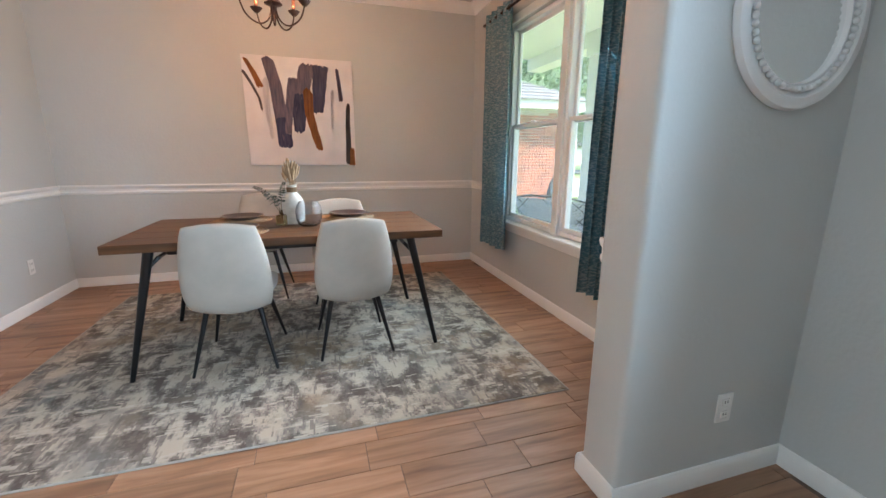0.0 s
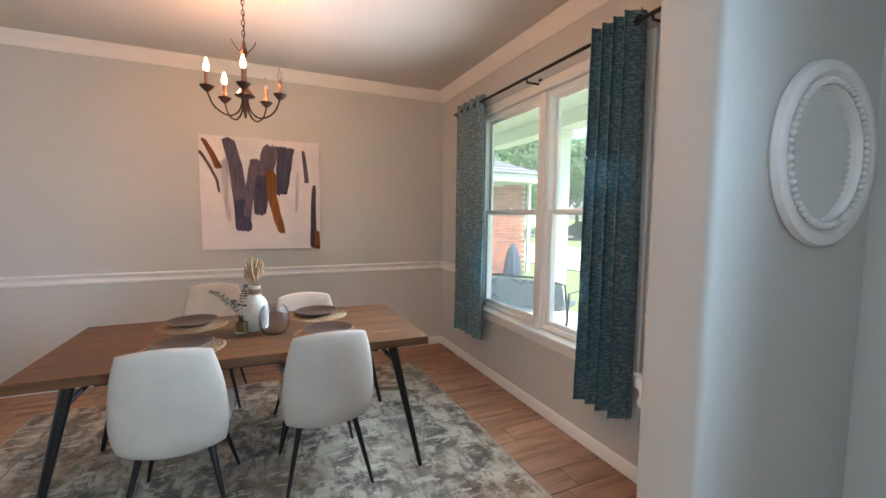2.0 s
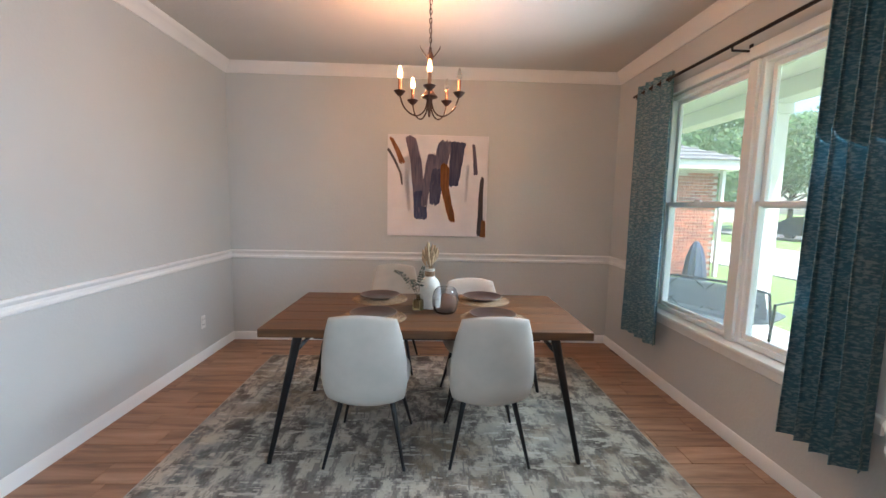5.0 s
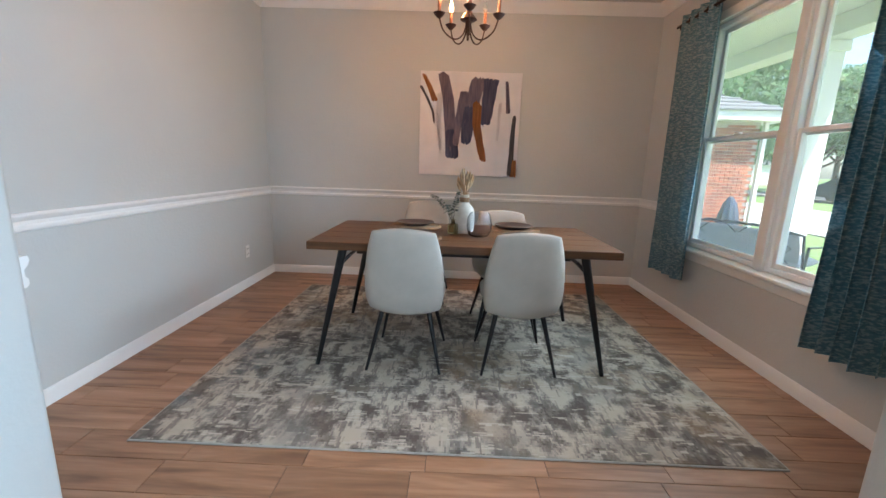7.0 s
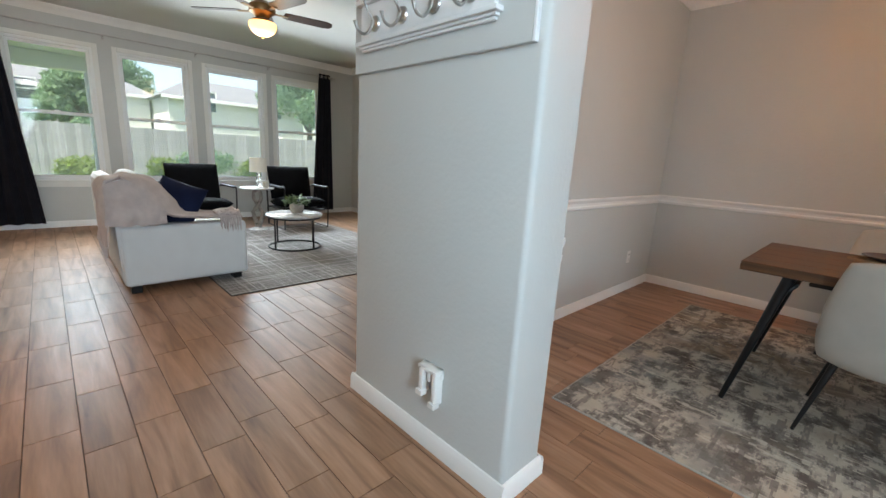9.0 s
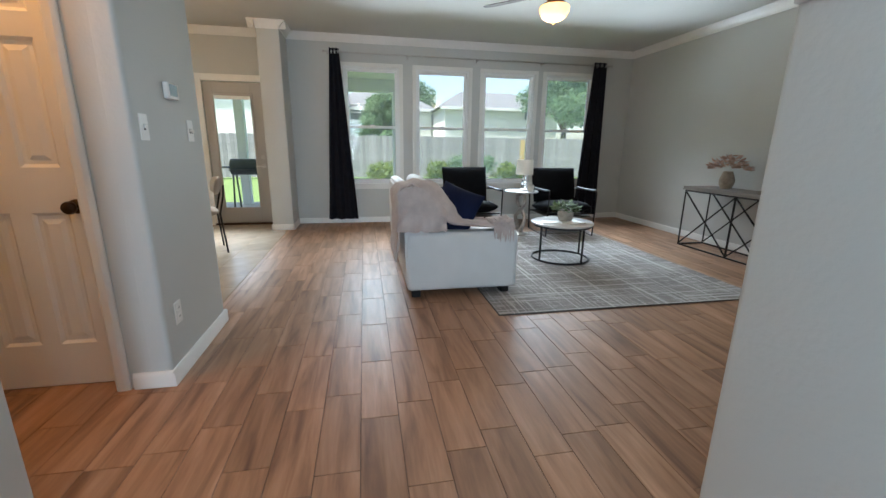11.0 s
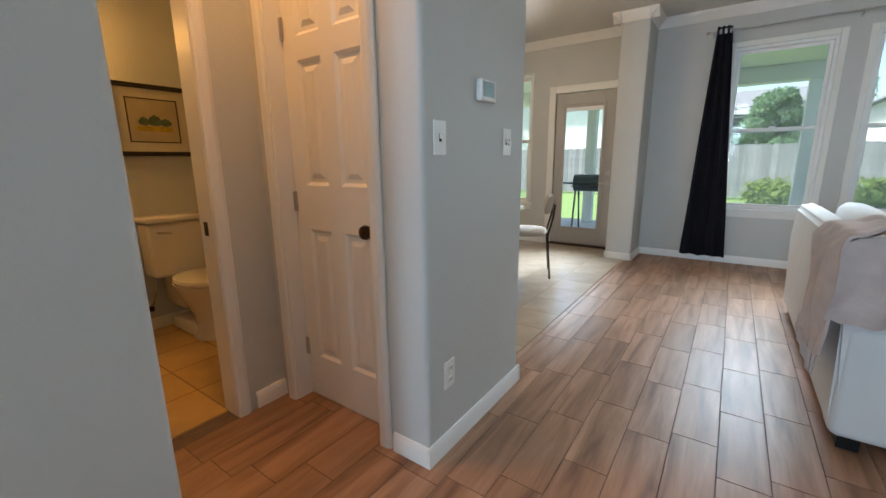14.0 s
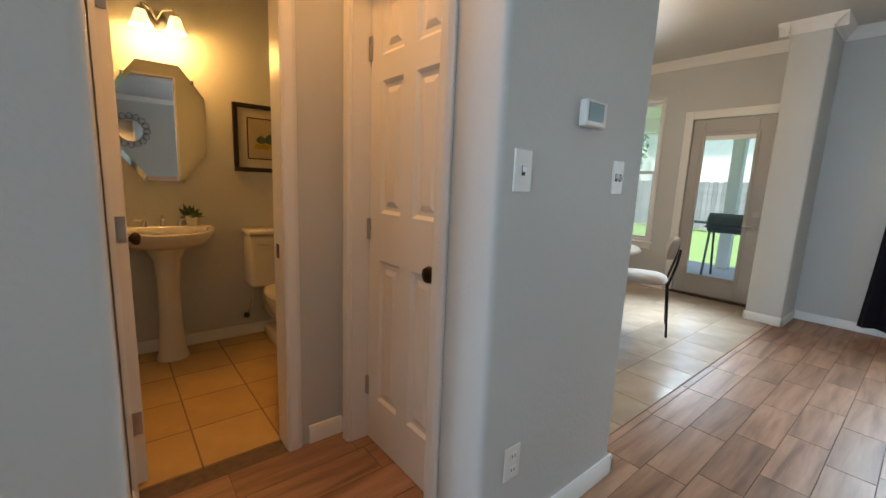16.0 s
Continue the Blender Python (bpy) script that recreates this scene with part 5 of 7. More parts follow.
part("hanging_fold", sheet(throw_side, 26, 18, 0.012), KNIT, throw, "fold hanging over the side", True)
bm = bmesh.new()
rnd = random.Random(3)
for k in range(20):
    y, x = 0.69 + 0.008 * k, 0.018 + rnd.uniform(-0.004, 0.008)
    L = rnd.uniform(0.06, 0.12)
    tube([(x - 0.02, y, 0.585), (x, y, 0.57), (x + 0.006, y + rnd.uniform(-0.01, 0.01), 0.57 - L * 0.6), (x + rnd.uniform(0, 0.012), y + rnd.uniform(-0.015, 0.015), 0.57 - L)], [0.006, 0.007, 0.006, 0.003], 5, bm)
for k in range(22):
    x, y = -0.01 - 0.021 * k, -0.078 + rnd.uniform(-0.006, 0.006)
    tube([(x, y, 0.42), (x + rnd.uniform(-0.006, 0.006), y - 0.006, 0.36), (x + rnd.uniform(-0.012, 0.012), y - 0.004, 0.29 + rnd.uniform(0, 0.03))], [0.008, 0.008, 0.004], 5, bm)
part("fringe", bm, KNIT, throw, "knotted fringe", kind="stuff")


def tassel_lump(u, v):
    return (-0.08 + 0.09 * u, 0.76 + 0.10 * v, 0.60 + 0.03 * noise.noise(Vector((u * 3, v * 3, 0))))


part("bunched_end", puff(tassel_lump, 0.085, 12, 0.5, 2.5), KNIT, throw, "bunched end on the arm", True)


def lounge_chair():
    ob = thing("lounge_armchair", (0, 0, 0), "black cushioned armchair with a slim black metal frame", "armchair", "armchairs by the windows")
    for s in (-1, 1):
        x = s * 0.335
        part("side_frame", tube([(x, 0.36, 0.0), (x, 0.385, 0.60), (x, 0.36, 0.625), (x, -0.30, 0.585), (x, -0.34, 0.56), (x, -0.30, 0.0), (x, 0.36, 0.0)], 0.012, 8, flat=0.8), BLACK_METAL, ob, "bent black steel side frame", True)
        part("arm_pad", boxes((x - 0.022, x + 0.022, -0.20, 0.34, 0.60, 0.622), bevel=0.006), BLACK_METAL, ob, "flat arm rest")
    for y, z in ((0.31, 0.30), (-0.28, 0.27), (-0.33, 0.55)):
        part("cross_bar", tube([(-0.335, y, z), (0.335, y, z)], 0.011, 8), BLACK_METAL, ob, "black steel cross bar", True)
    part("seat_cushion", puff(lambda u, v: (u * 0.315, 0.02 + v * 0.34, 0.365 + 0.03 * v), 0.17, 12, 0.12, 4), BLACK_LEATHER, ob, "plump black seat cushion", True)
    part("back_cushion", puff(lambda u, v: (u * 0.325 * (1 + 0.02 * v), -0.27 - 0.07 * v, 0.64 + v * 0.245), 0.19, 12, 0.02, 3), BLACK_LEATHER, ob, "plump black back cushion", True)
    part("sling", boxes((-0.31, 0.31, -0.30, 0.32, 0.262, 0.272)), BLACK_METAL, ob, "black support sling")
    return ob


armchair = lounge_chair()
armchair.matrix_world = pose(-6.55, 1.50, 0.011, 0, 0, -88)
copy_thing(armchair, pose(-6.42, 2.80, 0.011, 0, 0, -92))

# side table with lamp and cup
MIRROR_TOP = material("white_gloss_top", (0.68, 0.68, 0.68), 0.12, 0, 4, 0.04)
st = thing("side_table", (-6.30, 2.16, 0.011), "round pale side table on a knotted silver pedestal", "side table")
part("tabletop", lathe([(0, 0.585), (0.222, 0.585), (0.228, 0.592), (0.222, 0.602), (0, 0.602)], 40), MIRROR_TOP, st, "round pale glossy top", True)
part("pedestal_foot", lathe([(0, 0), (0.125, 0), (0.13, 0.008), (0.09, 0.02), (0.05, 0.035), (0.035, 0.07), (0, 0.08)], 28), SILVER, st, "round silver foot", True)
for s in (-1, 1):
    part("branch", tube([(0.02 * s, 0, 0.04), (0.075 * s, 0.02 * s, 0.15), (0.05 * s, 0.05 * s, 0.25), (-0.05 * s, 0.02 * s, 0.35), (-0.085 * s, -0.02 * s, 0.44), (-0.03 * s, -0.04 * s, 0.53), (0.05 * s, 0, 0.59)], [0.032, 0.028, 0.026, 0.028, 0.026, 0.024, 0.032], 12), SILVER, st, "twisted silver branch", True)
SHADE = material("white_linen_shade", (0.78, 0.74, 0.66), 0.9, 0, 40, 0.06, 0.3, 300)
CRYSTAL = glass("crystal", (0.95, 0.96, 0.96), 0.02)
tl = thing("table_lamp", (-6.33, 2.20, 0.613), "small table lamp with crystal ball base and white shade", "lamp")
part("base", lathe([(0, 0), (0.055, 0), (0.058, 0.006), (0.05, 0.014), (0.02, 0.018), (0, 0.018)], 24), SILVER, tl, "silver base disc", True)
for z, r in ((0.055, 0.042), (0.125, 0.034), (0.18, 0.026)):
    part("crystal_ball", lathe([(0, z - r)] + [(r * math.cos(a), z + r * math.sin(a)) for a in [radians(d) for d in range(-75, 90, 15)]] + [(0, z + r)], 20), CRYSTAL, tl, "clear crystal ball", True)
part("lamp_stem", lathe([(0, 0.01), (0.006, 0.01), (0.006, 0.26), (0, 0.26)], 10), SILVER, tl, "silver stem", True)
part("shade", lathe([(0.118, 0.215), (0.108, 0.41), (0.105, 0.41), (0.115, 0.215), (0.118, 0.215)], 40), SHADE, tl, "white drum shade", True)
cup = thing("candle_cup", (-6.18, 2.24, 0.613), "small white candle cup on the side table", "cup")
part("cup_body", lathe([(0, 0), (0.036, 0), (0.04, 0.004), (0.04, 0.085), (0.036, 0.085), (0.036, 0.06), (0, 0.06)], 24), CERAMIC, cup, "", True)

# coffee table
ct = thing("coffee_table", (-5.02, 2.135, 0.011), "round white marble coffee table on a black metal ring frame", "coffee table")
part("tabletop", lathe([(0, 0.382), (0.317, 0.382), (0.324, 0.388), (0.324, 0.402), (0.317, 0.407), (0, 0.407)], 64), MARBLE, ct, "white marble top", True)
for name, z in (("top_ring", 0.370), ("base_ring", 0.011)):
    part(name, tube([(0.298 * math.cos(2 * math.pi * i / 48), 0.298 * math.sin(2 * math.pi * i / 48), z) for i in range(48)], 0.011, 8, closed=True), BLACK_METAL, ct, "black steel ring", True)
for k in range(4):
    a = radians(20 + 90 * k)
    part("leg", tube([(0.298 * math.cos(a), 0.298 * math.sin(a), 0.008), (0.298 * math.cos(a), 0.298 * math.sin(a), 0.372)], 0.011, 8), BLACK_METAL, ct, "", True)
CONCRETE = material("beige_concrete_pot", (0.42, 0.37, 0.31), 0.85, 0, 25, 0.3, 0.5, 80)
GREEN = varied("small_plant_leaf", (0.10, 0.16, 0.055), 0.55, 0.3, 20, 0.7, 0.1)
SOIL = material("potting_soil", (0.03, 0.022, 0.016), 0.95, 0, 60, 0.4, 0.6, 90)


def leafy(ob, count, radius, height, size, seed, mat, name="leaves", up=0.4):
    bm, rnd = bmesh.new(), random.Random(seed)
    for k in range(count):
        a, r = rnd.uniform(0, 6.283), radius * math.sqrt(rnd.random())
        c = Vector((r * math.cos(a), r * math.sin(a), height * (0.3 + 0.7 * rnd.random()) * (1 - 0.6 * (r / radius) ** 2)))
        d = Vector((math.cos(a) + rnd.uniform(-0.7, 0.7), math.sin(a) + rnd.uniform(-0.7, 0.7), rnd.uniform(-0.2, 1) * up * 2)).normalized()
        s = d.cross(Vector((rnd.uniform(-0.5, 0.5), rnd.uniform(-0.5, 0.5), 1))).normalized()
        L = size * rnd.uniform(0.7, 1.3)
        nrm = d.cross(s) * 0.0012
        q = [c, c + d * L * 0.45 + s * L * 0.3 + nrm * 4, c + d * L, c + d * L * 0.45 - s * L * 0.3 + nrm * 4]
        vs = [bm.verts.new(p + nrm) for p in q] + [bm.verts.new(p - nrm) for p in q]
        bm.faces.new(vs[:4])
        bm.faces.new(vs[:3:-1])
        for i in range(4):
            bm.faces.new((vs[i], vs[(i + 1) % 4], vs[(i + 1) % 4 + 4], vs[i + 4]))
    return part(name, bm, mat, ob, "", kind="")


pot = thing("potted_plant", (-5.03, 2.17, 0.418), "small leafy green plant in a beige concrete pot", "plant")
part("pot", lathe([(0, 0), (0.055, 0), (0.075, 0.03), (0.085, 0.075), (0.083, 0.115), (0.076, 0.115), (0.075, 0.095), (0, 0.095)], 28), CONCRETE, pot, "beige concrete pot", True)
part("soil", lathe([(0, 0.1), (0.074, 0.097), (0.074, 0.09), (0, 0.09)], 20), SOIL, pot, "dark soil")
lv = leafy(pot, 150, 0.125, 0.13, 0.055, 5, GREEN)
lv.location.z = 0.09
PAPER = material("white_book_cover", (0.70, 0.69, 0.67), 0.5, 0, 8, 0.08)
for nm, x, y, z, turn, w, d, h in (("magazine", -4.90, 2.20, 0.4185, 15, 0.15, 0.20, 0.010), ("magazine", -4.95, 1.98, 0.4185, -20, 0.15, 0.20, 0.008)):
    bk = thing(nm, (x, y, z), "white magazine lying on the coffee table", "magazine", turn=turn)
    part("cover", boxes((-w / 2, w / 2, -d / 2, d / 2, h - 0.0015, h), (-w / 2, w / 2, -d / 2, d / 2, 0, 0.0015), (-w / 2, -w / 2 + 0.002, -d / 2, d / 2, 0.0015, h - 0.0015)), PAPER, bk, "white cover")
    part("page_block", boxes((-w / 2 + 0.003, w / 2 - 0.003, -d / 2 + 0.003, d / 2 - 0.003, 0.0017, h - 0.0017)), CERAMIC, bk, "pages")

# console with crossed braces
GREY_WOOD = material("grey_washed_wood", (0.24, 0.22, 0.20), 0.6, 0, 4, 0.35, 0.3, 30, stretch=(0.6, 8, 8))
con = thing("console_table", (-4.75, 4.17, 0), "grey wood console table with crossed black metal braces", "console table")
part("tabletop", boxes((-0.74, 0.74, -0.20, 0.20, 0.70, 0.745), bevel=0.003), GREY_WOOD, con, "grey washed wood top")
for y in (-0.18, 0.18):
    part("frame", tube([(-0.71, y, 0.012), (0.71, y, 0.012), (0.71, y, 0.69), (-0.71, y, 0.69)], 0.012, 4, closed=True), BLACK_METAL, con, "black steel frame")
    for x0, x1 in ((-0.71, 0), (0, 0.71)):
        part("brace", tube([(x0, y, 0.02), (x1, y, 0.685)], 0.009, 4), BLACK_METAL, con, "black steel diagonal brace")
        part("brace", tube([(x1, y, 0.02), (x0, y, 0.685)], 0.009, 4), BLACK_METAL, con, "black steel diagonal brace")
    part("post", tube([(0, y, 0.012), (0, y, 0.69)], 0.011, 4), BLACK_METAL, con, "black steel post")
for x in (-0.71, 0.71):
    for z in (0.012, 0.69):
        part("end_bar", tube([(x, -0.18, z), (x, 0.18, z)], 0.012, 4), BLACK_METAL, con, "black steel end bar")
fv = thing("flower_vase", (-5.08, 4.17, 0.745), "grey stoneware vase with dusty pink flowers on the console", "vase")
part("vase_body", lathe([(0, 0), (0.05, 0), (0.075, 0.05), (0.08, 0.10), (0.06, 0.16), (0.048, 0.19), (0.05, 0.2), (0.042, 0.2), (0.04, 0.18), (0, 0.17)], 28), CONCRETE, fv, "", True)
PETAL = varied("dusty_pink_petal", (0.55, 0.36, 0.29), 0.7, 0.25, 20, 0.75, 0.1)
lv = leafy(fv, 130, 0.17, 0.20, 0.07, 8, PETAL, "petals", 0.3)
lv.location.z = 0.19

# ceiling fan with light
FAN_BRONZE = material("brushed_bronze", (0.28, 0.16, 0.07), 0.35, 0.9, 10, 0.3)
BLADE = material("dark_walnut_blade", (0.05, 0.02, 0.013), 0.4, 0, 4, 0.4, 0.1, 20, stretch=(1, 12, 12))
BOWL = glowing("lit_glass_bowl", (1.0, 0.52, 0.16), 0.9, (0.9, 0.8, 0.65))
FX, FY = -4.6, 1.68
fan = thing("ceiling_fan", (FX, FY, 0), "bronze ceiling fan with dark blades and a lit glass bowl", "ceiling fan")
part("ceiling_canopy", lathe([(0, CEIL_L), (0.07, CEIL_L), (0.065, CEIL_L - 0.03), (0.03, CEIL_L - 0.055), (0, CEIL_L - 0.055)], 24), FAN_BRONZE, fan, "", True)
part("downrod", lathe([(0.012, CEIL_L - 0.05), (0.012, 2.52)], 12), FAN_BRONZE, fan, "", True)
part("motor", lathe([(0, 2.53), (0.03, 2.525), (0.07, 2.51), (0.115, 2.48), (0.12, 2.45), (0.115, 2.42), (0.08, 2.40), (0.06, 2.37), (0.095, 2.35), (0.10, 2.335), (0, 2.335)], 32), FAN_BRONZE, fan, "", True)
part("light_bowl", lathe([(0.115, 2.335), (0.125, 2.325), (0.122, 2.29), (0.10, 2.25), (0.06, 2.225), (0.015, 2.215), (0, 2.214)], 32), BOWL, fan, "lit amber glass bowl", True)
part("finial", lathe([(0.012, 2.216), (0.014, 2.205), (0.007, 2.195), (0, 2.192)], 12), FAN_BRONZE, fan, "", True)
for k in range(5):
    m = Matrix.Rotation(radians(80 + 72 * k), 4, "Z")
    bm = boxes((0.11, 0.24, -0.022, 0.022, 2.425, 2.432), bevel=0.003)
    bmesh.ops.transform(bm, matrix=m, verts=bm.verts)
    part("blade_arm", bm, FAN_BRONZE, fan, "bronze blade arm")
    bm = bmesh.new()
    outline = [(0.20, -0.05), (0.24, -0.062), (0.60, -0.07), (0.66, -0.05), (0.68, 0.0), (0.66, 0.05), (0.60, 0.07), (0.24, 0.062), (0.20, 0.05)]
    top = [bm.verts.new((x, y, 2.44 - 0.18 * y)) for x, y in outline]
    low = [bm.verts.new((x, y, 2.434 - 0.18 * y)) for x, y in outline]
    bm.faces.new(top)
    bm.faces.new(low[::-1])
    for i in range(9):
        bm.faces.new((top[i], top[(i + 1) % 9], low[(i + 1) % 9], low[i]))
    bmesh.ops.transform(bm, matrix=m, verts=bm.verts)
    part("blade", bm, BLADE, fan, "dark walnut blade")
bulb_light("fan_light", (FX, FY, 2.14), 5, 0.1, (1.0, 0.68, 0.38))

# curtains of the living room
curtain("curtain", WIN_X + 0.11, -0.37, -0.24, 0.075, 2.50, 3.0, CHARCOAL, "charcoal blackout curtain beside the living room windows", (-0.12, 0.19), 0.034, "living room curtains", NICKEL, 2.455)
curtain("curtain", WIN_X + 0.11, 3.70, 3.92, 0.075, 2.50, 3.0, CHARCOAL, "charcoal blackout curtain beside the living room windows", (-0.16, 0.05), 0.03, "living room curtains", NICKEL, 2.455)
rod2 = thing("curtain_rod", (WIN_X + 0.11, 0, 2.455), "slim nickel curtain rod over the four living room windows", "curtain rod")
part("rod", tube([(0, -0.44, 0), (0, 4.0, 0)], 0.009, 10), NICKEL, rod2, "", True)
for y in (-0.45, 4.01):
    part("finial", lathe([(0, -0.018), (0.012, -0.014), (0.018, 0), (0.012, 0.014), (0, 0.018)], 12, (0, y, 0)), NICKEL, rod2, "round end knob", True)
for y in (-0.40, 0.74, 1.8, 2.85, 3.96):
    part("bracket", tube([(0, y, -0.01), (-0.05, y, -0.012), (-0.108, y, -0.012)], 0.006, 8, boxes((-0.11, -0.1, y - 0.012, y + 0.012, -0.04, 0.02))), NICKEL, rod2, "rod bracket", True)

# round wire mirror on the far wall, seen in the bathroom mirror
wm = thing("wire_mirror", (-2.72, LIV_R, 2.0), "round wall mirror framed with looped dark wire", "mirror")
bm = lathe([(0, 0.01), (0.22, 0.01), (0.225, 0.0), (0, 0.0)], 40)
bmesh.ops.transform(bm, matrix=Matrix.Rotation(radians(90), 4, "X"), verts=bm.verts)
part("mirror_glass", bm, MIRROR, wm, "silvered glass")
for k in range(16):
    a = 2 * math.pi * k / 16
    part("wire_loop", tube([((0.29 + 0.065 * math.cos(b)) * math.cos(a) - 0.05 * math.sin(b) * math.sin(a), -0.012, (0.29 + 0.065 * math.cos(b)) * math.sin(a) + 0.05 * math.sin(b) * math.cos(a)) for b in [2 * math.pi * i / 14 for i in range(14)]], 0.006, 5, closed=True), BLACK_METAL, wm, "", True)

# ---- breakfast nook ----
nook_table = thing("nook_table", (-5.25, -2.06, 0.004), "round white pedestal table in the breakfast nook", "table")
part("tabletop", lathe([(0, 0.72), (0.50, 0.72), (0.51, 0.732), (0.50, 0.745), (0, 0.745)], 56), MIRROR_TOP, nook_table, "round white top", True)
part("pedestal", lathe([(0, 0), (0.26, 0), (0.26, 0.015), (0.08, 0.04), (0.04, 0.15), (0.035, 0.5), (0.08, 0.72), (0, 0.72)], 32), MIRROR_TOP, nook_table, "white pedestal", True)
nc = thing("nook_chair", (-5.86, -1.76, 0.004), "white bouclé dining chair with thin black metal legs", "chair", turn=203)
part("seat", puff(lambda u, v: (u * 0.235, v * 0.22, 0.45), 0.08, 12, 0.55, 4), BOUCLE, nc, "round white padded seat", True)
part("backrest", puff(lambda u, v: (u * 0.21, -0.235 + 0.05 * u * u - 0.02 * v, 0.73 + 0.095 * v), 0.06, 12, 0.55, 4), BOUCLE, nc, "curved white padded back", True)
for s in (-1, 1):
    part("back_leg", tube([(s * 0.20, -0.25, 0), (s * 0.175, -0.215, 0.43), (s * 0.17, -0.262, 0.62), (s * 0.165, -0.275, 0.74)], 0.010, 8), BLACK_METAL, nc, "thin black back leg", True)
    part("front_leg", tube([(s * 0.20, 0.20, 0), (s * 0.17, 0.16, 0.42)], 0.010, 8), BLACK_METAL, nc, "thin black front leg", True)

# ---- bathroom ----
PORCELAIN = material("white_porcelain", (0.80, 0.77, 0.70), 0.12, 0, 3, 0.03)
CHROME = material("chrome", (0.75, 0.75, 0.76), 0.1, 1.0)
sink = thing("pedestal_sink", (-2.52, BATH_B, 0.004), "white porcelain pedestal sink with chrome taps", "sink")


def basin_outline(f, drop):
    """The rim's half-oval with a flat back, shrunk by f."""
    pts = []
    for i in range(33):
        a = math.pi * i / 32
        pts.append((-0.285 * f * math.cos(a) * (1 - 0.04 * math.sin(a)), 0.05 + (0.40 * f) * math.sin(a) ** 0.8 + 0.02 * (1 - f), drop))
    return pts


bm = bmesh.new()
levels = [basin_outline(0.72, 0.735), basin_outline(0.93, 0.775), basin_outline(1.0, 0.815), basin_outline(1.0, 0.832), basin_outline(0.985, 0.838), basin_outline(0.88, 0.836), basin_outline(0.80, 0.80), basin_outline(0.55, 0.74), basin_outline(0.2, 0.72)]
rings = [[bm.verts.new(p) for p in l] for l in levels]
for a, b in zip(rings, rings[1:]):
    for i in range(33):
        bm.faces.new((a[i], a[(i + 1) % 33], b[(i + 1) % 33], b[i]))
bm.faces.new(rings[0])
bm.faces.new(rings[-1])
part("basin", bm, PORCELAIN, sink, "oval white basin", True)
part("back_ledge", boxes((-0.275, 0.275, 0.002, 0.085, 0.79, 0.845), bevel=0.012, seg=3), PORCELAIN, sink, "flat ledge for the taps", True)
bm = bmesh.new()
lathe([(0, 0), (0.092, 0), (0.092, 0.02), (0.078, 0.06), (0.064, 0.25), (0.062, 0.50), (0.075, 0.65), (0.12, 0.745), (0, 0.745)], 32, (0, 0.17, 0), bm, (1, 0.9))
part("pedestal", bm, PORCELAIN, sink, "white fluted pedestal", True)
part("faucet", tube([(0, 0.055, 0.84), (0, 0.055, 0.895), (0, 0.075, 0.91), (0, 0.13, 0.895)], [0.016, 0.012, 0.010, 0.008], 12), CHROME, sink, "chrome spout", True)
for s in (-1, 1):
    tap = part("tap_handle", tube([(s * 0.095, 0.05, 0.842), (s * 0.095, 0.05, 0.88)], [0.02, 0.012], 12), CHROME, sink, "chrome tap", True)
    part("tap_lever", tube([(s * 0.095, 0.05, 0.884), (s * 0.15, 0.055, 0.892)], [0.007, 0.005], 8), CHROME, tap, "", True)
plant = thing("succulent_pot", (-2.68, BATH_B + 0.055, 0.850), "small green succulent in a white pot on the sink", "plant")
part("pot", lathe([(0, 0), (0.03, 0), (0.036, 0.065), (0.032, 0.065), (0.03, 0.055), (0, 0.055)], 24), PORCELAIN, plant, "white pot", True)
lv = leafy(plant, 46, 0.03, 0.05, 0.05, 2, GREEN, "leaves", 0.9)
lv.location.z = 0.05
part("drain_pipe", tube([(0.03, 0.10, 0.70), (0.05, 0.06, 0.52), (0.05, 0.0, 0.50)], 0.012, 8), CHROME, sink, "chrome drain", True)

toilet = thing("toilet", (-3.215, BATH_B + 0.02, 0.004), "white two-piece toilet with closed lid", "toilet")
part("tank", box(bmesh.new(), -0.215, 0.215, 0.0, 0.185, 0.40, 0.775, 0.03, 4), PORCELAIN, toilet, "white tank", True)
part("tank_lid", box(bmesh.new(), -0.225, 0.225, -0.006, 0.195, 0.775, 0.815, 0.014, 3), PORCELAIN, toilet, "tank lid", True)
part("flush_lever", tube([(0.16, 0.185, 0.715), (0.16, 0.205, 0.715), (0.12, 0.21, 0.71), (0.085, 0.21, 0.705)], 0.008, 8), CHROME, toilet, "chrome flush lever", True)
part("bowl", lathe([(0, 0.0), (0.115, 0.0), (0.118, 0.02), (0.095, 0.06), (0.10, 0.16), (0.15, 0.28), (0.185, 0.36), (0.19, 0.39), (0, 0.39)], 36, (0, 0.43, 0), None, (1, 1.3)), PORCELAIN, toilet, "white bowl", True)
part("bowl_neck", box(bmesh.new(), -0.11, 0.11, 0.02, 0.30, 0.18, 0.40, 0.03, 3), PORCELAIN, toilet, "", True)
part("base", box(bmesh.new(), -0.115, 0.115, 0.08, 0.42, 0.0, 0.10, 0.025, 3), PORCELAIN, toilet, "", True)
part("seat_lid", lathe([(0, 0.395), (0.188, 0.395), (0.194, 0.41), (0.186, 0.428), (0, 0.434)], 36, (0, 0.435, 0), None, (1, 1.26)), PORCELAIN, toilet, "closed seat and lid", True)
part("supply_hose", tube([(0.17, 0.06, 0.41), (0.185, 0.08, 0.30), (0.20, 0.06, 0.22), (0.21, 0.02, 0.17), (0.21, -0.015, 0.16)], 0.006, 8), CHROME, toilet, "supply hose and valve", True)
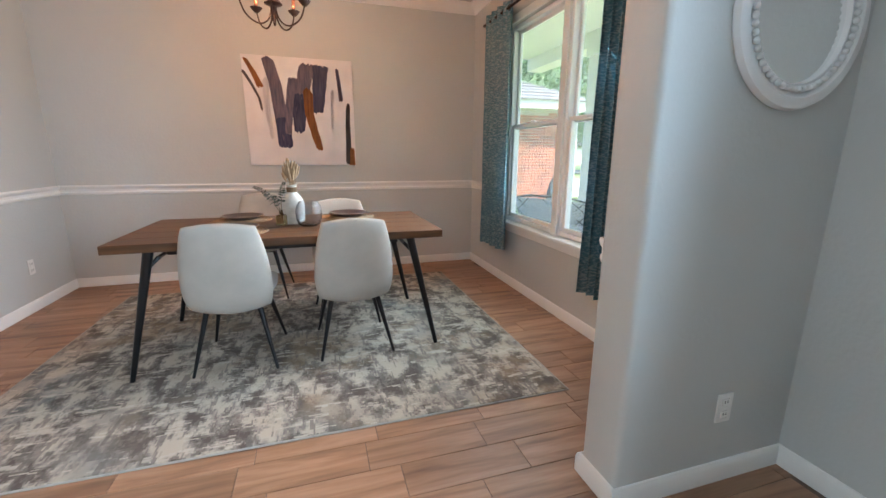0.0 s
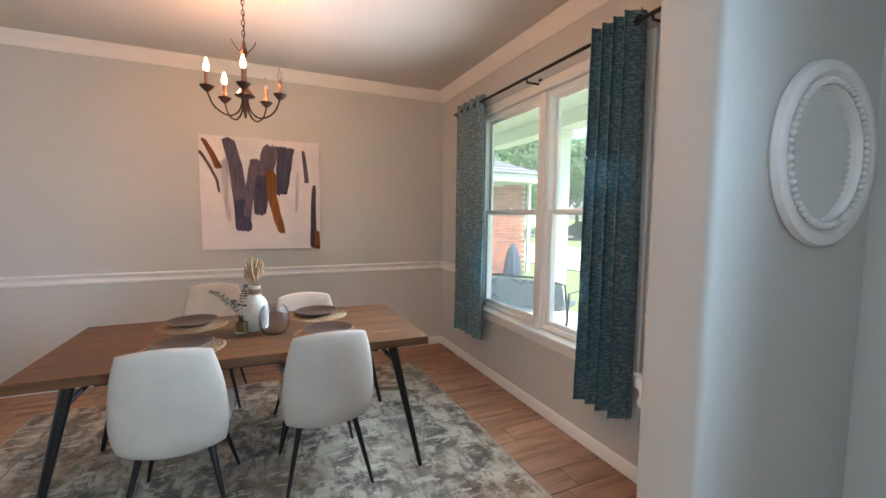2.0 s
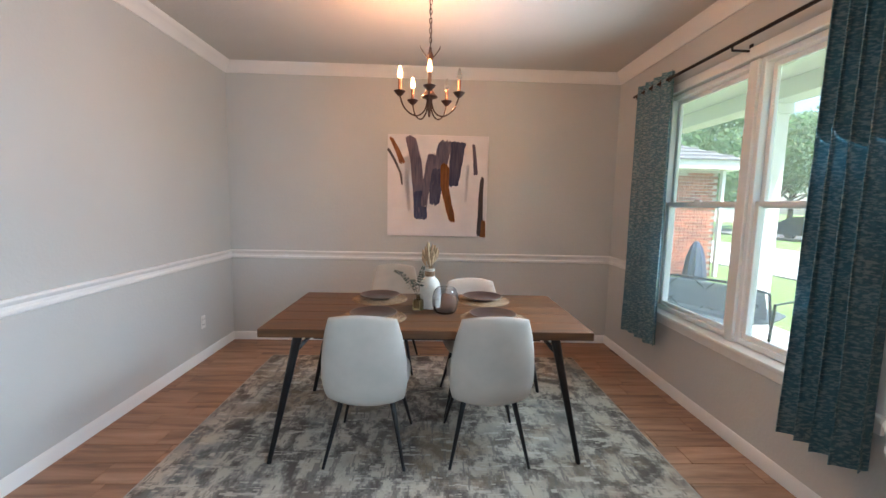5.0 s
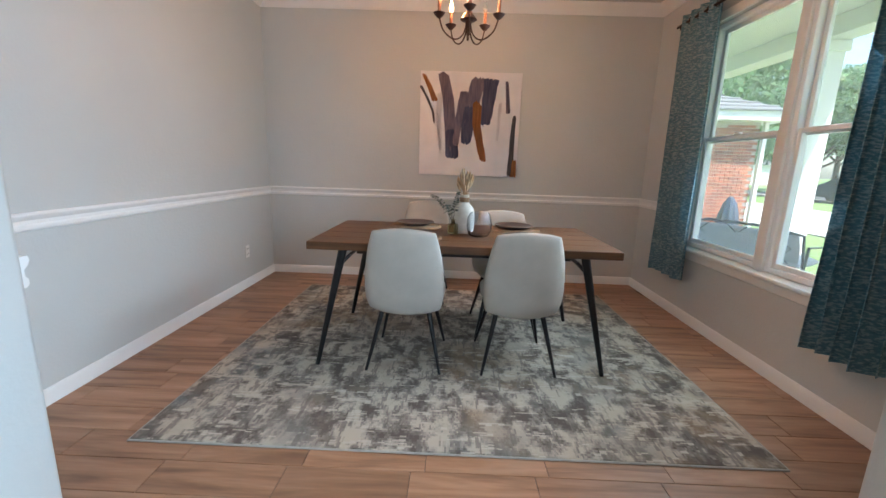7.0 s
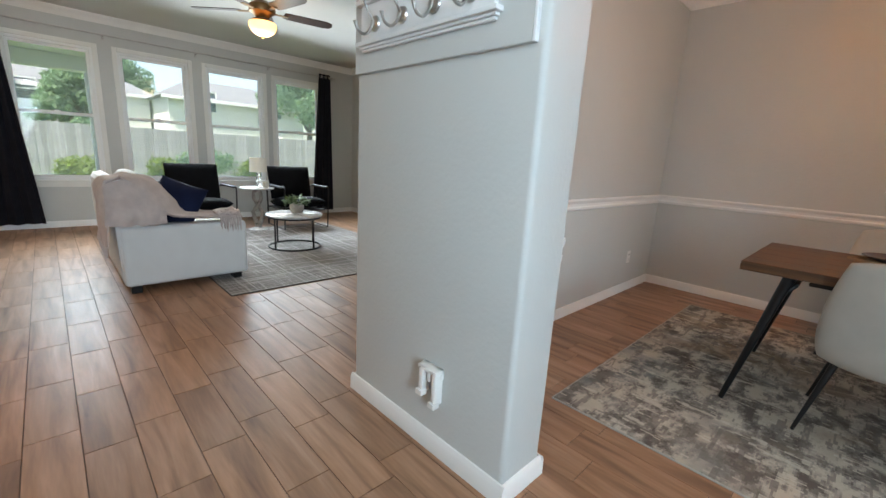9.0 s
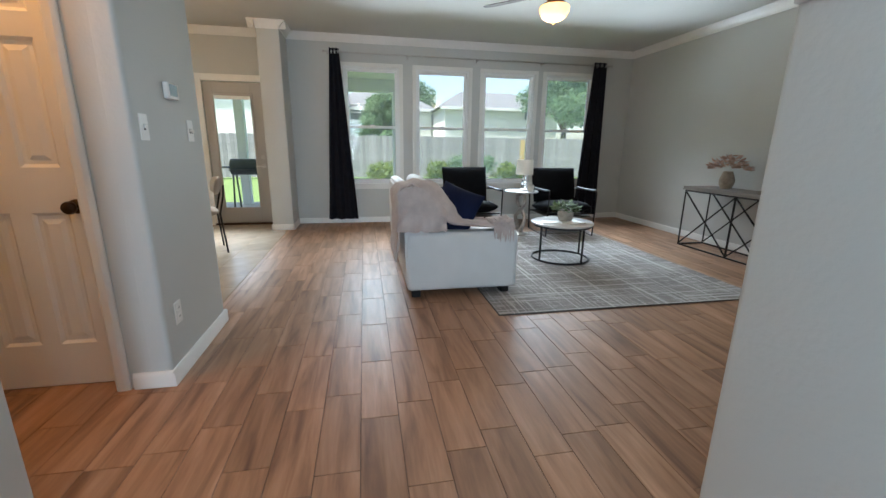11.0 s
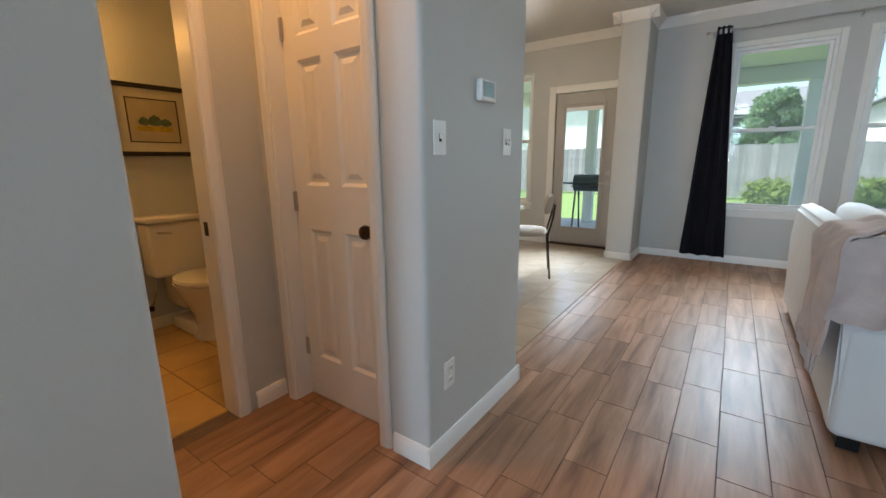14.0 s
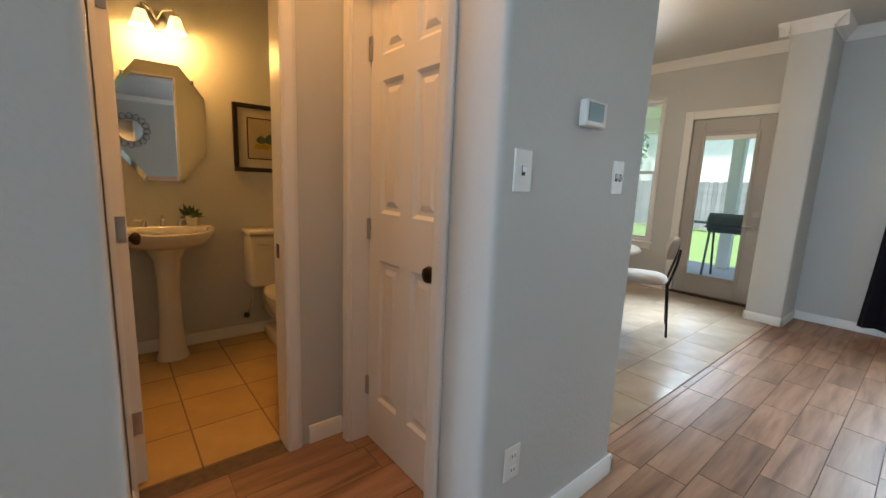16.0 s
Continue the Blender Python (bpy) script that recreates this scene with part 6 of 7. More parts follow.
part("shutoff_valve", lathe([(0, -0.02), (0.02, -0.015), (0.02, 0.015), (0, 0.02)], 12, (0.21, 0.012, 0.16)), BRASS, toilet, "", True)

# bevelled octagonal mirror
om = thing("octagon_mirror", (-2.555, BATH_B, 1.50), "eight-sided frameless bathroom mirror with slanted glass edges", "mirror")


def oct_ring(w, h, cut, y):
    return [(-w + cut, y, -h), (w - cut, y, -h), (w, y, -h + cut * 1.35), (w, y, h - cut * 1.35), (w - cut, y, h), (-w + cut, y, h), (-w, y, h - cut * 1.35), (-w, y, -h + cut * 1.35)]


bm = bmesh.new()
rings = [[bm.verts.new(p) for p in r] for r in (oct_ring(0.245, 0.36, 0.135, 0.001), oct_ring(0.245, 0.36, 0.135, 0.008), oct_ring(0.218, 0.333, 0.124, 0.012))]
for a, b in zip(rings, rings[1:]):
    for i in range(8):
        bm.faces.new((a[i], a[(i + 1) % 8], b[(i + 1) % 8], b[i]))
bm.faces.new(rings[-1])
bm.faces.new(rings[0])
part("mirror_glass", bm, MIRROR, om, "bevelled silvered glass")
for x, z in ((0.18, 0.27), (-0.18, 0.27), (-0.1, -0.36), (0.1, -0.36)):
    part("clip", boxes((x - 0.008, x + 0.008, 0.001, 0.016, z - 0.012, z + 0.012), bevel=0.002), CHROME, om, "chrome clip")

# framed picture
pic = thing("framed_picture", (-3.21, BATH_B, 1.455), "landscape picture of green trees in a dark wooden frame", "picture")
PW2, PH2 = 0.245, 0.235
DARKWOOD = material("espresso_wood", (0.018, 0.011, 0.009), 0.35, 0, 12, 0.3)
MATBOARD = material("cream_mat_board", (0.62, 0.57, 0.44), 0.8, 0, 10, 0.05)
part("frame", boxes((-PW2, PW2, 0.001, 0.024, PH2 - 0.03, PH2), (-PW2, PW2, 0.001, 0.024, -PH2, -PH2 + 0.03), (-PW2, -PW2 + 0.03, 0.001, 0.024, -PH2 + 0.03, PH2 - 0.03), (PW2 - 0.03, PW2, 0.001, 0.024, -PH2 + 0.03, PH2 - 0.03), bevel=0.004), DARKWOOD, pic, "dark frame")
part("mat_board", boxes((-PW2 + 0.028, PW2 - 0.028, 0.001, 0.008, -PH2 + 0.028, PH2 - 0.028)), MATBOARD, pic, "cream mat board")
part("fillet", boxes((-0.155, 0.155, 0.008, 0.011, 0.137, 0.145), (-0.155, 0.155, 0.008, 0.011, -0.145, -0.137), (-0.155, -0.147, 0.008, 0.011, -0.137, 0.137), (0.147, 0.155, 0.008, 0.011, -0.137, 0.137)), DARKWOOD, pic, "dark inner line")
part("print", boxes((-0.147, 0.147, 0.008, 0.0095, -0.137, 0.137)), material("tan_print", (0.50, 0.42, 0.27), 0.7, 0, 6, 0.2), pic, "tan watercolour ground")
INK_G, INK_Y = material("green_watercolour", (0.10, 0.16, 0.09), 0.8, 0, 30, 0.5), material("yellow_watercolour", (0.50, 0.38, 0.05), 0.8, 0, 30, 0.5)
for x, w, h in ((0.06, 0.035, 0.06), (-0.005, 0.045, 0.075), (-0.07, 0.04, 0.055)):
    bm = lathe([(0, 0), (w * 0.7, 0.008), (w, h * 0.4), (w * 0.6, h * 0.8), (0, h)], 14, (x, 0, -0.035), None, (1, 0.02))
    for v in bm.verts:
        v.co.y += 0.0105
    part("painted_tree", bm, INK_G, pic, "green painted tree")
part("painted_field", boxes((-0.11, 0.11, 0.0095, 0.0105, -0.07, -0.035)), INK_Y, pic, "yellow painted field")

# two-lamp vanity light
vl = thing("vanity_light", (-2.565, BATH_B, 2.10), "nickel two-lamp vanity light with lit bell glass shades", "wall lamp")
FROST = glowing("lit_frosted_glass", (1.0, 0.60, 0.22), 1.0, (0.9, 0.85, 0.75))
bm = lathe([(0, 0.0), (0.06, 0.0), (0.058, 0.012), (0.03, 0.022), (0, 0.024)], 28)
bmesh.ops.transform(bm, matrix=Matrix.Rotation(radians(-90), 4, "X"), verts=bm.verts)
part("backplate", bm, NICKEL, vl, "round nickel backplate", True)
for s in (-1, 1):
    arm = part("arm", tube([(0, 0.02, 0.0), (s * 0.03, 0.06, 0.05), (s * 0.075, 0.10, 0.055), (s * 0.085, 0.11, 0.02)], 0.006, 8), NICKEL, vl, "curved nickel arm", True)
    part("socket_cup", lathe([(0, 0.03), (0.022, 0.028), (0.026, 0.005), (0, 0.005)], 16, (s * 0.085, 0.11, 0)), NICKEL, arm, "", True)
    part("shade", lathe([(0.026, 0.012), (0.034, -0.01), (0.042, -0.04), (0.060, -0.075), (0.057, -0.075), (0.038, -0.04), (0.024, 0.0)], 24, (s * 0.085, 0.11, 0)), FROST, arm, "lit frosted bell shade", True)
    bulb_light("vanity_bulb", (-2.565 + s * 0.085, BATH_B + 0.15, 1.985), 3.4, 0.03, (1.0, 0.47, 0.11))

# ---- hall fittings ----


def switch(place, label, toggles=1):
    ob = thing("light_switch", place, label, "switch", turn=180)
    part("cover_plate", boxes((-0.036, 0.036, -0.006, 0.0, -0.058, 0.058), bevel=0.003, seg=2), PLASTIC, ob)
    for k in range(toggles):
        x = (k - (toggles - 1) / 2) * 0.026
        part("toggle", boxes((x - 0.005, x + 0.005, -0.018, -0.005, -0.004 - 0.006 * k, 0.012 - 0.006 * k), bevel=0.002), PLASTIC, ob, "small toggle")
        part("slot", boxes((x - 0.007, x + 0.007, -0.0068, -0.0055, -0.013, 0.013)), DARK, ob, "dark slot round the toggle")
    for z in (-0.035, 0.035):
        part("screw", lathe([(0, -0.0005), (0.003, 0), (0, 0.0005)], 8, (0, -0.0063, z)), NICKEL, ob, "screw head")
    return ob


switch((-3.146, HALL_Y, 1.245), "white toggle switch on the grey hall wall")
switch((-3.660, HALL_Y, 1.245), "white double toggle switch below the thermostat", 2)
th = thing("thermostat", (-3.450, HALL_Y, 1.432), "white thermostat with a small green-grey display", "thermostat", turn=180)
part("housing", box(bmesh.new(), -0.058, 0.058, -0.028, 0, -0.04, 0.04, 0.006, 3), PLASTIC, th, "", True)
part("display", boxes((-0.048, 0.036, -0.0295, -0.027, -0.024, 0.031)), material("lcd", (0.03, 0.085, 0.075), 0.3), th, "dark glossy display")

# coat hook rack
rack = thing("coat_hook_rack", (-1.60, OPEN_W, 1.50), "white moulded coat rack with a row of metal hooks", "coat rack")
part("backboard", boxes((-0.295, 0.607, -0.016, 0, 0.0, 0.52), bevel=0.003), WALL, rack, "grey painted backboard")
part("side_cap", boxes((0.607, 0.618, -0.018, 0, 0.0, 0.52), bevel=0.002), WHITE_WOOD, rack, "thin white edge strip")
RX0, RX1 = -0.225, 0.478
rail = part("hook_rail", boxes((RX0, RX1, -0.034, -0.016, 0.112, 0.245), bevel=0.003), WHITE_WOOD, rack, "white rail behind the hooks")
for za, zb, d in ((0.076, 0.086, 0.030), (0.086, 0.096, 0.038), (0.096, 0.112, 0.050), (0.245, 0.262, 0.050), (0.262, 0.275, 0.040)):
    part("moulding", boxes((RX0 - d + 0.03, RX1 + d - 0.03, -d, -0.016, za, zb), bevel=0.003, seg=2), WHITE_WOOD, rail)
part("shelf", boxes((-0.295, 0.60, -0.13, -0.016, 0.48, 0.50), bevel=0.004), WHITE_WOOD, rack, "narrow shelf")
for k in range(4):
    x = -0.118 + 0.169 * k
    disc = lathe([(0, 0), (0.026, 0), (0.029, 0.004), (0.026, 0.010), (0.012, 0.014), (0, 0.015)], 24)
    bmesh.ops.transform(disc, matrix=Matrix.Translation((x, -0.034, 0.165)) @ Matrix.Rotation(radians(90), 4, "X"), verts=disc.verts)
    hk = part("hook", disc, NICKEL, rack, "round nickel hook base", True)
    pts = curved([(x, -0.048, 0.17), (x, -0.062, 0.14), (x, -0.085, 0.118), (x, -0.115, 0.125), (x, -0.128, 0.155)])
    part("lower_prong", tube(pts, [0.0055] * (len(pts) - 2) + [0.0065, 0.0085], 10), NICKEL, hk, "", True)
    pts = curved([(x, -0.046, 0.17), (x, -0.07, 0.20), (x, -0.10, 0.25), (x, -0.125, 0.30), (x, -0.13, 0.325)])
    part("upper_prong", tube(pts, [0.0045] * (len(pts) - 2) + [0.0055, 0.0075], 10), NICKEL, hk, "", True)

# open low-voltage cable bracket near the floor
br = thing("wall_bracket_plate", (-1.315, OPEN_W, 0.320), "open white plastic wall bracket low on the wall", "wall plate")
for x0, x1, z0, z1 in ((-0.052, -0.028, -0.06, 0.05), (0.022, 0.046, -0.085, 0.05)):
    post = part("side", box(bmesh.new(), x0, x1, -0.042, 0, z0, z1, 0.005, 2), PLASTIC, br, "white upright of the bracket", True)
    part("clip", box(bmesh.new(), x0 - 0.006, x1 + 0.006, -0.052, -0.02, z0 - 0.008, z0 + 0.014, 0.003, 2), PLASTIC, post, "", True)
    part("ear", box(bmesh.new(), x0 - 0.012, x1 + 0.004, -0.016, 0, z1 - 0.03, z1 + 0.012, 0.004, 2), PLASTIC, post, "", True)
part("bridge", box(bmesh.new(), -0.056, 0.05, -0.046, 0, 0.046, 0.062, 0.004, 2), PLASTIC, br, "", True)
part("tongue", box(bmesh.new(), -0.012, 0.006, -0.035, 0, 0.0, 0.05, 0.003, 2), PLASTIC, br, "", True)
part("backing", boxes((-0.03, 0.02, -0.006, 0, -0.05, 0.05)), material("grey_plastic", (0.42, 0.42, 0.45), 0.5, 0, 20, 0.2), br, "grey recessed back")
for x, z in ((-0.040, 0.054), (0.034, 0.054)):
    part("screw", lathe([(0.004, -0.001), (0.004, 0.001), (0, 0.0015)], 8, (x, -0.0465, z)), NICKEL, br, "")

# ---- outdoors ----
GRASS = material("lawn_grass", (0.13, 0.19, 0.055), 0.9, 0, 2.2, 0.0, 0.8, 60, color2=(0.10, 0.165, 0.04))
PAVE = material("pale_concrete", (0.42, 0.40, 0.37), 0.85, 0, 2.0, 0.15, 0.3, 50)
ASPHALT = material("grey_asphalt", (0.10, 0.10, 0.10), 0.9, 0, 5, 0.2, 0.4, 80)
PORCH_WHITE = material("white_exterior_paint", (0.72, 0.72, 0.70), 0.6, 0, 4, 0.06)
SIDING = material("pale_siding", (0.76, 0.74, 0.70), 0.7, 0, 3, 0.08)
SHINGLE = varied("grey_shingle", (0.16, 0.16, 0.17), 0.9, 0.3, 12, 0.7, 0.5, 60)
FENCE_WOOD = varied("weathered_fence_wood", (0.31, 0.30, 0.305), 0.9, 0.2, 4, 0.75, 0.4, 40)
BRICK = varied("red_brick", (0.36, 0.135, 0.085), 0.85, 0.35, 10, 0.7, 0.5, 60)
MORTAR = material("mortar", (0.50, 0.46, 0.41), 0.95, 0, 20, 0.15, 0.4, 90)
BARK = material("tree_bark", (0.10, 0.075, 0.055), 0.95, 0, 10, 0.4, 0.8, 30, stretch=(1, 1, 0.2))
FOLIAGE = varied("tree_foliage", (0.19, 0.31, 0.16), 0.7, 0.25, 6, 0.6, 0.0)
HEDGE = varied("shrub_foliage", (0.20, 0.28, 0.045), 0.7, 0.35, 6, 0.6, 0.0)
G0 = -0.20
for leaf_mat in (FOLIAGE, HEDGE):
    t_, n_ = leaf_mat.node_tree, leaf_mat.node_tree.nodes
    tr, mx = n_.new("ShaderNodeBsdfTranslucent"), n_.new("ShaderNodeMixShader")
    t_.links.new(n_["Principled BSDF"].inputs["Base Color"].links[0].from_socket, tr.inputs[0])
    mx.inputs[0].default_value = 0.6
    t_.links.new(n_["Principled BSDF"].outputs[0], mx.inputs[1])
    t_.links.new(tr.outputs[0], mx.inputs[2])
    t_.links.new(mx.outputs[0], n_["Material Output"].inputs[0])

structure("ground", boxes((-400, 400, -400, 400, G0 - 1.0, G0)), GRASS, "green mown lawn running to the horizon")
structure("pavement", boxes((DIN_R + 0.14, 4.75, 0.5, 7.2, G0, -0.06), bevel=0.01), PAVE, "pale concrete floor of the front porch")
structure("pavement", boxes((9.0, 15.5, 3.0, 40, G0, G0 + 0.04)), PAVE, "pale concrete driveway and path")
structure("road", boxes((21.5, 27.5, -60, 90, G0, G0 + 0.015)), ASPHALT, "grey asphalt street with parked cars")
structure("pavement", boxes((21.2, 21.5, -60, 90, G0, G0 + 0.13), bevel=0.02), PAVE, "concrete kerb along the street")
structure("pavement", boxes((-10.6, WIN_X - 0.15, -5, 0.95, G0, -0.05), bevel=0.01), PAVE, "pale concrete patio slab behind the house")

# porches
structure("ceiling", boxes((DIN_R + 0.41, 4.75, 0.5, 7.4, 2.93, 3.0)), PORCH_WHITE, "white boarded ceiling of the front porch")
porch = tagged(new("porch_frame"), "white front porch columns under a boxed beam", "porch", kind="structure")
part("beam", boxes((4.25, 4.55, 0.5, 7.4, 2.72, 2.929), bevel=0.008), PORCH_WHITE, porch, "white boxed beam")
for y in (1.0, 5.45):
    part("column", boxes((4.27, 4.53, y - 0.13, y + 0.13, -0.06, 2.72), (4.24, 4.56, y - 0.16, y + 0.16, -0.06, 0.12), (4.24, 4.56, y - 0.16, y + 0.16, 2.60, 2.718), bevel=0.006), PORCH_WHITE, porch, "square white column")
structure("ceiling", boxes((-10.5, WIN_X - 0.15, -5, 0.92, 2.52, 2.60)), PORCH_WHITE, "white boarded ceiling of the back patio")
patio = tagged(new("patio_frame"), "white patio posts under a boxed beam", "patio cover", kind="structure")
part("beam", boxes((-10.4, -10.15, -5, 0.92, 2.28, 2.517), bevel=0.008), PORCH_WHITE, patio, "white boxed beam")
for y in (0.78, -2.38):
    part("post", boxes((-10.36, -10.19, y - 0.085, y + 0.085, -0.05, 2.28), bevel=0.006), PORCH_WHITE, patio, "square white post")
part("downspout", tube([(-10.5, 0.98, 2.5), (-10.45, 1.0, 2.25), (-10.25, 0.93, 2.05), (-10.25, 0.93, -0.1)], 0.035, 8), PORCH_WHITE, patio, "white downspout", True)
structure("house_roof", boxes((WIN_X - 0.3, DIN_R + 0.4, -5, LIV_R + 0.5, 2.91, 3.0)), SHINGLE, "grey shingled roof deck over the rooms")

# brick garage wing
wing = tagged(new("brick_wing"), "red brick garage wing with white fascia and grey hip roof", "house")
part("wall", boxes((1.0, 7.22, 10.25, 10.5, G0, 2.42), (6.98, 7.22, 10.5, 17.0, G0, 2.42)), MORTAR, wing, "mortar bed behind the bricks")
part("fascia", boxes((0.6, 7.62, 9.83, 9.87, 2.40, 2.60), (7.58, 7.62, 9.87, 17.4, 2.40, 2.60)), PORCH_WHITE, wing, "white fascia board")
part("soffit", boxes((0.6, 7.58, 9.87, 10.25, 2.40, 2.43), (7.22, 7.58, 10.25, 17.4, 2.40, 2.43)), PORCH_WHITE, wing, "white soffit")
bm = bmesh.new()
q = [bm.verts.new(p) for p in ((0.5, 9.78, 2.60), (7.68, 9.78, 2.60), (7.68, 17.5, 2.60), (0.5, 17.5, 2.60), (3.9, 13.6, 4.25), (4.2, 13.6, 4.25))]
for f in ((0, 1, 5, 4), (1, 2, 5), (2, 3, 4, 5), (3, 0, 4), (3, 2, 1, 0)):
    bm.faces.new([q[i] for i in f])
part("roof", bm, SHINGLE, wing, "grey shingled hip roof")
for k in range(14):
    f = k / 14
    bm = sweep([(0, 0), (0.012, -0.01), (0.012, 0.02), (0, 0.03)], (0.5 + 3.4 * f + 0.02, 9.78 + 3.82 * f, 2.612 + 1.65 * f), (7.68 - 3.48 * f - 0.02, 9.78 + 3.82 * f, 2.612 + 1.65 * f), (0, -1, 0))
    part("shingle_course", bm, SHINGLE, wing)
part("downspout", boxes((7.24, 7.33, 10.12, 10.22, G0, 2.4), bevel=0.01), PORCH_WHITE, wing, "white downspout at the corner")
bw, bh, bd = 0.2, 0.062, 0.02
me = bpy.data.meshes.new("brick")
bmb = boxes((0, bw, -bd, 0.004, 0, bh))
bmb.to_mesh(me)
bmb.free()
me.materials.append(BRICK)
n_bricks = 0
for row in range(35):
    z = G0 + 0.01 + row * 0.0745
    for col in range(9):
        x = 7.21 - bw - col * 0.2125 - (0.106 if row % 2 else 0)
        if n_bricks < 300:
            ob = new("brick", me)
            ob.parent = wing
            ob.location = (x, 10.25, z)
            n_bricks += 1

# covered grill beside the brick wall
cover = thing("covered_grill", (6.5, 9.75, G0), "dark blue fabric cover over a standing grill", "grill cover")
bm = lathe([(0, 0.92), (0.05, 0.9), (0.13, 0.75), (0.19, 0.5), (0.23, 0.2), (0.25, 0.0), (0, 0.0)], 30)
for v in bm.verts:
    r = math.hypot(v.co.x, v.co.y)
    if r > 0.1:
        s = 1 + 0.08 * math.cos(9 * math.atan2(v.co.y, v.co.x))
        v.co.x, v.co.y = v.co.x * s, v.co.y * s
part("fabric_cover", bm, material("navy_cover", (0.03, 0.045, 0.08), 0.7, 0, 6, 0.3, 0.2, 40), cover, "", True)

# porch chairs
GREY_CUSHION = material("grey_outdoor_cushion", (0.42, 0.43, 0.45), 0.9, 0, 10, 0.15, 0.4, 200)


def porch_chair(place, turn, w, label):
    ob = thing("porch_chair" if w < 0.8 else "porch_loveseat", place, label, "outdoor chair", turn=turn)
    for s in (-1, 1):
        part("side_frame", tube([(s * w / 2, 0.28, 0), (s * w / 2, 0.30, 0.60), (s * w / 2, -0.20, 0.62), (s * w / 2, -0.30, 0.0)], 0.014, 8), BLACK_METAL, ob, "dark metal side frame", True)
    part("back_frame", tube([(-w / 2, -0.24, 0.40), (-w / 2, -0.35, 0.74), (-w / 4, -0.365, 0.79), (w / 4, -0.365, 0.79), (w / 2, -0.35, 0.74), (w / 2, -0.24, 0.40)], 0.014, 8), BLACK_METAL, ob, "arched dark metal back", True)
    for k in range(3):
        x = -w / 2 + w * (k + 0.5) / 3
        part("lattice_bar", tube([(x - w / 10, -0.25, 0.42), (x + w / 12, -0.31, 0.60), (x - w / 12, -0.355, 0.76)], 0.006, 6), BLACK_METAL, ob, "", True)
        part("lattice_bar", tube([(x + w / 10, -0.25, 0.42), (x - w / 12, -0.31, 0.60), (x + w / 12, -0.355, 0.76)], 0.006, 6), BLACK_METAL, ob, "", True)
    part("seat_cushion", puff(lambda u, v: (u * w * 0.47, v * 0.28, 0.44), 0.13, 10, 0.1, 5), GREY_CUSHION, ob, "grey seat cushion", True)
    part("back_cushion", puff(lambda u, v: (u * w * 0.46, -0.255 - 0.05 * v, 0.60 + 0.15 * v), 0.12, 10, 0.12, 5), GREY_CUSHION, ob, "grey back cushion", True)


porch_chair((3.35, 4.6, -0.06), -60, 1.1, "dark metal porch loveseat with grey cushions")
porch_chair((3.45, 3.2, -0.06), -70, 0.6, "dark metal porch chair with grey cushions")

# barrel grill on the patio
STEEL = material("dark_grill_steel", (0.10, 0.11, 0.12), 0.55, 0.4, 8, 0.3)
grill = thing("barrel_grill", (-9.3, -2.05, -0.05), "dark steel barrel grill with a chimney on the patio", "grill")
part("barrel", tube([(0, -0.30, 0.82), (0, 0.30, 0.82)], 0.145, 24), STEEL, grill, "", True)
part("side_shelf", boxes((-0.14, 0.14, -0.58, -0.31, 0.80, 0.82)), STEEL, grill, "steel side shelf")
part("front_shelf", boxes((0.145, 0.28, -0.28, 0.28, 0.76, 0.78)), STEEL, grill, "steel front shelf")
part("chimney", tube([(0, 0.2, 0.95), (0, 0.2, 1.18)], 0.04, 12), STEEL, grill, "short chimney", True)
for y in (-0.26, 0.26):
    for x in (-0.13, 0.13):
        part("leg", tube([(x * 1.6, y, 0), (x * 0.7, y, 0.70)], 0.016, 6), STEEL, grill, "steel leg")

# garden fence
fence = tagged(new("garden_fence"), "weathered grey wooden board fence behind the garden", "fence")
bmb = boxes((-0.012, 0.012, 0, 0.138, 0, 1.72))
me = bpy.data.meshes.new("board")
bmb.to_mesh(me)
bmb.free()
me.materials.append(FENCE_WOOD)
rnd = random.Random(9)
for k in range(190):
    ob = new("board", me)
    ob.parent = fence
    ob.location = (-19.0 + rnd.uniform(-0.006, 0.006), -9 + k * 0.143, G0 + 0.08 + rnd.uniform(-0.015, 0.015))
part("board", boxes((-18.985, -18.955, 7.02, 7.22, G0 + 0.08, 1.52), bevel=0.004), material("fresh_cedar", (0.52, 0.36, 0.14), 0.8, 0, 6, 0.2), fence, "newer yellow cedar board")
for z in (0.3, 1.3):
    part("rail", boxes((-19.06, -19.02, -9, 18.2, z, z + 0.09)), FENCE_WOOD, fence, "fence rail")
for k in range(12):
    part("post", boxes((-19.11, -19.02, -8.9 + k * 2.4, -8.81 + k * 2.4, G0, 1.5)), FENCE_WOOD, fence, "fence post")


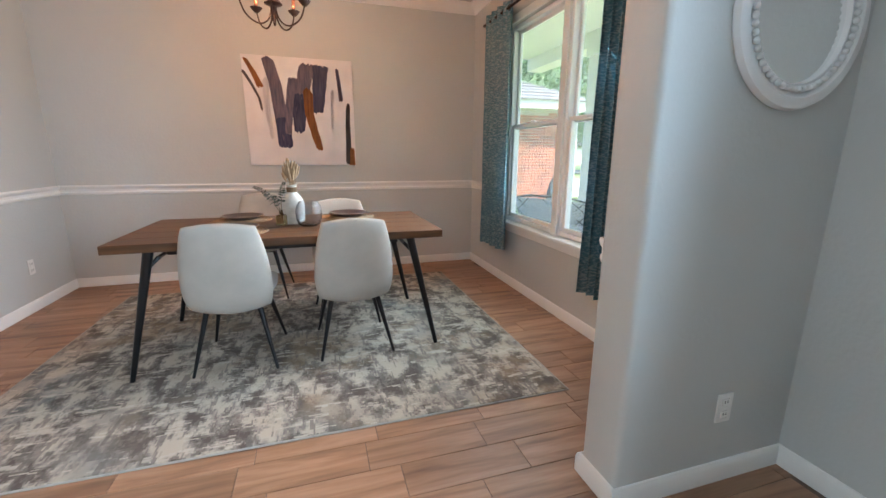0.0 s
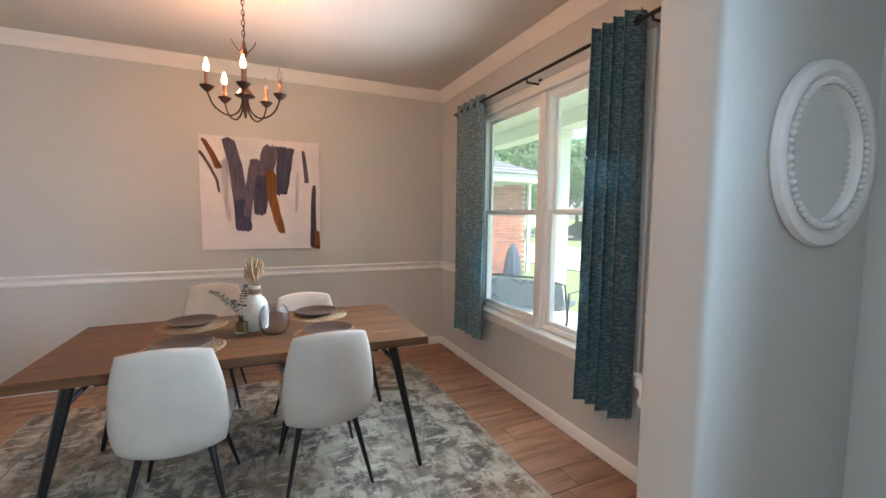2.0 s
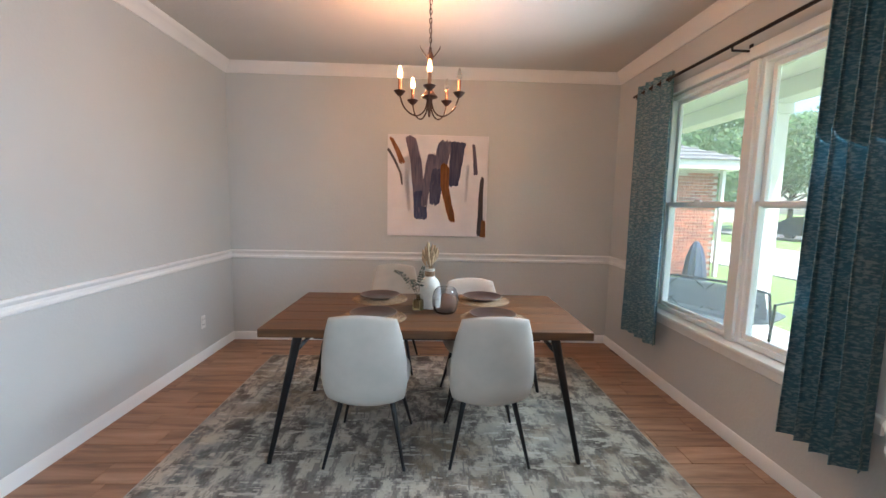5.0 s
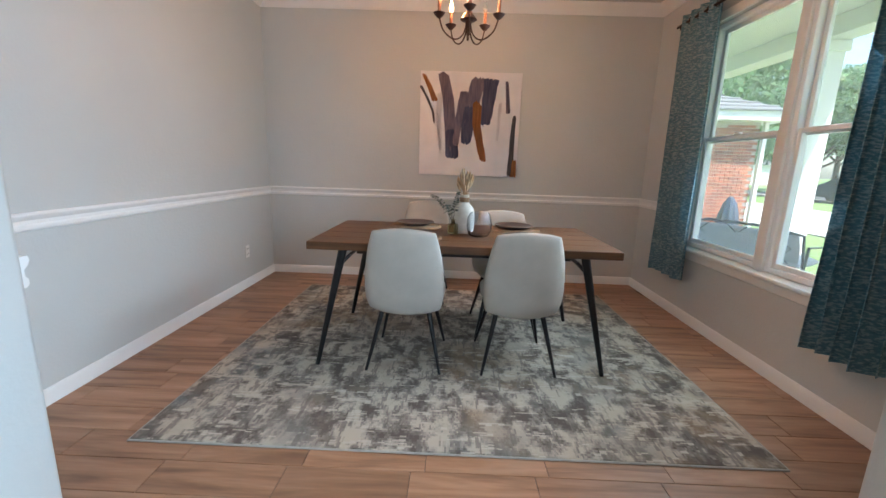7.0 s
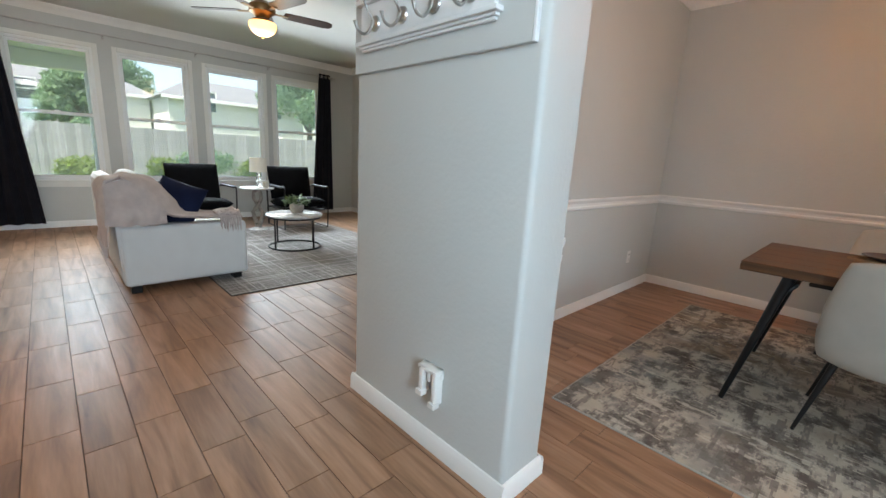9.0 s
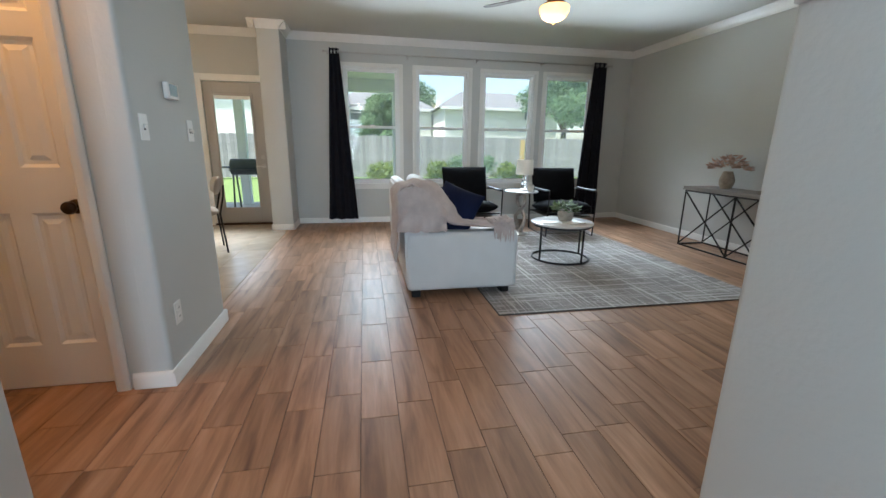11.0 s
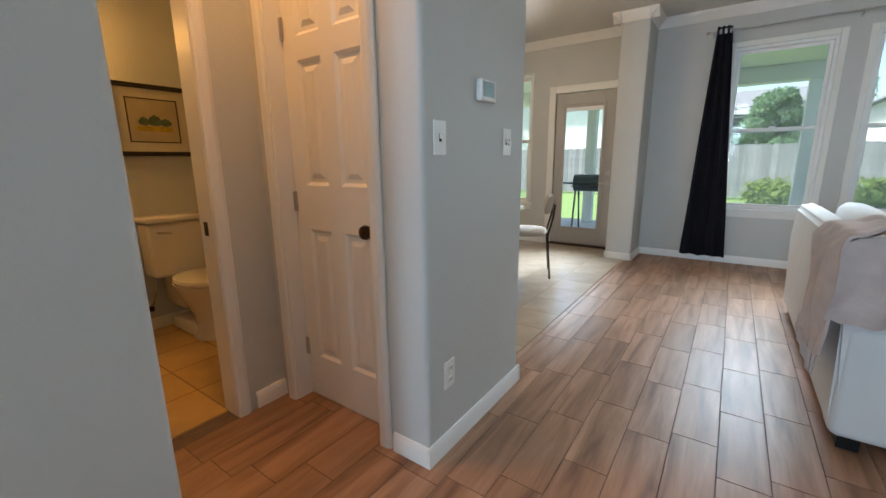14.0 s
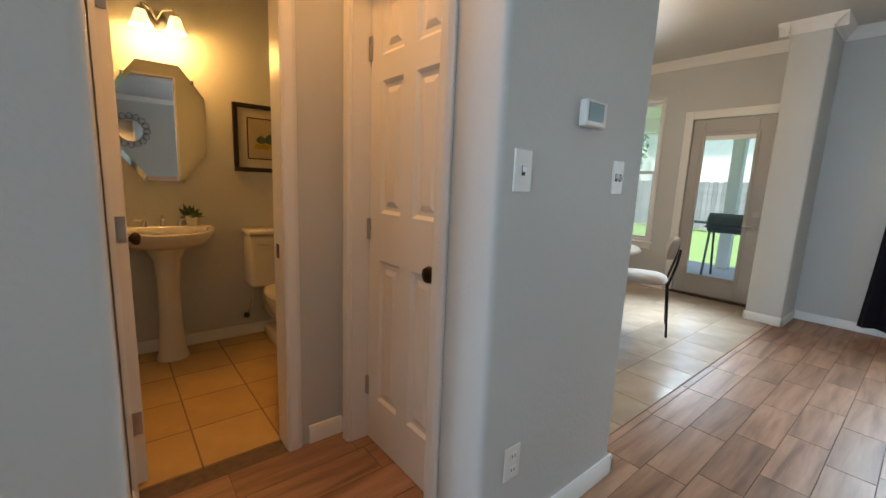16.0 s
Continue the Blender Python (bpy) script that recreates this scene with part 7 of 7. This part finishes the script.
def far_house(place, w, d, h, rise, label, turn=0):
    """A house with its front to +x: walls, gable roof, windows with frames."""
    ob = thing("neighbour_house", place, label, "house", turn=turn)
    part("wall", boxes((-d / 2, d / 2, -w / 2, w / 2, 0, h)), SIDING, ob, "pale siding")
    bm = bmesh.new()
    e = 0.4
    v = [bm.verts.new(p) for p in ((d / 2 + e, -w / 2 - e, h), (d / 2 + e, w / 2 + e, h), (-d / 2 - e, w / 2 + e, h), (-d / 2 - e, -w / 2 - e, h), (0, -w / 4, h + rise), (0, w / 4, h + rise))]
    for f in ((0, 1, 5, 4), (1, 2, 5), (2, 3, 4, 5), (3, 0, 4), (3, 2, 1, 0)):
        bm.faces.new([v[i] for i in f])
    part("roof", bm, SHINGLE, ob, "grey hip roof")
    part("fascia", boxes((d / 2 + e, d / 2 + e + 0.03, -w / 2 - e, w / 2 + e, h - 0.18, h)), PORCH_WHITE, ob, "white fascia")
    for y in (-w / 4, w / 4):
        for z in ([1.0] if h < 4 else [1.0, 3.6]):
            wi = part("window", boxes((d / 2, d / 2 + 0.05, y - 0.55, y - 0.47, z, z + 1.3), (d / 2, d / 2 + 0.05, y + 0.47, y + 0.55, z, z + 1.3), (d / 2, d / 2 + 0.05, y - 0.47, y + 0.47, z, z + 0.08), (d / 2, d / 2 + 0.05, y - 0.47, y + 0.47, z + 1.22, z + 1.3), (d / 2, d / 2 + 0.05, y - 0.47, y + 0.47, z + 0.62, z + 0.68)), PORCH_WHITE, ob, "white window frame")
            part("pane", boxes((d / 2 + 0.005, d / 2 + 0.015, y - 0.47, y + 0.47, z + 0.08, z + 1.22)), material("far_window_glass", (0.06, 0.08, 0.10), 0.1), wi, "dark glass")


far_house((-35, 10.0, G0 - 0.3), 8.5, 9, 4.4, 1.6, "pale neighbouring house with a grey roof beyond the fence")
far_house((-33, -7.0, G0 - 0.3), 11, 9, 5.6, 1.8, "tall pale neighbouring house with a grey roof beyond the fence")
far_house((-40, 1.6, G0 - 0.3), 8, 9, 4.6, 1.8, "tan neighbouring house with a grey roof beyond the fence")
far_house((48, 70, G0), 12, 9, 3.0, 2.2, "low pale house across the street", 160)
tent = thing("white_canopy", (-25.5, 10.3, G0 - 0.1), "white fabric canopy tent beyond the fence", "canopy")
bm = bmesh.new()
v = [bm.verts.new(p) for p in ((2.2, -2.4, 1.35), (2.2, 2.4, 1.35), (-2.2, 2.4, 1.35), (-2.2, -2.4, 1.35), (0, 0, 2.15), (2.2, -2.4, 1.15), (2.2, 2.4, 1.15), (-2.2, 2.4, 1.15), (-2.2, -2.4, 1.15))]
for f in ((0, 1, 4), (1, 2, 4), (2, 3, 4), (3, 0, 4), (0, 5, 6, 1), (1, 6, 7, 2), (2, 7, 8, 3), (3, 8, 5, 0)):
    bm.faces.new([v[i] for i in f])
bmesh.ops.solidify(bm, geom=list(bm.faces), thickness=0.02)
part("canopy_cloth", bm, PORCH_WHITE, tent)
for x in (-2.15, 2.15):
    for y in (-2.35, 2.35):
        part("pole", tube([(x, y, 0), (x, y, 1.36)], 0.025, 8), PORCH_WHITE, tent, "white pole")


def crown_mesh(clumps, leaves, size, seed):
    """Small leaves gathered round clump centres (x, y, z, radius)."""
    rnd = np.random.RandomState(seed)
    vs, fs = [], []
    weights = np.array([c[3] ** 2 for c in clumps])
    pick = rnd.choice(len(clumps), leaves, p=weights / weights.sum())
    for k in range(leaves):
        cx, cy, cz, r = clumps[pick[k]]
        d = rnd.normal(size=3)
        d /= np.linalg.norm(d)
        c = np.array((cx, cy, cz)) + d * r * (0.55 + 0.5 * rnd.rand()) * np.array((1, 1, 0.8))
        a = rnd.normal(size=3)
        a /= np.linalg.norm(a)
        b = np.cross(a, d)
        b /= np.linalg.norm(b) + 1e-6
        s = size * (0.6 + 0.8 * rnd.rand())
        o = len(vs)
        vs += [tuple(c - a * s), tuple(c + b * s * 0.5), tuple(c + a * s), tuple(c - b * s * 0.5)]
        fs.append((o, o + 1, o + 2, o + 3))
    me = bpy.data.meshes.new("crown")
    me.from_pydata(vs, [], fs)
    return me


def tree(place, height, spread, seed, leaves=3500, label="leafy green tree beyond the garden fence", leaf=0.13, bare=0.3):
    ob = thing("tree", place, label, "tree")
    rnd = random.Random(seed)
    h0 = height * bare
    part("trunk", tube([(0, 0, -0.1), (0.05, 0.03, h0 * 0.6), (0, 0.1, h0 * 1.2), (0.1, 0.05, height * 0.75)], [0.03 * height, 0.022 * height, 0.017 * height, 0.004 * height], 10), BARK, ob, "tapered trunk", True)
    clumps = []
    for k in range(14):
        a = k * 2.4 + rnd.uniform(-0.4, 0.4)
        f = (k + 0.5) / 14
        r = spread * (0.95 - 0.65 * f) * rnd.uniform(0.6, 1.05)
        z = h0 + (height - h0) * (0.15 + 0.75 * f)
        tip = Vector((r * math.cos(a), r * math.sin(a), z))
        part("limb", tube([(0, 0, h0 * 0.7 + (z - h0) * 0.45), tip * 0.5 + Vector((0, 0, z * 0.42)), tip], [0.012 * height, 0.007 * height, 0.002 * height], 6), BARK, ob, "limb")
        clumps.append((*tip, spread * rnd.uniform(0.3, 0.46)))
    clumps.append((0, 0, height * 0.9, spread * 0.4))
    me = crown_mesh(clumps, leaves, leaf, seed)
    me.materials.append(FOLIAGE)
    cr = new("crown", me)
    cr.parent = ob
    tagged(cr, "crown of many small green leaves")


tree((-24.0, 11.5, G0), 8.0, 3.0, 21, 12000)
tree((-23.0, 16.5, G0), 8.6, 3.4, 22, 12000)
tree((-43.0, 5.4, G0), 7.6, 2.6, 23, 7000)
tree((-27.0, 1.3, G0), 4.4, 1.6, 24, 7000)
tree((-26.0, 22.0, G0), 8.0, 3.4, 25, 7000)
tree((-30.0, -15.0, G0), 8.0, 3.2, 26, 2500)
for k, (x, y, h, r) in enumerate(((15, 26, 9, 4.2), (10.5, 23, 9.5, 4.0), (20, 30, 10, 4.5), (29, 34, 9, 4.4), (31, 27, 9, 4.0), (36, 40, 11, 5.0), (5, 27, 10, 4.6), (33, 20, 9, 4.2))):
    tree((x, y, G0), h, r, 40 + k, 9000, "broad leafy green tree by the street", 0.19, 0.24)


def shrub(place, r, seed, mat=HEDGE):
    ob = thing("shrub", place, "bright green rounded shrub on the lawn", "shrub")
    part("stem", tube([(0, 0, -0.05), (0.02, 0.02, r)], [0.04, 0.015], 6), BARK, ob, "stem")
    rnd = random.Random(seed)
    clumps = [(rnd.uniform(-r, r) * 0.6, rnd.uniform(-r, r) * 0.6, r * rnd.uniform(0.45, 0.95), r * 0.5) for _ in range(7)]
    me = crown_mesh(clumps, 1400, 0.07, seed)
    me.materials.append(mat)
    cr = new("crown", me)
    cr.parent = ob
    tagged(cr, "dense small leaves")


shrub((-13.6, 0.75, G0), 0.75, 61)
shrub((-15.0, 2.7, G0), 0.7, 62)
shrub((-16.0, 3.9, G0), 0.9, 63, FOLIAGE)
shrub((-15.0, 5.3, G0), 0.7, 64)

# parked car
CAR = material("dark_blue_car_paint", (0.02, 0.03, 0.055), 0.2, 0.3, 4, 0.2)
car = thing("parked_car", (21.6, 23.0, G0 + 0.015), "dark blue sedan parked at the street", "car", turn=100)
bm = bmesh.new()
prof = [(-2.2, 0.35), (2.2, 0.35), (2.25, 0.65), (2.1, 0.78), (1.0, 0.92), (0.4, 1.38), (-0.9, 1.42), (-1.6, 1.0), (-2.2, 0.95)]
a = [bm.verts.new((x, -0.86 if z < 1 else -0.66, z)) for x, z in prof]
b = [bm.verts.new((x, 0.86 if z < 1 else 0.66, z)) for x, z in prof]
for i in range(len(prof)):
    bm.faces.new((a[i], a[(i + 1) % 9], b[(i + 1) % 9], b[i]))
bm.faces.new(a)
bm.faces.new(b)
bmesh.ops.bevel(bm, geom=list(bm.edges), offset=0.06, segments=2, affect="EDGES")
part("body", bm, CAR, car, "", True)
RUBBER = material("tyre_rubber", (0.02, 0.02, 0.02), 0.85, 0, 20, 0.2)
for x in (-1.35, 1.4):
    for s in (-1, 1):
        wh = part("wheel", tube([(x, s * 0.72, 0.33), (x, s * 0.90, 0.33)], 0.33, 20), RUBBER, car, "black tyre", True)
        part("rim", tube([(x, s * 0.89, 0.33), (x, s * 0.91, 0.33)], 0.2, 16), NICKEL, wh, "silver rim", True)
for s in (-1, 1):
    part("side_window", boxes((-1.1, 0.5, s * 0.77 - 0.012, s * 0.77 + 0.012, 0.98, 1.28), bevel=0.01), material("car_glass", (0.02, 0.025, 0.03), 0.05), car, "dark side window")

# ---- floor pieces ----
floor = structure("floor", boxes((WIN_X - 0.1, DIN_R + 0.1, -4.6, DIN_B + 0.1, -0.16, -0.004)), GROUT, "brown wood-look plank tile floor")


def piece_mesh(name, lx, ly, mat, gap=0.003, h=0.008, bev=0.001):
    bm = bmesh.new()
    lo = [bm.verts.new((x, y, -h)) for x, y in ((gap / 2, gap / 2), (lx - gap / 2, gap / 2), (lx - gap / 2, ly - gap / 2), (gap / 2, ly - gap / 2))]
    mi = [bm.verts.new((v.co.x, v.co.y, -bev)) for v in lo]
    g = gap / 2 + bev
    hi = [bm.verts.new((x, y, 0)) for x, y in ((g, g), (lx - g, g), (lx - g, ly - g), (g, ly - g))]
    for a, b in ((lo, mi), (mi, hi)):
        for i in range(4):
            bm.faces.new((a[i], a[(i + 1) % 4], b[(i + 1) % 4], b[i]))
    bm.faces.new(hi)
    me = bpy.data.meshes.new(name)
    bm.to_mesh(me)
    bm.free()
    me.materials.append(mat)
    return me


def lay(parent, name, lx, ly, mat, spots, label_rest, gap=0.003):
    """Lays pieces at spots (x, y, near): near ones as parts, the others joined."""
    me = piece_mesh(name, lx, ly, mat, gap)
    rest_v, rest_f = [], []
    co = [tuple(v.co) for v in me.vertices]
    fa = [tuple(p.vertices) for p in me.polygons]
    for x, y, near in spots:
        if near:
            ob = new(name, me)
            ob.parent = parent
            ob.location = (x, y, 0)
        else:
            o = len(rest_v)
            rest_v += [(a + x, b + y, c) for a, b, c in co]
            rest_f += [tuple(i + o for i in f) for f in fa]
    if rest_v:
        rest = bpy.data.meshes.new(name + "s")
        rest.from_pydata(rest_v, [], rest_f)
        rest.materials.append(mat)
        ob = new(name + "s", rest)
        ob.parent = parent
        tagged(ob, label_rest, kind="stuff")


PL, PW = 0.495, 0.1672
ROW_START = {-5: -3.05, -4: -2.68, -3: -2.90, -2: -2.74, -1: -2.825, 0: -3.125, 1: -3.215, 2: -2.866, 3: -2.965, 4: -2.78, 8: -2.82, 9: -2.94}
rnd = random.Random(21)
spots, count = [], 0
for j in range(-12, 35):
    y = 0.012 + j * PW
    stagger = -2.9 + PL * rnd.random()
    shift = ROW_START.get(j, stagger)
    for i in range(-11, 14):
        x = shift + i * PL
        mx, my = x + PL / 2, y + PW / 2
        if mx < WIN_X - 0.2 or mx > DIN_R + 0.2 or y < -1.99 or my > DIN_B + 0.1 or (my < -1.09 and not -3.7 < mx < -2.0):
            continue
        if mx > DIV_L + 0.2 or my < LIV_R + 0.1:
            near = -4.3 < mx < 1.3 and -2.0 < my < 0.95 and count < 300
            near = near or (-0.9 < mx < 1.3 and 1.2 < my < 1.85 and count < 300)
            count += near
            spots.append((x, y, near))
lay(floor, "plank", PL, PW, PLANK, spots, "wood-look porcelain planks laid in staggered rows")

bath_floor = structure("floor", boxes((-3.85, -1.9, BATH_B - 0.02, -1.932, -0.014, -0.0005)), BATH_GROUT, "beige square ceramic tile bathroom floor")
bath_floor.location.z = 0.004
lay(bath_floor, "tile", 0.316, 0.316, BATH_TILE, [(-2.486 + i * 0.316, -2.24 + j * 0.316, True) for i in range(-4, 2) for j in range(-4, 1)], "", 0.007)
nook_floor = structure("floor", boxes((WIN_X - 0.02, -3.95, -4.55, -1.03, -0.014, -0.0005)), BATH_GROUT, "sand beige square ceramic tile kitchen floor")
nook_floor.location.z = 0.004
lay(nook_floor, "tile", 0.322, 0.322, NOOK_TILE, [(-7.77 + i * 0.322, -1.03 - 0.322 - j * 0.322, True) for i in range(0, 12) for j in range(0, 11)], "", 0.008)
